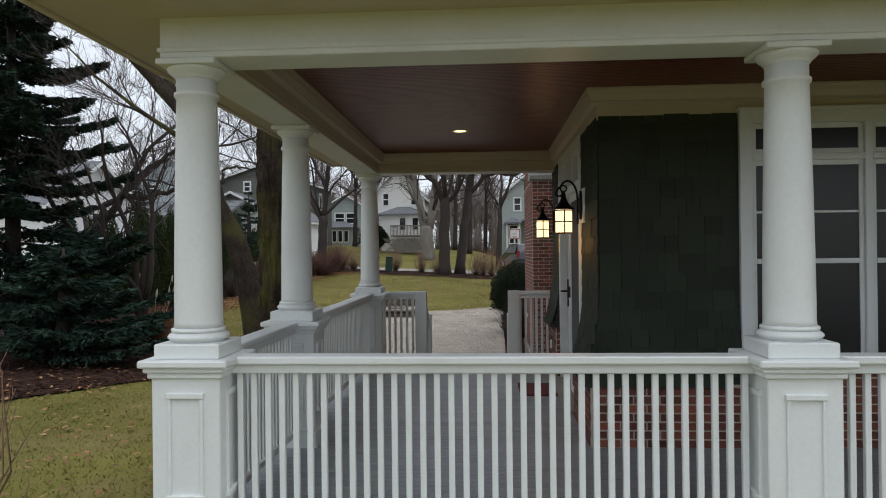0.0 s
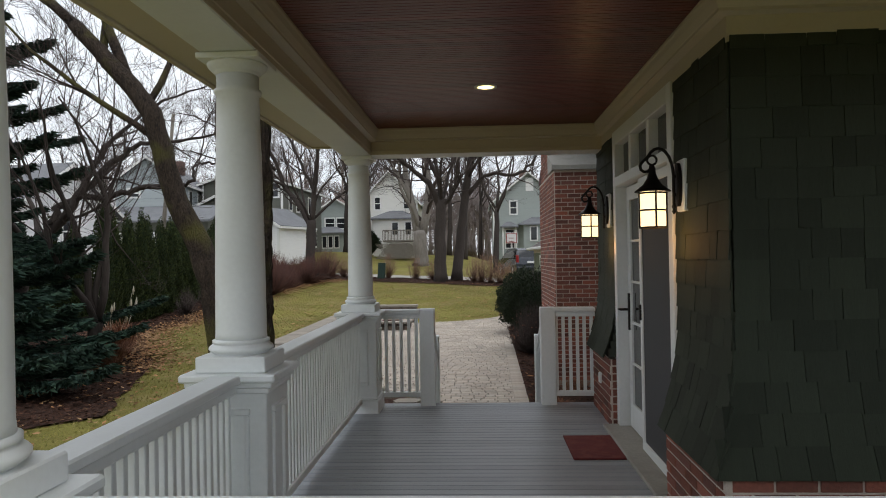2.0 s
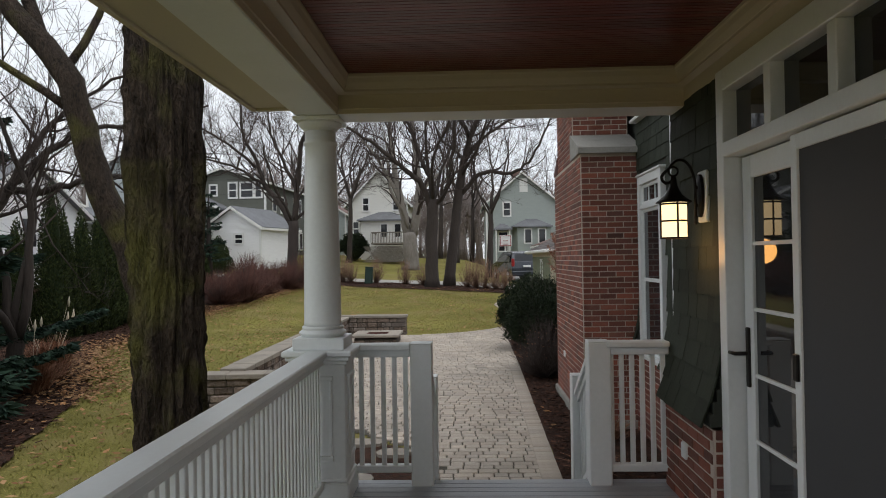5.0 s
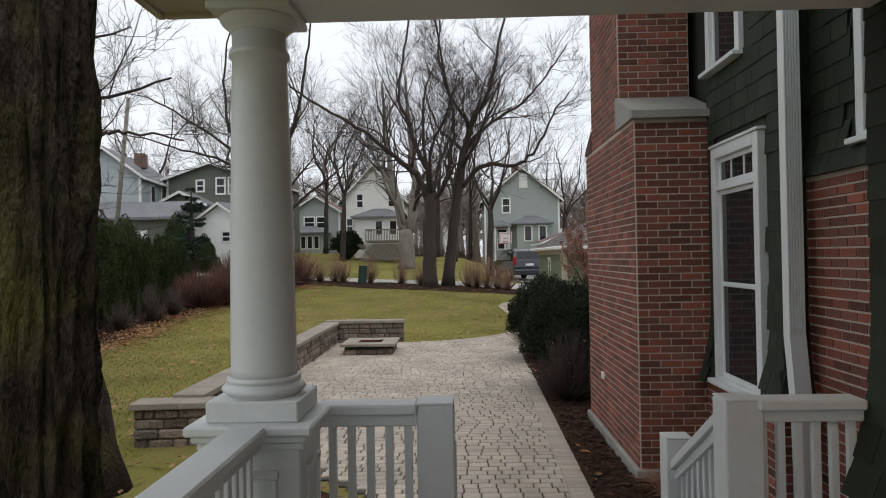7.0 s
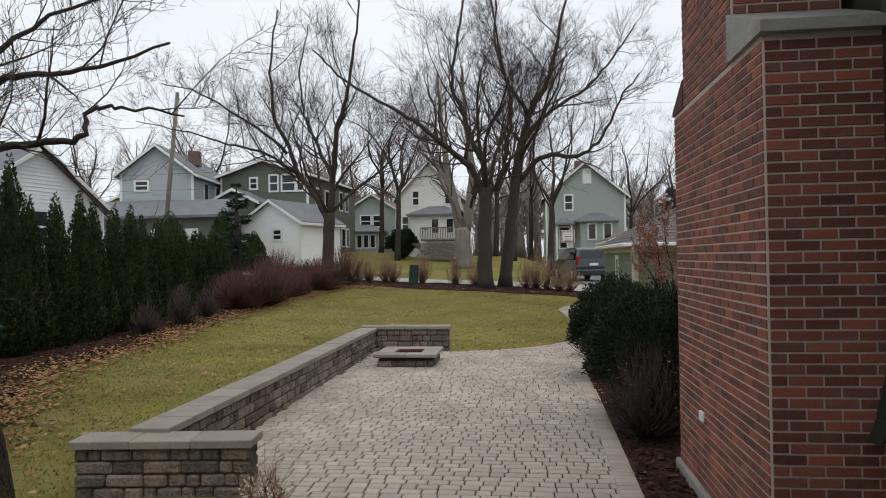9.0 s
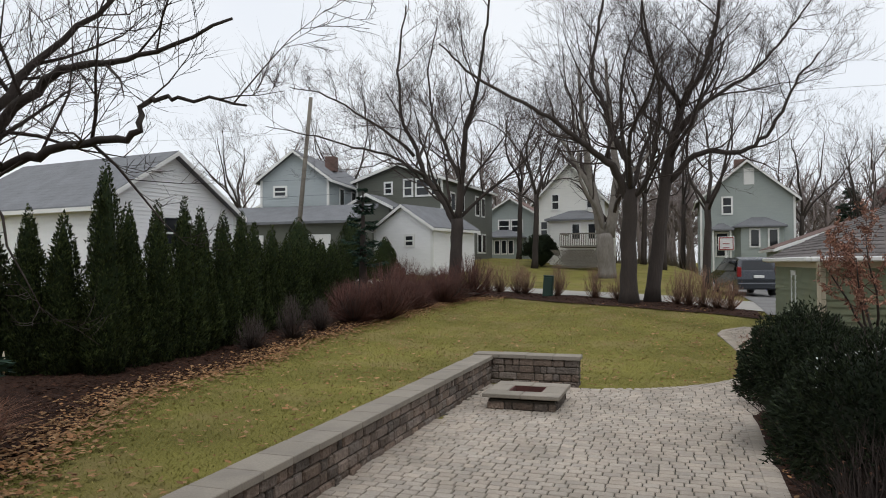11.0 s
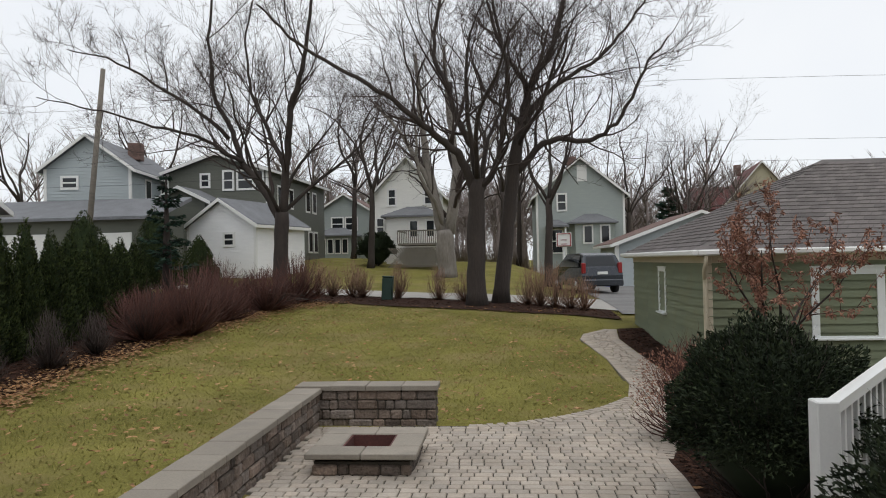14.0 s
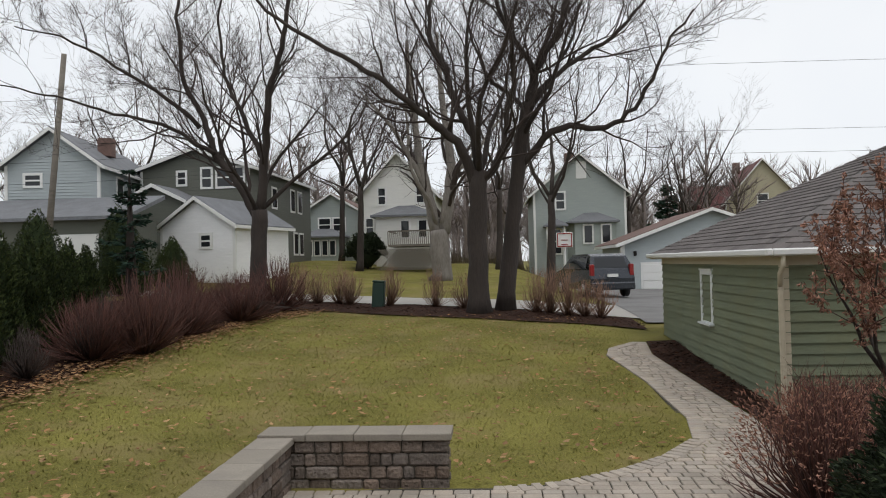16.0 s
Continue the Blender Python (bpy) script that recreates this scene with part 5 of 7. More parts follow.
for k in range(24):
    f0, f1 = k / 24, (k + 1.15) / 24
    for side in (0, 1):  # side 0: slope facing the patio, side 1: slope facing the lawn
        n = 34 if side == 0 else 26
        for i in range(n):
            a = (i + 0.5 * (k % 2)) / n
            c = (i + 1 + 0.5 * (k % 2)) / n - 0.002
            lift0, lift1 = 0.022 + rng.uniform(0, 0.006), 0.006
            def at(q, f, l):
                if side == 0:
                    lo, hi = ex0 + hw * f, ex1
                    return (lo + (hi - lo) * q, ey0 + hw * f, ez + rise * f + l)
                lo, hi = ey0 + hw * f, ey1 - hw * f
                return (ex0 + hw * f, lo + (hi - lo) * q, ez + rise * f + l)
            if c > 1 or f1 > 1:
                continue
            P = [at(a, f0, lift0), at(c, f0, lift0), at(c, f1, lift1), at(a, f1, lift1), at(a, f0, 0), at(c, f0, 0)]
            shg.add(P, [(0, 1, 2, 3), (4, 5, 1, 0)] if side == 0 else [(3, 2, 1, 0), (0, 1, 5, 4)])
tagged(part("roof_shingles", shg, material("roof_shingle_tabs", (0.12, 0.105, 0.1), 0.92, grain=40, vary=0.25, bump=0.4, island=0.22), gar), kind="stuff")
part("downpipe", Build().box(GX - 0.1, GY0 - 0.11, -0.5, GX - 0.035, GY0 - 0.045, 1.35, 0.012).tube([(GX - 0.075, GY0 - 0.085, 1.33), (GX - 0.1, GY0 - 0.16, 1.5), (GX - 0.1, GY0 - 0.27, 1.6), (GX - 0.1, GY0 - 0.28, 1.75)], [0.034, 0.034, 0.034, 0.034], 8), CREAM, gar, "cream metal downpipe")
window("window_5", (GX, 35.0), -90, 4.28, 5.0, 0.52, 1.5, "narrow white-framed garage window", cols=1, rows=1, trim=0.09, meet=False)
window("window_6", (GX, GY0), 0, 1.7, 2.9, 0.3, 1.5, "white-framed garage window behind the maple", cols=1, rows=1, trim=0.13, meet=False)
window("window_7", (GX, GY0), 0, 4.4, 5.6, 0.3, 1.5, "white-framed garage window", cols=1, rows=1, trim=0.13, meet=False)

# white deck stair rail among the bushes
sr = thing("deck_railing", "white painted stair railing of a low deck", "railing")
for x, y, z in ((0.9, 19.6, 0.7), (2.08, 20.8, 0.86)):
    part("post", Build().box(x - 0.08, y - 0.08, -0.55, x + 0.08, y + 0.08, z, 0.01), TRIM, sr)
dv = Vector((1.18, 1.2, 0))
mr = Matrix.Translation((0.9, 19.6, 0)) @ Matrix.Rotation(math.atan2(dv.y, dv.x), 4, "Z")
part("top_rail", Build().add([mr @ Vector(p) for p in ((0.08, -0.05, 0.58), (1.6, -0.05, 0.8), (1.6, 0.05, 0.8), (0.08, 0.05, 0.58), (0.08, -0.05, 0.66), (1.6, -0.05, 0.88), (1.6, 0.05, 0.88), (0.08, 0.05, 0.66))],
     [(0, 3, 2, 1), (4, 5, 6, 7), (0, 1, 5, 4), (2, 3, 7, 6), (0, 4, 7, 3), (1, 2, 6, 5)]), TRIM, sr)
for i in range(11):
    u = 0.2 + 0.13 * i
    part("baluster", Build().box(u - 0.02, -0.02, -0.3 + 0.145 * u, u + 0.02, 0.02, 0.57 + 0.145 * u, 0.003, mr), TRIM, sr)
part("long_rail", Build().box(2.16, 20.74, 0.78, 4.6, 20.86, 0.85, 0.01), TRIM, sr)
solid("low_deck", Build().box(1.4, 20.9, -0.3, 5.0, 23.6, -0.16, 0.01).box(1.45, 20.95, -0.56, 4.95, 23.55, -0.3), WEATHERED, "low grey timber deck behind the bushes", "deck", kind="structure")
gc = thing("grill_cover", "dark navy cloth cover over a grill on the deck", "grill")
part("cover", Build().prism([(2.5, -0.16), (3.5, -0.16), (3.4, 0.7), (3.1, 1.0), (2.75, 0.95), (2.55, 0.65)], "y", 21.4, 22.0), NAVY, gc)


# ---- trees ----
def limb(wood, twig, p, d, length, r, level, top, g, kids, droop=0.0, sides=(9, 7, 5, 4, 3, 3), calm=False):
    """One branch with its children; finer levels go into the twig mesh."""
    n = max(3, min(9, int(length / 0.45)))
    if level >= 3:
        n = 3
    pts, rad = [p.copy()], [r]
    d = d.normalized()
    wob = (0.06, 0.3, 0.32, 0.25, 0.2)[min(level, 4)] * (0.5 if calm else 1)
    for i in range(n):
        d = (d + Vector((g.uniform(-1, 1), g.uniform(-1, 1), g.uniform(-1, 1) + (0.3 if level > 1 else 0.14) - droop)) * wob).normalized()
        if level == 1:
            d.z = max(d.z, 0.03)
        p = p + d * (length / n)
        pts.append(p.copy())
        rad.append(max(0.004, r * (1 - 0.8 * (i + 1) / n)))
    (wood if level < 2 else twig).tube(pts, rad, sides[min(level, 5)])
    if level >= top:
        for _ in range(2 if level > 3 else 0):  # the finest twigs
            q = pts[g.randrange(1, n + 1)]
            e = (d + Vector((g.uniform(-1, 1), g.uniform(-1, 1), g.uniform(-0.6, 0.9)))).normalized() * g.uniform(0.25, 0.6)
            w = e.orthogonal().normalized() * 0.0025
            twig.add([q - w, q + w, q + e], [(0, 1, 2)])
        return
    for _ in range(kids[min(level, len(kids) - 1)]):
        f = g.uniform(0.25, 1.0)
        k = min(n - 1, int(f * n))
        q = pts[k].lerp(pts[k + 1], f * n - k if f < 1 else 1)
        dd = (pts[k + 1] - pts[k]).normalized()
        side = dd.orthogonal().normalized()
        side.rotate(Matrix.Rotation(g.uniform(0, 2 * math.pi), 3, dd))
        a = radians(g.uniform(28, 62))
        nd = dd * math.cos(a) + side * math.sin(a)
        nd.z = max(0.05 if calm else -0.2, nd.z + 0.15 - droop)
        limb(wood, twig, q, nd, length * g.uniform(0.34, 0.66) * (1.15 - 0.4 * f), max(0.0045, rad[k] * g.uniform(0.28, 0.5)), level + 1, top, g, kids, droop, sides, calm)


def guided(wood, twig, way, r0, r1, g, count, kids, spread_y=0.0, top=4):
    """A main limb that follows a few way points, with side branches all along it."""
    way = [Vector(p) + Vector((0, spread_y * i / len(way), 0)) for i, p in enumerate(way)]
    ends = [way[0] * 2 - way[1], *way, way[-1] * 2 - way[-2]]
    pts = []
    for a, b, c, d in zip(ends, ends[1:], ends[2:], ends[3:]):
        for k in range(5):
            f = k / 5
            pts.append(0.5 * (2 * b + (c - a) * f + (2 * a - 5 * b + 4 * c - d) * f * f + (3 * b - a - 3 * c + d) * f ** 3) + Vector((g.uniform(-1, 1), g.uniform(-1, 1), g.uniform(-1, 1))) * 0.05)
    pts.append(way[-1])
    n = len(pts)
    rad = [r0 + (r1 - r0) * (i / (n - 1)) ** 0.8 for i in range(n)]
    wood.tube(pts, rad, 9)
    total = sum((b - a).length for a, b in zip(pts, pts[1:]))
    for _ in range(count):
        f = g.uniform(0.12, 1.0)
        k = min(n - 2, int(f * (n - 1)))
        dd = (pts[k + 1] - pts[k]).normalized()
        side = dd.orthogonal().normalized()
        side.rotate(Matrix.Rotation(g.uniform(0, 2 * math.pi), 3, dd))
        a = radians(g.uniform(30, 70))
        nd = dd * math.cos(a) + side * math.sin(a) + Vector((0, 0, 0.12))
        limb(wood, twig, pts[k], nd, min(4.2, total * g.uniform(0.2, 0.42)) * (1.15 - 0.45 * f), max(0.012, rad[k] * g.uniform(0.3, 0.55)), 2, top, g, kids)


def bare_tree(name, label, x, y, trunk, limbs, seed, kids=(6, 5, 5, 4), top=4, bark=BARK_FAR, twigm=TWIG, group="bare trees", z=None, calm=False, ways=(), count=13):
    """trunk: list of (dx, dy, h, radius); limbs: list of (height index fraction, azimuth, elevation, length, radius)."""
    g = random.Random(seed)
    t = thing(name, label, "tree", group)
    z = ground_z(x, y) - 0.1 if z is None else z
    wood, twig = Build(), Build()
    pts = [Vector((x + a, y + c, z + h)) for a, c, h, r in trunk]
    rad = [k[3] for k in trunk]
    fine, fr = [], []
    for i in range(len(pts) - 1):
        for k in range(4):
            f = k / 4
            fine.append(pts[i].lerp(pts[i + 1], f) + Vector((g.uniform(-1, 1), g.uniform(-1, 1), 0)) * rad[i] * 0.12)
            fr.append((rad[i] + (rad[i + 1] - rad[i]) * f) * g.uniform(0.96, 1.05))
    fine.append(pts[-1]), fr.append(rad[-1])
    fr[0] *= 1.25
    wood.tube(fine, fr, 14)
    for f, az, el, ln, r in limbs:
        k = min(len(fine) - 2, int(f * (len(fine) - 1)))
        q = fine[k].lerp(fine[k + 1], f * (len(fine) - 1) - k)
        a, e = radians(az), radians(el)
        limb(wood, twig, q, Vector((math.cos(a) * math.cos(e), math.sin(a) * math.cos(e), math.sin(e))), ln, r, 1, top, g, kids, calm=calm)
    for r0, r1, sy, *way in ways:
        guided(wood, twig, way, r0, r1, g, count, kids, sy, top)
    part("trunk", wood, bark, t)
    part("crown", twig, twigm, t)
    return t


# azimuth: 0 to the east (right), 90 away, 180 left, 270 towards the porch
bare_tree("bare_tree", "large spreading bare deciduous tree in the back bed", -2.27, 37.6, [(0, 0, 0, 0.33), (0.0, 0, 2.2, 0.28), (0.1, 0, 4.3, 0.27)],
          [(0.97, 290, 50, 6, 0.1), (0.97, 70, 55, 6, 0.1), (0.9, 330, 35, 4.5, 0.07), (1, 240, 62, 6, 0.1)], 11, (7, 7, 7, 6),
          ways=((0.17, 0.03, -2.5, (-2.25, 37.6, 3.9), (-2.8, 37.6, 5.2), (-3.5, 37.6, 5.8), (-4.4, 37.6, 6.6), (-5.5, 37.6, 7.3), (-7.6, 37.6, 8.6), (-8.8, 37.6, 9.8)),
                (0.16, 0.04, 1.5, (-2.2, 37.6, 4.0), (-2.3, 37.6, 5.5), (-2.8, 37.6, 6.5), (-3.1, 37.6, 7.6), (-3.6, 37.6, 8.9), (-3.4, 37.6, 10.8), (-3.0, 37.6, 13.0)),
                (0.13, 0.03, -1.5, (-2.15, 37.6, 4.0), (-1.6, 37.6, 4.7), (-1.3, 37.6, 6.0), (-1.1, 37.6, 7.5), (-1.5, 37.6, 9.8), (-1.9, 37.6, 12.6))), count=18)
bare_tree("bare_tree", "tall bare tree leaning beside its neighbour", -1.5, 38.4, [(0, 0, 0, 0.28), (0.3, 0, 2.8, 0.23), (0.55, 0, 4.6, 0.22), (0.85, 0, 6.4, 0.18)],
          [(0.9, 60, 60, 5, 0.09), (0.8, 300, 50, 5, 0.09), (0.95, 150, 50, 4.5, 0.08)], 12, (7, 7, 7, 6),
          ways=((0.17, 0.04, 0.8, (-0.7, 38.4, 6.3), (-0.3, 38.4, 7.7), (0.4, 38.4, 8.9), (0.9, 38.4, 10.8), (1.5, 38.4, 13.6)),
                (0.13, 0.025, -2.0, (-0.9, 38.4, 4.7), (0.3, 38.4, 5.7), (1.6, 38.4, 5.6), (2.5, 38.4, 6.3), (3.2, 38.4, 7.7), (3.9, 38.4, 8.6)),
                (0.1, 0.03, -1.0, (-0.4, 38.4, 7.6), (-1.2, 38.4, 8.8), (-1.7, 38.4, 10.4), (-1.6, 38.4, 12.8)),
                (0.1, 0.025, 1.2, (-0.7, 38.4, 6.5), (0.6, 38.4, 7.7), (2.0, 38.4, 8.6), (3.2, 38.4, 9.9), (4.2, 38.4, 11.4))), count=17)
bare_tree("bare_tree", "bare tree with wide arching limbs by the red shrubs", -9.1, 38.2, [(0, 0, 0, 0.28), (0.06, 0, 1.6, 0.24), (0.1, 0, 3.1, 0.24)],
          [(0.98, 15, 60, 5.5, 0.08), (0.95, 270, 50, 5, 0.08), (0.95, 90, 50, 5, 0.08)], 13, (7, 7, 7, 6),
          ways=((0.17, 0.03, 1.0, (-9.0, 38.2, 3.3), (-9.7, 38.2, 4.4), (-10.4, 38.2, 5.3), (-10.9, 38.2, 6.5), (-11.6, 38.2, 8.0), (-11.8, 38.2, 10.4), (-11.5, 38.2, 12.8)),
                (0.08, 0.015, -1.5, (-10.4, 38.2, 5.3), (-11.6, 38.2, 6.1), (-13.3, 38.2, 6.6), (-15.3, 38.2, 7.2), (-17.1, 38.2, 7.6)),
                (0.16, 0.03, -1.0, (-9.0, 38.2, 3.4), (-8.7, 38.2, 5.6), (-8.5, 38.2, 7.1), (-8.0, 38.2, 8.7), (-7.6, 38.2, 10.6), (-7.2, 38.2, 13.4)),
                (0.1, 0.02, 1.5, (-8.8, 38.2, 5.0), (-9.5, 38.2, 6.4), (-10.2, 38.2, 7.9), (-10.5, 38.2, 9.8), (-10.2, 38.2, 12.2)),
                (0.08, 0.015, -2.0, (-10.8, 38.2, 6.2), (-12.4, 38.2, 7.5), (-14.3, 38.2, 8.7), (-15.8, 38.2, 9.1))), count=14)
bare_tree("bare_tree", "pale-barked twin-stemmed bare tree near the deck", -4.5, 53, [(0, 0, 0, 0.55), (-0.05, 0, 1.5, 0.5), (-0.1, 0, 2.6, 0.46)],
          [(0.95, 0, 64, 9, 0.18), (1, 250, 72, 8, 0.14)], 14, (6, 7, 6, 5), bark=BARK_PALE,
          ways=((0.34, 0.08, 0.0, (-4.7, 53, 3.2), (-5.4, 53, 6.7), (-5.8, 53, 9.7), (-6.0, 53, 13.3)), (0.36, 0.08, 1.0, (-4.4, 53, 3.2), (-3.9, 53, 6.6), (-4.3, 53, 10.3), (-4.5, 53, 13.9)),
                (0.2, 0.04, -1.0, (-5.0, 53, 5.2), (-6.7, 53, 8.5), (-8.5, 53, 10.7))), count=10)
for i, (x, y, h) in enumerate(((0.8, 50, 1.0), (-9.5, 57, 1.1), (-12.5, 66, 1.2), (8.5, 72, 1.2), (11.5, 68, 0.9), (-1.5, 60, 1.1), (-20, 62, 1.2), (15, 78, 1.2), (-28, 66, 1.2), (-33, 58, 1.0), (-3.0, 66, 1.2), (-0.2, 72, 1.3), (-11.8, 72, 1.3), (6.0, 80, 1.2))):
    bare_tree("bare_tree", "bare winter tree standing among the houses", x, y, [(0, 0, 0, 0.22), (0.1, 0, 2.5 * h, 0.18), (0.15, 0, 4.5 * h, 0.15)],
              [(1, 90 + 40 * i, 74, 7 * h, 0.11), (0.95, 200 + 50 * i, 58, 6.5 * h, 0.09), (0.9, 320 + 30 * i, 52, 6.5 * h, 0.09), (0.98, 40 + 60 * i, 60, 6 * h, 0.08), (0.85, 140 + 20 * i, 42, 5 * h, 0.06)], 30 + i, (6, 7, 5, 4))
# distant woods: two crowns repeated
far_wood = Build()
gw = random.Random(77)
for i in range(190):
    x = gw.uniform(-110, 110) if i % 2 else gw.uniform(-45, 30)
    y = gw.uniform(84, 150)
    hh = gw.uniform(8, 14)
    z = ground_z(min(x, 3), y) - 0.3
    far_wood.tube([(x, y, z), (x + gw.uniform(-0.5, 0.5), y, z + hh * 0.5), (x, y, z + hh)], [0.3, 0.2, 0.04], 5)
    for k in range(26):
        h0 = z + hh * gw.uniform(0.3, 0.85)
        a, e, ln = gw.uniform(0, 6.28), gw.uniform(0.5, 1.2), gw.uniform(2, 5)
        p = Vector((x, y, h0))
        dd = Vector((math.cos(a) * math.cos(e), math.sin(a) * math.cos(e), math.sin(e)))
        far_wood.tube([p, p + dd * ln * 0.5, p + dd * ln + Vector((0, 0, 0.4))], [0.09, 0.05, 0.012], 3)
        for j in range(7):
            q = p + dd * ln * gw.uniform(0.3, 1)
            ee = (dd + Vector((gw.uniform(-1, 1), gw.uniform(-1, 1), gw.uniform(-0.3, 1))) * 0.8).normalized()
            far_wood.tube([q, q + ee * gw.uniform(0.8, 2.0)], [0.035, 0.008], 3)
for i in range(2600):
    x, y = gw.uniform(-30, 20), gw.uniform(70, 84)
    if 0 < x < 8 and y < 77 or -18 < x < -12 and y < 84:
        continue
    z = ground_z(min(x, 3), y) - 0.1
    far_wood.tube([(x, y, z), (x + gw.uniform(-0.8, 0.8), y, z + gw.uniform(1.2, 3.4))], [0.03, 0.006], 3)
solid("far_woods", far_wood, HAZETWIG, "bare winter woods behind the houses, coloured pale for haze", "woods", kind="stuff")

# the two trees beside the porch
pt = bare_tree("porch_tree", "massive mossy furrow-barked tree beside the porch", -3.05, 10.15, [(0, 0, 5.0, 0.2), (-0.05, 0.1, 6.5, 0.2)],
               [(1, 140, 70, 5, 0.15), (1, 250, 65, 5, 0.13), (1, 200, 60, 5, 0.13)], 51, (5, 5, 4, 3), bark=BARK, group="", calm=True)
b = Build()
NS, NR = 96, 150
vv = []
for j in range(NR + 1):
    h = 6.0 * j / NR
    for k in range(NS):
        a = 2 * math.pi * k / NS
        r = 0.275 + 0.09 * math.exp(-h / 0.35) * (1 + 0.4 * math.sin(5 * a + 1)) - 0.006 * h
        r *= 1 + 0.16 * math.cos(2 * (a - 0.5)) * smooth_step(0.5, 3.0, h)  # two stems grown together
        u = noise.noise((math.cos(a) * 5.5 + 0.25 * math.sin(h * 2), math.sin(a) * 5.5, h * 1.3))
        w = noise.noise((math.cos(a) * 13, math.sin(a) * 13, h * 2.4 + 7))
        q = noise.noise((math.cos(a) * 2, math.sin(a) * 2, h * 0.7 + 3))
        r += 0.06 * (0.5 - abs(u) * 2.4) + 0.034 * (0.4 - abs(w) * 2) + 0.035 * q
        vv.append((-3.05 + r * math.cos(a) - 0.012 * h, 10.15 + r * math.sin(a), -0.6 + h))
b.add(vv, [(j * NS + k, j * NS + (k + 1) % NS, (j + 1) * NS + (k + 1) % NS, (j + 1) * NS + k) for j in range(NR) for k in range(NS)], True)
part("lower_trunk", b, BARK, pt, "deeply furrowed mossy bark")
bare_tree("leaning_tree", "leaning grey-barked tree with long bare limbs", -4.3, 13.0, [(0, 0, 0, 0.27), (-0.26, 0, 1.85, 0.2), (-0.48, 0, 2.4, 0.19), (-0.92, 0, 3.4, 0.17), (-1.2, 0, 4.55, 0.16), (-1.75, 0.1, 5.2, 0.14), (-2.6, 0.2, 6.1, 0.11)],
          [(1, 170, 40, 5, 0.09), (0.8, 150, 62, 5, 0.1), (0.6, 190, 40, 3.5, 0.06), (0.9, 110, 50, 5, 0.07), (0.7, 60, 55, 4, 0.06)], 52, (6, 7, 6, 5), bark=BARK, group="", calm=True)
bare_tree("arching_tree", "bare tree with low arching crooked limbs over the bed", -11.0, 17.6, [(0, 0, 0, 0.2), (0.15, 0, 1.4, 0.17), (0.4, 0.1, 2.4, 0.15)],
          [(1, 100, 60, 4, 0.08), (1, 200, 55, 4, 0.08)], 54, (5, 6, 6, 4), group="",
          ways=((0.13, 0.018, 0.6, (-10.6, 17.7, 1.9), (-10.0, 17.8, 2.5), (-9.4, 17.9, 3.4), (-8.7, 18, 4.1), (-8.0, 18, 4.4), (-7.1, 18, 4.4), (-5.8, 18, 4.8)),
                (0.1, 0.014, 0.6, (-10.2, 17.8, 2.4), (-10.0, 18, 3.0), (-8.9, 18, 3.1), (-8.0, 18, 3.3), (-7.1, 18, 3.4), (-7.0, 18, 3.8), (-6.5, 18, 3.85), (-5.6, 18, 3.7)),
                (0.09, 0.015, 1.0, (-9.6, 17.9, 3.1), (-9.2, 18.2, 4.3), (-8.3, 18.4, 5.3), (-6.9, 18.6, 6.0))), count=9)
bare_tree("young_tree", "many-stemmed bare understorey tree by the spruce", -7.9, 15.4, [(0, 0, 0, 0.15), (0.05, 0, 0.7, 0.13), (0.1, 0, 1.0, 0.12)],
          [(1, 100, 72, 4.5, 0.085), (0.95, 200, 66, 4.5, 0.08), (0.9, 300, 62, 4.0, 0.07), (1, 160, 68, 4, 0.07)], 53, (6, 7, 5, 4), group="")


# ---- evergreens and shrubs ----
def leaf_cloud(b, g, centre, n, size, shape, flat=0.5):
    """Small leaf blades scattered by shape(g) round centre."""
    for _ in range(n):
        p, out = shape(g)
        p = centre + p
        d = (out + Vector((g.uniform(-1, 1), g.uniform(-1, 1), g.uniform(-0.6, 1))) * flat).normalized()
        s = d.orthogonal().normalized()
        s.rotate(Matrix.Rotation(g.uniform(0, 6.28), 3, d))
        l, w = size * g.uniform(0.7, 1.3), size * g.uniform(0.3, 0.5)
        k = len(b.v)
        b.v.extend([tuple(p - s * w), tuple(p + d * l * 0.5 + s * w * 0.2 + s.cross(d) * w * 0.5), tuple(p + s * w), tuple(p + d * l)])
        b.f.extend([(k, k + 1, k + 3), (k + 1, k + 2, k + 3)])
        b.smooth.extend([False, False])


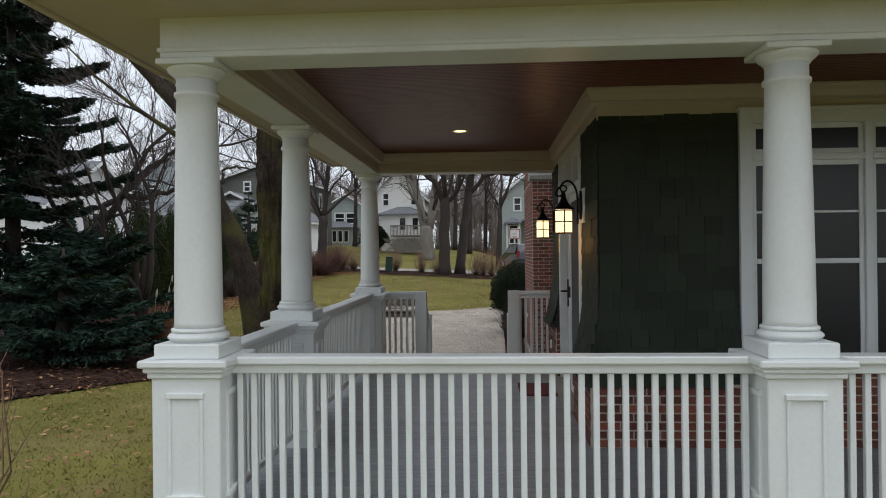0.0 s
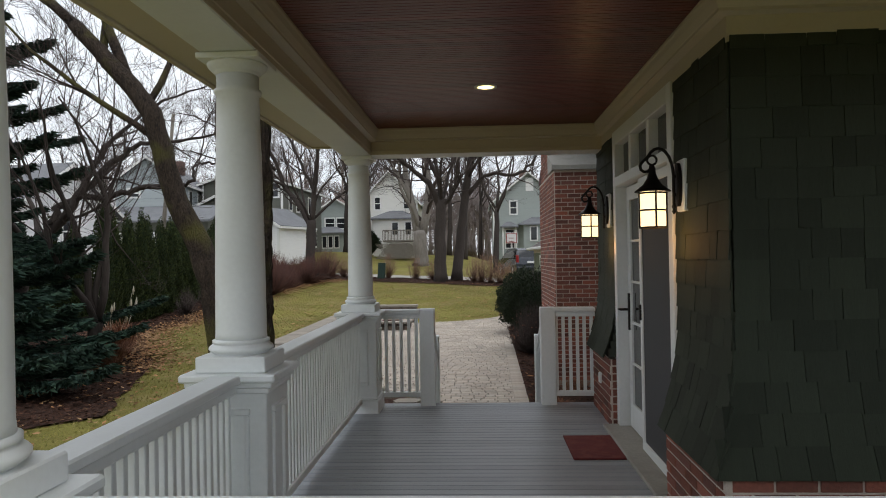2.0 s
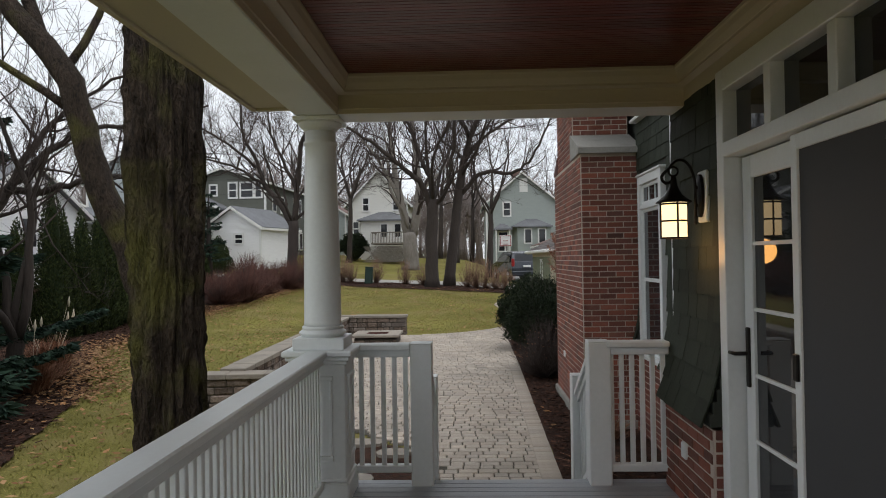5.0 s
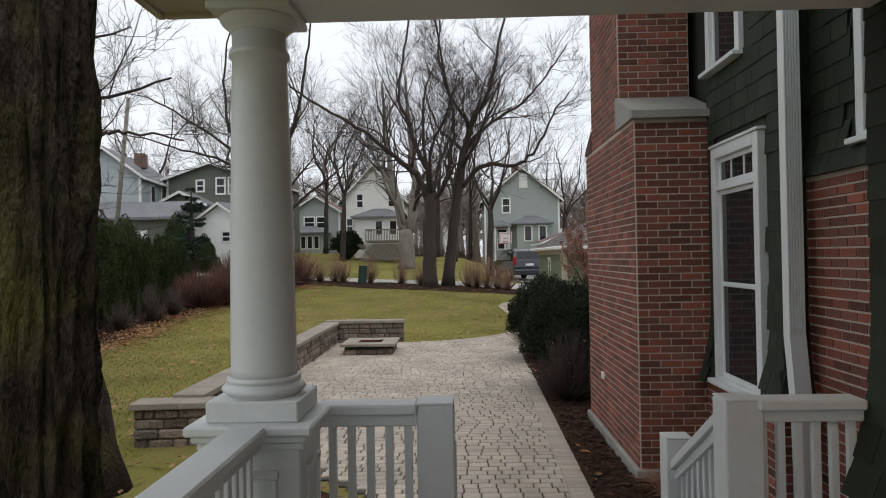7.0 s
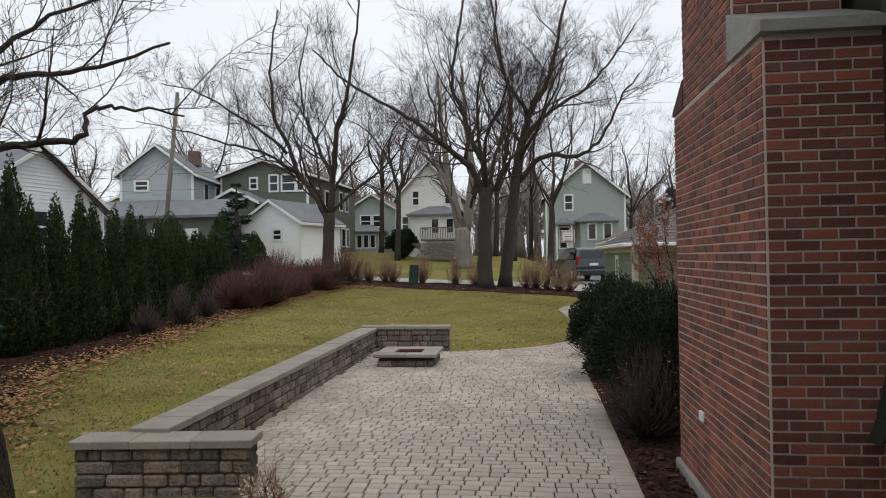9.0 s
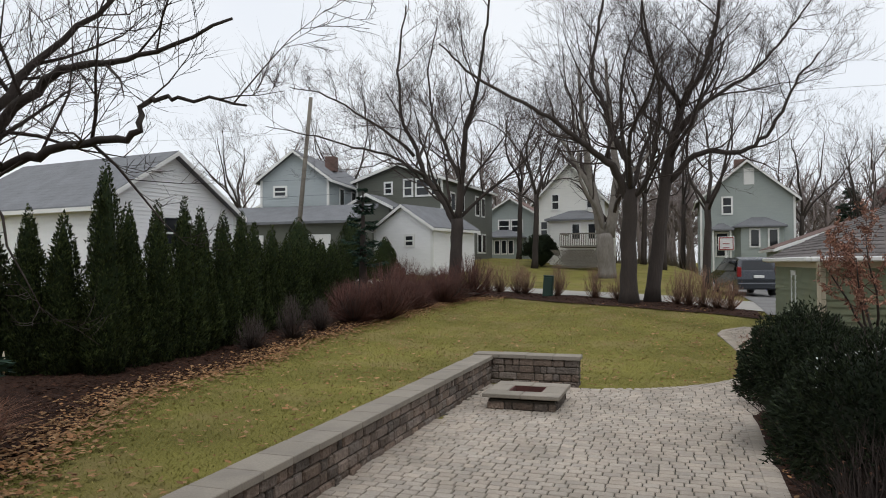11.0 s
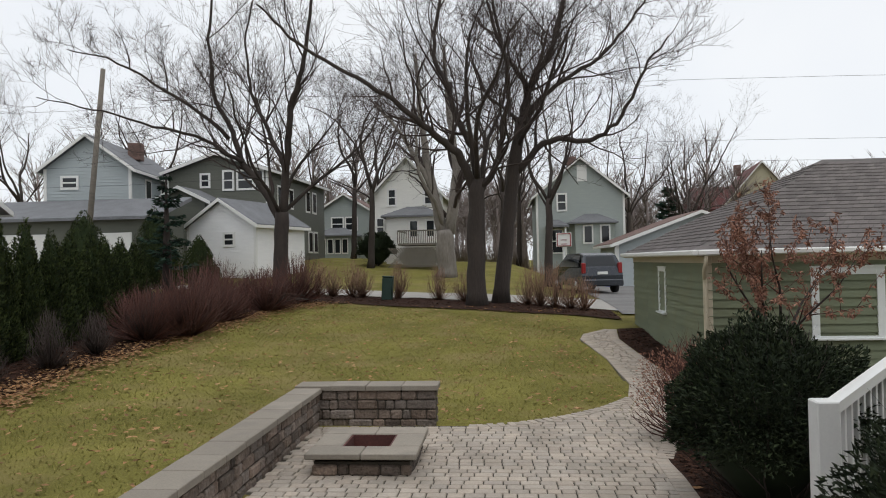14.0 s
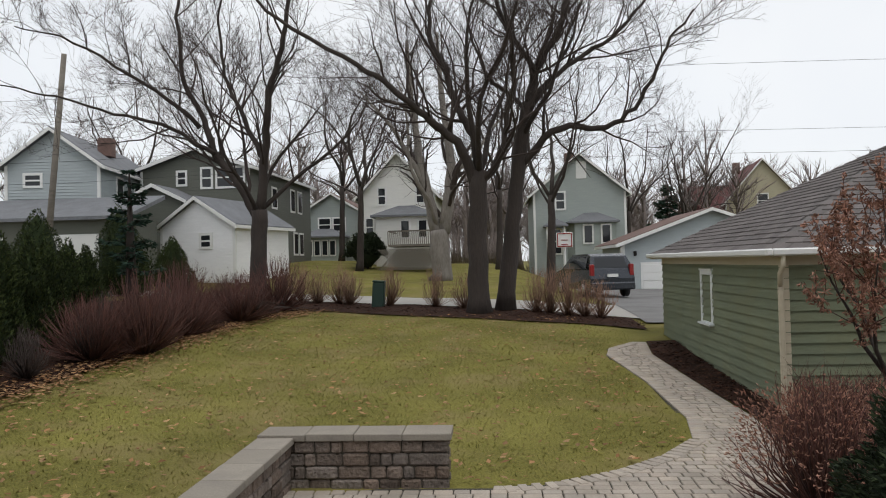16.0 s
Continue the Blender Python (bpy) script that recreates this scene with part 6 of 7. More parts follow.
def arborvitae(name, label, x, y, h, r, seed):
    g = random.Random(seed)
    t = thing(name, label, "evergreen", "evergreen hedge")
    z = ground_z(x, y)
    part("trunk", Build().tube([(x, y, z - 0.1), (x, y, z + h * 0.9)], [0.07, 0.02], 6), BARK_FAR, t)
    b = Build()
    lobes = [(g.uniform(0, 6.28), g.uniform(0.05, 0.85), g.uniform(0.12, 0.3)) for _ in range(26)]

    def shape(g):
        f = 1 - math.sqrt(g.random())
        a = g.uniform(0, 6.28)
        rr = r * (1 - f ** 1.6) ** 0.9 * (0.6 + 0.4 * min(1, f * 7 + 0.3))
        for la, lf, lr in lobes:
            da = abs((a - la + math.pi) % (2 * math.pi) - math.pi)
            if da < 0.5 and abs(f - lf) < 0.12:
                rr *= 1 + lr * (1 - da / 0.5)
        rr *= g.uniform(0.7, 1.06)
        return Vector((rr * math.cos(a), rr * math.sin(a), f * h)), Vector((math.cos(a) * 0.6, math.sin(a) * 0.6, 0.7))

    leaf_cloud(b, g, Vector((x, y, z)), 6500, 0.085, shape, 0.45)
    core = Build().lathe(x, y, [(0.05, z + 0.05), (r * 0.62, z + 0.25), (r * 0.64, z + h * 0.35), (r * 0.36, z + h * 0.75), (0.02, z + h * 0.93)], 10)
    part("inner_foliage", core, EVERGREEN, t)
    part("foliage", b, EVERGREEN, t)


ga = random.Random(9)
for i in range(18):
    hh = (3.0, 3.3, 3.2, 4.35, 3.5, 3.6, 3.7, 3.5, 3.4, 3.4, 3.1, 3.0, 2.7, 2.6, 2.5, 2.4, 2.3, 2.1)[i]
    x, y = (-11.4 - 0.03 * (i - 3), 22.2 + 0.82 * (i - 3)) if i > 2 else (-11.4 - 0.6 * (3 - i), 22.2 - 0.3 * (3 - i))
    arborvitae("arborvitae", "tall dark green arborvitae in a hedge row", x + ga.uniform(-0.1, 0.1), y, hh, 0.43, 200 + i)
for x, y, h, r in ((-17.3, 45.8, 2.6, 0.9), (-15.6, 46.3, 2.3, 0.8), (-14.8, 40.5, 3.2, 1.0), (-16.4, 38.5, 3.0, 1.1)):
    arborvitae("arborvitae", "rounded dark green evergreen by the white garage", x, y, h, r, int(300 - x * 10))


def conifer(name, label, x, y, h, r, seed, mat, boughs, dense, low=0.4, size=0.13):
    g = random.Random(seed)
    t = thing(name, label, "conifer")
    z = ground_z(x, y)
    wood, b = Build(), Build()
    wood.tube([(x, y, z - 0.1), (x, y, z + h * 0.5), (x, y, z + h)], [0.2, 0.12, 0.02], 8)
    for i in range(boughs):
        f = low / h + (1 - low / h) * min(0.98, max(0, (i + g.uniform(-4, 4)) / boughs))
        a = i * 2.4 + g.uniform(-0.4, 0.4)
        ln = r * (1 - f) ** 0.8 * g.uniform(0.5, 1.15) + 0.15
        p = Vector((x, y, z + f * h))
        d = Vector((math.cos(a), math.sin(a), 0))
        pts = [p + d * ln * s + Vector((0, 0, -0.22 * ln * s + 0.3 * ln * s * s)) for s in (0, 0.35, 0.7, 1.0)]
        wood.tube(pts, [0.035, 0.025, 0.015, 0.006], 4)
        side = Vector((-d.y, d.x, 0))
        for _ in range(int(dense * ln)):
            s = g.uniform(0.12, 1.0)
            wdt = (0.36 * (1.08 - s)) * ln * g.uniform(-1, 1)
            q = p + d * (ln * s) + side * wdt + Vector((0, 0, -0.22 * ln * s + 0.3 * ln * s * s - abs(wdt) * 0.15 + g.uniform(-0.06, 0.04)))
            e = (d * 0.7 + side * (1 if wdt > 0 else -1) * 0.6 + Vector((g.uniform(-0.4, 0.4), g.uniform(-0.4, 0.4), g.uniform(-0.5, 0.3)))).normalized()
            sd = e.orthogonal().normalized()
            sd.rotate(Matrix.Rotation(g.uniform(0, 6.28), 3, e))
            l, w = size * g.uniform(0.7, 1.4), size * 0.24
            k = len(b.v)
            b.v.extend([tuple(q - sd * w), tuple(q + sd * w), tuple(q + e * l)])
            b.f.append((k, k + 1, k + 2))
            b.smooth.append(False)
    part("trunk", wood, BARK_FAR, t)
    part("needles", b, mat, t)


conifer("spruce", "tall dark blue-green spruce with sweeping boughs", -10.6, 15.0, 10.5, 3.7, 61, SPRUCE, 140, 500, 0.5, 0.13)
conifer("low_conifer", "low spreading dark green conifer", -8.0, 12.7, 2.2, 2.2, 62, SPRUCE, 44, 420, 0.2, 0.14)
conifer("young_pine", "thin young pine by the lane", -13.2, 38.3, 4.2, 1.1, 63, SPRUCE, 40, 90, 1.0, 0.16)
conifer("far_pine", "dark pine behind the grey garage", 14.5, 84, 8.5, 3.2, 64, SPRUCE, 70, 70, 1.5, 0.35)
conifer("far_pine", "dark pine beyond the green garage roof", 34, 78, 9.0, 4.0, 65, SPRUCE, 70, 70, 3, 0.35)


def bush(name, label, x, y, rx, ry, zt, seed, mat, n, size, stems=90, stem_mat=TWIG, group="", bare=0.3):
    """A rounded shrub: bare inner stems and a shell of small leaves with an uneven outline."""
    g = random.Random(seed)
    t = thing(name, label, "shrub", group)
    z = ground_z(x, y)
    h = zt - z
    st = Build()
    for _ in range(stems):
        a, e = g.uniform(0, 6.28), g.uniform(0.2, 1.45)
        ex, ey, ez = rx * math.cos(a) * math.cos(e), ry * math.sin(a) * math.cos(e), h * math.sin(e)
        s = g.uniform(0.8, 1.03)
        mid = Vector((x + ex * 0.55 + g.uniform(-0.15, 0.15), y + ey * 0.55 + g.uniform(-0.15, 0.15), z + ez * 0.45))
        st.tube([(x + ex * 0.08, y + ey * 0.08, z), mid, (x + ex * s, y + ey * s, z + ez * s)], [0.012, 0.008, 0.003], 3)
        for _ in range(3):
            f = g.uniform(0.2, 1)
            q = mid.lerp(Vector((x + ex * s, y + ey * s, z + ez * s)), f)
            d = Vector((ex, ey, ez)).normalized() + Vector((g.uniform(-1, 1), g.uniform(-1, 1), g.uniform(-0.4, 0.8)))
            st.add([q - Vector((0.003, 0, 0)), q + Vector((0.003, 0, 0)), q + d * g.uniform(0.08, 0.22)], [(0, 1, 2)])
    part("branchwork", st, stem_mat, t)
    if n:
        b = Build()

        def shape(g):
            a, e = g.uniform(0, 6.28), math.asin(g.uniform(-0.15, 1))
            lump = 0.86 + 0.28 * noise.noise((math.cos(a) * 2.2 + seed, math.sin(a) * 2.2, e * 2.2)) + 0.1 * noise.noise((a * 5, e * 5, seed))
            s = lump * (1 - 0.35 * g.random() ** 2)
            o = Vector((math.cos(a) * math.cos(e), math.sin(a) * math.cos(e), math.sin(e)))
            return Vector((o.x * rx * s, o.y * ry * s, h * 0.42 + o.z * h * 0.58 * s)), o

        leaf_cloud(b, g, Vector((x, y, z)), n, size, shape, 0.7)
        part("foliage", b, mat, t)
        if mat is YEW:
            part("inner_foliage", Build().lathe(x, y, [(rx * 0.2, z + 0.1), (rx * 0.62, z + h * 0.3), (rx * 0.62, z + h * 0.55), (rx * 0.4, z + h * 0.78), (0.03, z + h * 0.88)], 12), mat, t)
    return t


bush("yew_bush", "large rounded dark green yew by the chimney", 0.95, 20.8, 0.95, 1.0, 1.25, 81, YEW, 17000, 0.055, 160)
bush("yew_bush", "dark green clipped yew beside the patio", 1.02, 17.6, 1.0, 0.9, 1.25, 82, YEW, 17000, 0.05, 160)
bush("bare_shrub", "tangled bare shrub at the foot of the yew", 0.78, 16.9, 0.55, 0.75, 0.5, 83, DRYLEAF, 150, 0.035, 420)
bush("brown_shrub", "twiggy shrub with small withered brown leaves", 0.95, 23.2, 0.8, 0.85, 0.75, 84, DRYLEAF, 2000, 0.04, 260, REDTWIG)
bush("brown_shrub", "twiggy shrub with small withered brown leaves", 1.75, 24.5, 0.8, 0.7, 0.5, 85, DRYLEAF, 1600, 0.04, 240, REDTWIG)
bush("brown_shrub", "twiggy shrub with small withered brown leaves", 2.6, 25.3, 0.8, 0.6, 0.35, 86, DRYLEAF, 900, 0.04, 240, REDTWIG)
bush("clipped_hedge", "dark green clipped hedge beside the deck", -9.4, 58.6, 1.3, 0.9, 3.7, 87, YEW, 5000, 0.16, 20)
gs = random.Random(19)
for i in range(11):
    f = i / 10
    bush("red_shrub", "leafless dark red dogwood thicket", -10.0 + 0.9 * math.sin(i * 2.1) + 0.8 * f + gs.uniform(-0.3, 0.3), 30.5 + 6.6 * f, gs.uniform(0.9, 1.5), 1.1, ground_z(-10, 30.5 + 6.6 * f) + gs.uniform(0.9, 1.8), 400 + i, YEW, 0, 0.05, 300, REDTWIG, "red shrubs")
for i in range(13):
    x = (-8.7, -8.2, -7.6, -6.9, -5.2, -3.7, -2.75, -0.6, -0.2, 0.25, 0.7, 1.1, -6.5)[i]
    y = lookup(LANE_NEAR, x) - gs.uniform(0.25, 0.7)
    bush("lane_shrub", "bare tan shrub along the lane", x, y, 0.6, 0.6, ground_z(x, y) + gs.uniform(1.1, 1.6), 430 + i, DRYLEAF, 120, 0.04, 80, TANTWIG, "shrubs along the lane")
for i in range(9):
    y = 21.0 + i * 1.5
    bush("bare_shrub", "low bare shrub under the hedge", -10.2 + gs.uniform(-0.4, 0.4), y + 5, 0.5, 0.5, ground_z(-10.5, y + 8) + gs.uniform(0.5, 1.2), 460 + i, DRYLEAF, 0, 0.05, 110, TWIG, "bare shrubs")


def grass_clump(name, label, x, y, r, h, seed, n, mat, plumes=0):
    g = random.Random(seed)
    t = thing(name, label, "ornamental grass", "dry grass clumps")
    z = ground_z(x, y)
    b, pl = Build(), Build()
    for i in range(n):
        a, ln, lean = g.uniform(0, 6.28), h * g.uniform(0.5, 1.1), g.uniform(0.1, 0.9)
        bx, by = x + g.uniform(-0.25, 0.25) * r, y + g.uniform(-0.25, 0.25) * r
        d = Vector((math.cos(a), math.sin(a), 0))
        s = Vector((-d.y, d.x, 0)) * 0.006
        p0, p1, p2 = Vector((bx, by, z)), Vector((bx, by, z + ln * 0.6)) + d * r * lean * 0.5, Vector((bx, by, z + ln * (1 - 0.35 * lean))) + d * r * lean * 1.3
        k = len(b.v)
        b.v.extend([tuple(p0 - s), tuple(p0 + s), tuple(p1 - s), tuple(p1 + s), tuple(p2)])
        b.f.extend([(k, k + 1, k + 3, k + 2), (k + 2, k + 3, k + 4)])
        b.smooth.extend([False, False])
    part("blades", b, mat, t)
    for i in range(plumes):
        a, ln = g.uniform(0, 6.28), h * g.uniform(1.3, 1.8)
        q = Vector((x + 0.5 * r * math.cos(a), y + 0.5 * r * math.sin(a), z + ln))
        pl.tube([(x, y, z), q], [0.004, 0.003], 3)
        pl.tube([q - Vector((0, 0, 0.14)), q - Vector((0, 0, 0.06)), q + Vector((0.01, 0, 0.05))], [0.008, 0.026, 0.004], 5)
    if plumes:
        part("plumes", pl, CREAM, t, "pale feathery seed heads")


grass_clump("dry_grass", "russet dry ornamental grass with pale plumes", -8.2, 16.9, 0.8, 0.85, 91, 900, DRYGRASS, 9)
grass_clump("dry_grass", "russet dry ornamental grass clump", -7.7, 15.6, 0.7, 0.75, 92, 700, DRYGRASS, 4)
grass_clump("dry_grass", "dry strap-leaved clump at the chimney foot", 1.05, 12.6, 0.4, 0.3, 93, 300, DRYGRASS)
grass_clump("dry_grass", "dry strap-leaved clump beside the steps", 0.65, 11.2, 0.35, 0.28, 94, 240, DRYGRASS)
grass_clump("dry_grass", "tan dry grass at the edge of the side yard", -4.4, 5.2, 0.5, 0.7, 95, 300, DRYGRASS)
bush("bare_shrub", "bare arching shrub beside the porch", -3.5, 4.2, 0.7, 0.6, 1.2, 96, DRYLEAF, 0, 0.05, 60, TANTWIG)
bush("pale_weeds", "pale flowering weeds at the end of the seat wall", -2.75, 14.2, 0.25, 0.2, -0.2, 97, CREAM, 260, 0.03, 40, TANTWIG)

# maple with withered leaves
jm = bare_tree("small_maple", "small maple holding withered red-brown leaves", 2.75, 25.5, [(0, 0, 0, 0.06), (-0.05, 0, 0.5, 0.05), (0.0, 0, 0.9, 0.045)],
               [(1, 180, 50, 1.8, 0.03), (0.95, 250, 55, 1.8, 0.03), (1, 100, 60, 1.8, 0.03), (0.9, 0, 45, 1.9, 0.03), (1, 200, 75, 2.0, 0.03), (0.9, 320, 50, 1.8, 0.028)], 98, (6, 5, 4), 3, bark=BARK_FAR, twigm=REDTWIG, group="")
crown_pts = [v.co.copy() for c in jm.children if c.name.startswith('crown') for v in c.data.vertices]
b = Build()
gj = random.Random(99)
for _ in range(3600):
    q = gj.choice(crown_pts)
    leaf_cloud(b, gj, q, 1, 0.075, lambda g: (Vector((g.uniform(-0.03, 0.03), g.uniform(-0.03, 0.03), g.uniform(-0.05, 0.01))), Vector((0, 0, -0.6))), 0.8)
part("leaves", b, DRYLEAF, jm, "curled withered brown leaves")

# fallen leaves and grass
gl = random.Random(31)
b = Build()
for _ in range(13000):
    f = gl.random()
    e = edge[min(len(edge) - 1, int((0.3 + 0.7 * f) * len(edge)))]
    x, y = e[0] + gl.gauss(0.0, 0.38), e[1] + gl.uniform(-0.6, 0.6)
    if gl.random() < 0.42:
        x, y = gl.uniform(-9, 0.5), gl.uniform(4, 37)
        if in_patio(x, y) or (-4.7 < x < -2.2 and 14 < y < 24.5) or (x > -1.9 and y < 13):
            continue
    z = ground_z(x, y) + 0.05
    s, a = gl.uniform(0.03, 0.065), gl.uniform(0, 6.28)
    c, q = math.cos(a) * s, math.sin(a) * s
    k = len(b.v)
    b.v.extend([(x - c, y - q, z), (x + q * 0.6, y - c * 0.6, z + gl.uniform(0, 0.02)), (x + c, y + q, z + gl.uniform(0, 0.03)), (x - q * 0.6, y + c * 0.6, z + gl.uniform(0, 0.02))])
    b.f.append((k, k + 1, k + 2, k + 3))
    b.smooth.append(False)
chips = Build()
for i in range(26000):
    if i % 3:
        e = edge[gl.randrange(len(edge))]
        x, y = e[0] - abs(gl.gauss(0, 1.6)) - 0.05, e[1] + gl.uniform(-0.6, 0.6)
    elif i % 2:
        y = gl.uniform(9.8, 22.6)
        x = gl.uniform(lookup(RIGHT, y) + 0.02, 1.3)
    elif i % 4:
        y = gl.uniform(22.8, 32.6)
        x = gl.uniform(lookup(RIGHT, y) + 0.02, 2.2)
    else:
        x = gl.uniform(-8, 2)
        y = gl.uniform(lookup(LAWN_END, x) + 0.1, lookup(LANE_NEAR, x) - 0.1)
    z = ground_z(x, y) + 0.045 + 0.02 * noise.noise((x * 0.6, y * 0.6, 0))
    w, l, a = gl.uniform(0.006, 0.014), gl.uniform(0.02, 0.05), gl.uniform(0, 6.28)
    c, q = math.cos(a), math.sin(a)
    k = len(chips.v)
    chips.v.extend([(x - c * l - q * w, y - q * l + c * w, z + gl.uniform(0, 0.02)), (x - c * l + q * w, y - q * l - c * w, z), (x + c * l + q * w, y + q * l - c * w, z + gl.uniform(0, 0.02)), (x + c * l - q * w, y + q * l + c * w, z + gl.uniform(0, 0.02))])
    chips.f.append((k, k + 1, k + 2, k + 3))
    chips.smooth.append(False)
solid("mulch_chips", chips, CHIPS, "loose dark brown bark chips on the garden beds", "mulch", kind="stuff")
solid("fallen_leaves", b, LITTER, "scattered tan fallen leaves along the lawn edge", "leaf litter", kind="stuff")
EDGE = tuple((q[1], q[0]) for q in sorted(edge, key=lambda q: q[1]))
b = Build()
for _ in range(110000):
    y = 5 + 33 * gl.random() ** 1.15
    x = gl.uniform(-11.5, 1.4)
    ex = lookup(EDGE, y)
    if x < ex or in_patio(x, y, -0.05) or (-4.7 < x < -2.25 and 14.4 < y < 24.5) or (x > -4.35 and 11 < y < 24.4) or (x > -1.8 and y < 11.1) or (x > -3.4 and 9.4 < y < 13.4) or (x > 0.6 and y < 27) or (x > lookup(LEFT, y) and y > 24) or y > 37.2 - 0.36 * max(0, x + 4):
        continue
    z = ground_z(x, y) + 0.02 * noise.noise((x * 0.6, y * 0.6, 0))
    a, hh = gl.uniform(0, 6.28), gl.uniform(0.02, 0.042)
    c, q = math.cos(a) * 0.007, math.sin(a) * 0.007
    lx, ly = gl.uniform(-0.04, 0.04), gl.uniform(-0.04, 0.04)
    k = len(b.v)
    b.v.extend([(x - c, y - q, z), (x + c, y + q, z), (x + lx, y + ly, z + hh)])
    b.f.append((k, k + 1, k + 2))
    b.smooth.append(False)
solid("grass", b, GRASS, "short yellow-green winter grass blades", "grass", kind="stuff")

# ---- small things outside ----
bn = thing("utility_box", "dark green leaning utility pedestal in the back bed", "utility box")
zb = ground_z(-5.5, 39.0)
mb = Matrix.Translation((-5.5, 39.0, zb)) @ Matrix.Rotation(radians(4), 4, "Y")
part("body", Build().box(-0.19, -0.15, -0.05, 0.19, 0.15, 0.8, 0.03, mb), BINGREEN, bn)
part("lid", Build().box(-0.2, -0.16, 0.8, 0.2, 0.16, 0.86, 0.02, mb), BINGREEN, bn)

pole = thing("utility_pole", "weathered wooden utility pole leaning slightly", "utility pole")
part("pole", Build().tube([(-19.6, 43.5, 0.4), (-18.55, 43.5, 10.4)], [0.14, 0.1], 10), WEATHERED, pole)
wires = thing("overhead_wires", "thin black overhead wires crossing above the lane", "wires", kind="structure")
for z0, y0 in ((8.9, 43.5), (6.4, 43.4), (5.6, 43.7)):
    part("wire", Build().tube([(-60 + 6 * i, y0, z0 - 0.3 + 0.3 * math.cos((i % 7 - 3) * 0.5)) for i in range(21)], [0.007] * 21, 4), WIRE, wires)

car = thing("parked_car", "dark grey minivan parked on the driveway", "car")
mc = Matrix.Translation((2.3, 47.0, ground_z(2.3, 46) + 0.05)) @ Matrix.Rotation(radians(12), 4, "Z")
prof = [(-2.3, 0.3), (-2.32, 0.75), (-2.2, 1.1), (-1.95, 1.62), (-1.5, 1.72), (0.3, 1.7), (1.3, 1.1), (2.2, 0.95), (2.35, 0.7), (2.35, 0.3)]
bd = Build()
n = len(prof)
vv = [mc @ Vector((sx * (0.9 if z < 1.12 else 0.72), y, z)) for sx in (-1, 1) for y, z in prof]
bd.add(vv, [tuple(range(n)), tuple(range(n, 2 * n))[::-1]] + [(i, n + i, n + (i + 1) % n, (i + 1) % n) for i in range(n)])
body = part("body", bd, CARPAINT, car)
part("rear_window", Build().add([mc @ Vector(p) for p in ((-0.68, -2.185, 1.16), (0.68, -2.185, 1.16), (0.6, -1.99, 1.57), (-0.6, -1.99, 1.57))], [(0, 1, 2, 3)]), DARKGLASS, car)
for s in (-1, 1):
    part("side_window", Build().add([mc @ Vector(p) for p in ((s * 0.905, -1.8, 1.12), (s * 0.905, 1.0, 1.12), (s * 0.735, 0.35, 1.6), (s * 0.735, -1.6, 1.6))], [(0, 1, 2, 3)]), DARKGLASS, car)
    part("tail_light", Build().box(s * 0.72, -2.3, 0.85, s * 0.89, -2.15, 1.3, 0.02, mc), REDLAMP, car)
    for y in (-1.5, 1.5):
        w = part("wheel", Build().tube([mc @ Vector((s * 0.72, y, 0.32)), mc @ Vector((s * 0.92, y, 0.32))], [0.33, 0.33], 18), RUBBER, car)
        part("rim", Build().tube([mc @ Vector((s * 0.9, y, 0.32)), mc @ Vector((s * 0.93, y, 0.32))], [0.21, 0.21], 14), CHROME, w)
part("bumper", Build().box(-0.9, -2.42, 0.3, 0.9, -2.25, 0.6, 0.05, mc), CARPAINT, car)
part("plate", Build().box(-0.22, -2.36, 0.8, 0.22, -2.31, 0.92, 0.005, mc), TRIM, car, "white number plate with its marks left blank")

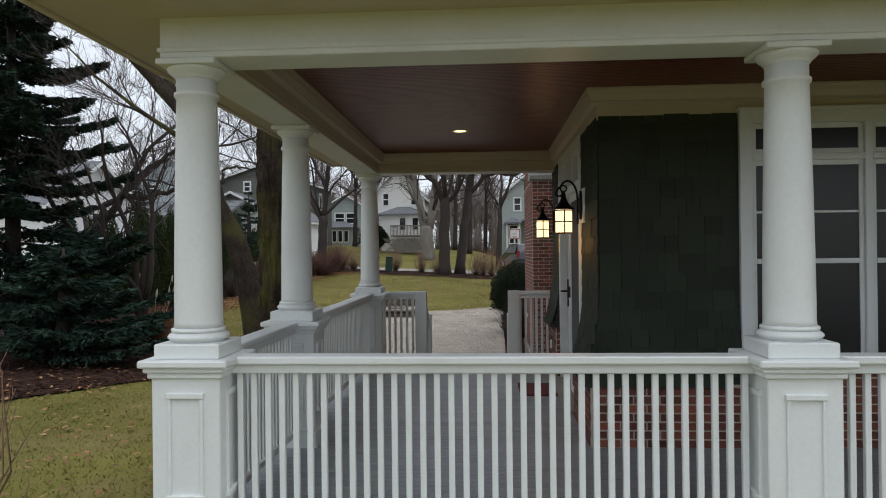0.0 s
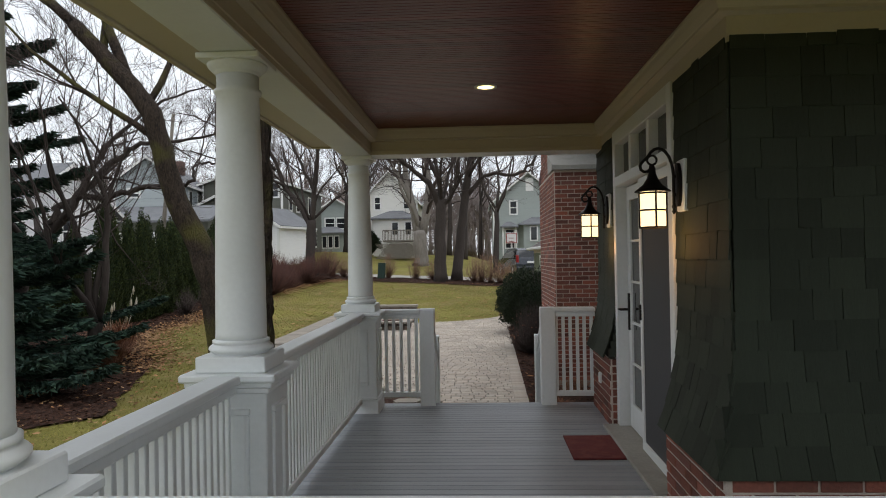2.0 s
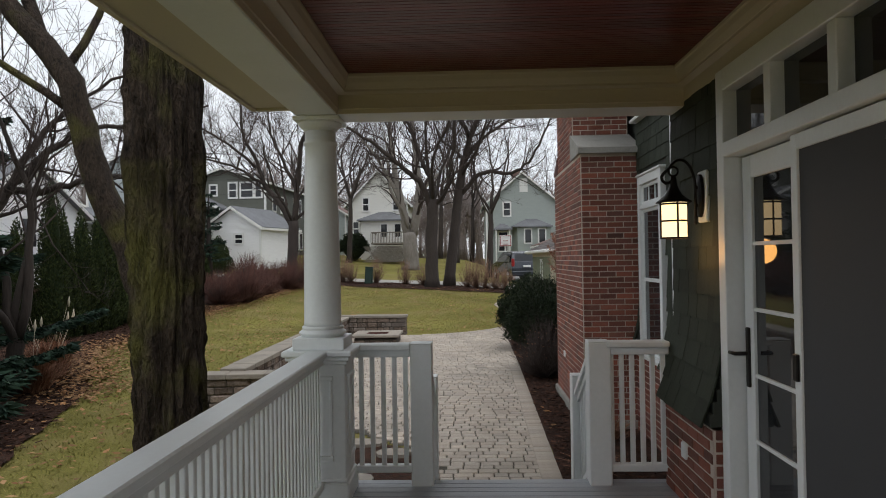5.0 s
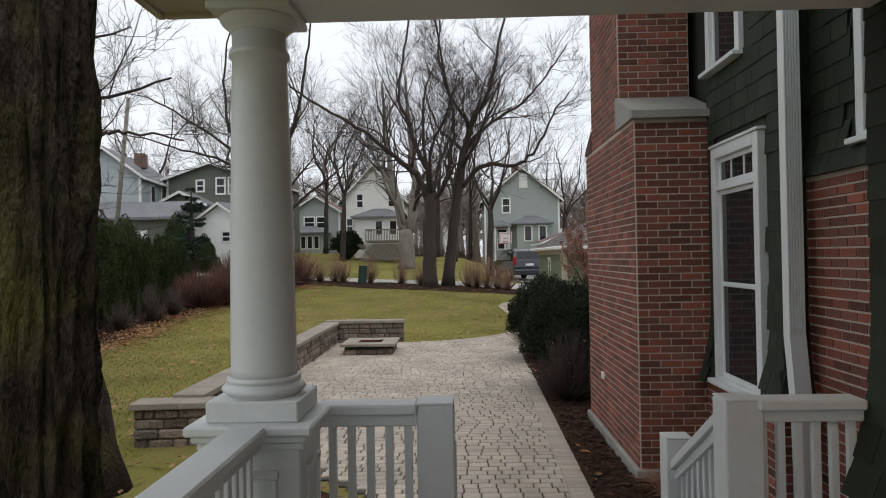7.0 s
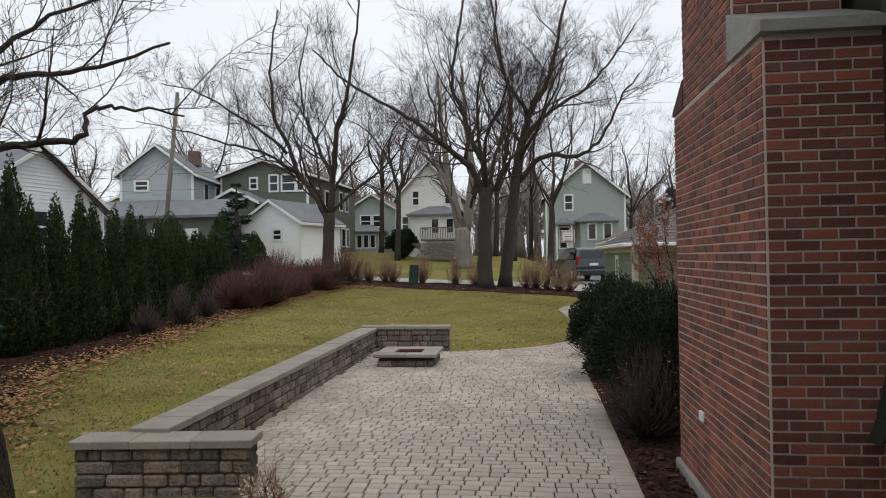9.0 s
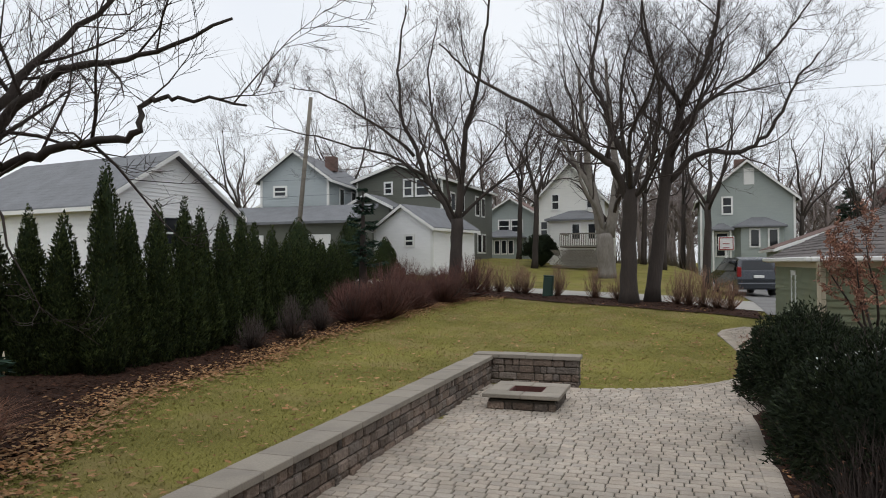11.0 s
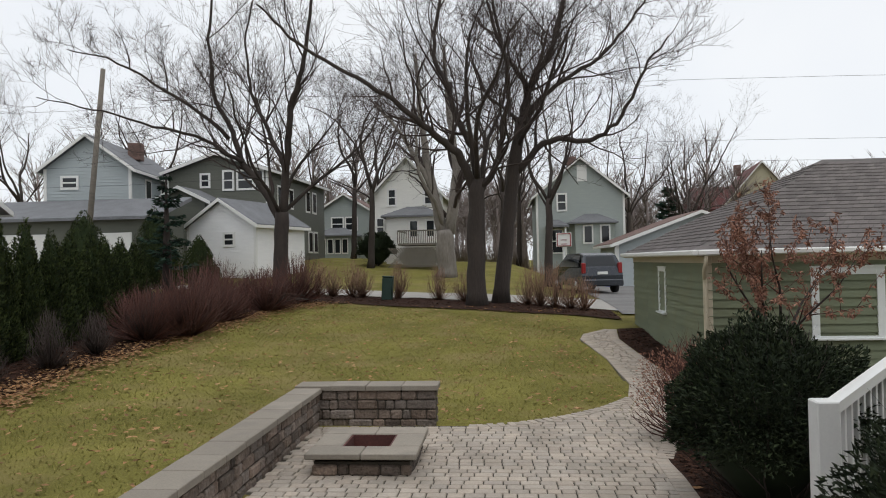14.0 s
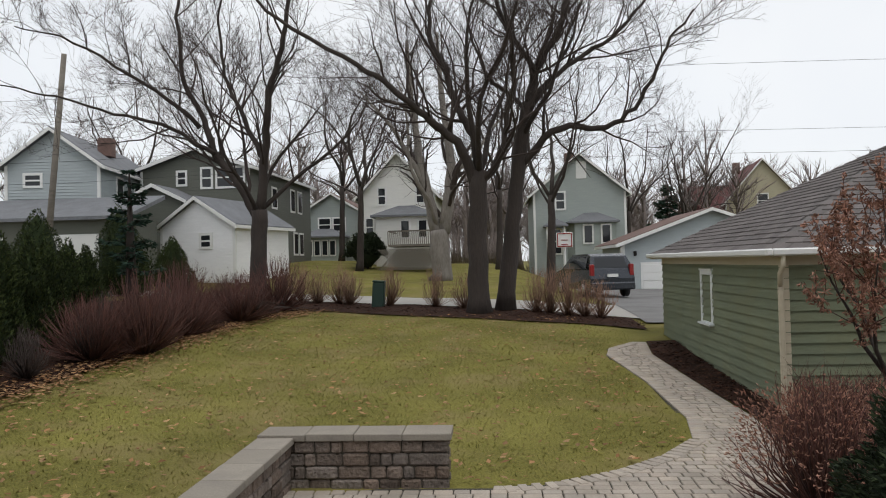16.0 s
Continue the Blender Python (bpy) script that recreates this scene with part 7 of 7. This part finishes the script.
hoop = thing("basketball_hoop", "basketball hoop with a white backboard on a pole", "basketball hoop")
part("pole", Build().tube([(2.27, 58, 0.1), (2.27, 58, 3.0)], [0.07, 0.07], 8), TRIM, hoop)
part("backboard", Build().box(1.8, 57.75, 2.45, 2.74, 57.8, 3.3, 0.02), TRIM, hoop)
part("target_square", Build().box(1.85, 57.72, 2.48, 2.69, 57.748, 2.53).box(1.85, 57.72, 3.22, 2.69, 57.748, 3.27).box(1.85, 57.72, 2.53, 1.9, 57.748, 3.22).box(2.64, 57.72, 2.53, 2.69, 57.748, 3.22).box(2.08, 57.72, 2.6, 2.46, 57.748, 2.64).box(2.08, 57.72, 2.85, 2.46, 57.748, 2.89), REDLAMP, hoop)
part("rim", Build().tube([(2.27 + 0.2 * math.cos(a), 57.5 + 0.2 * math.sin(a), 2.5) for a in [0.45 * k for k in range(15)]], [0.012] * 15, 5), REDLAMP, hoop)
rb = thing("recycling_bin", "blue plastic recycling bin by the grey garage", "bin")
part("tub", Build().box(4.0, 53.0, ground_z(4, 53), 4.6, 53.4, ground_z(4, 53) + 0.45, 0.04), BLUEBIN, rb)
wp = thing("brush_pile", "pile of cut branches at the edge of the lawn", "brush pile")
gp = random.Random(41)
b = Build()
for _ in range(60):
    a = gp.uniform(-0.5, 0.5)
    p = Vector((-8.9 + gp.uniform(-0.6, 0.6), 36.6 + gp.uniform(-0.5, 0.5), ground_z(-8.9, 36.6) + gp.uniform(0, 0.35)))
    d = Vector((math.cos(a), math.sin(a), gp.uniform(-0.15, 0.15))) * gp.uniform(0.3, 0.8)
    b.tube([p - d, p + d], [0.03, 0.015], 5)
part("brushwood", b, BARK_FAR, wp)
gst = random.Random(43)
for i in range(5):
    t = thing("stepping_stone", "flat irregular stepping stone in the mulch by the steps", "stepping stone", "stepping stones")
    x, y = -1.35 - 0.35 * (i % 3) + gst.uniform(-0.05, 0.05), 10.6 + 0.45 * i
    pts = [(x + (0.2 + gst.uniform(-0.05, 0.05)) * math.cos(a), y + (0.16 + gst.uniform(-0.04, 0.04)) * math.sin(a)) for a in [0.785 * k for k in range(8)]]
    part("stone", Build().prism(pts, "z", -0.58, -0.485), CAPSTONE, t)
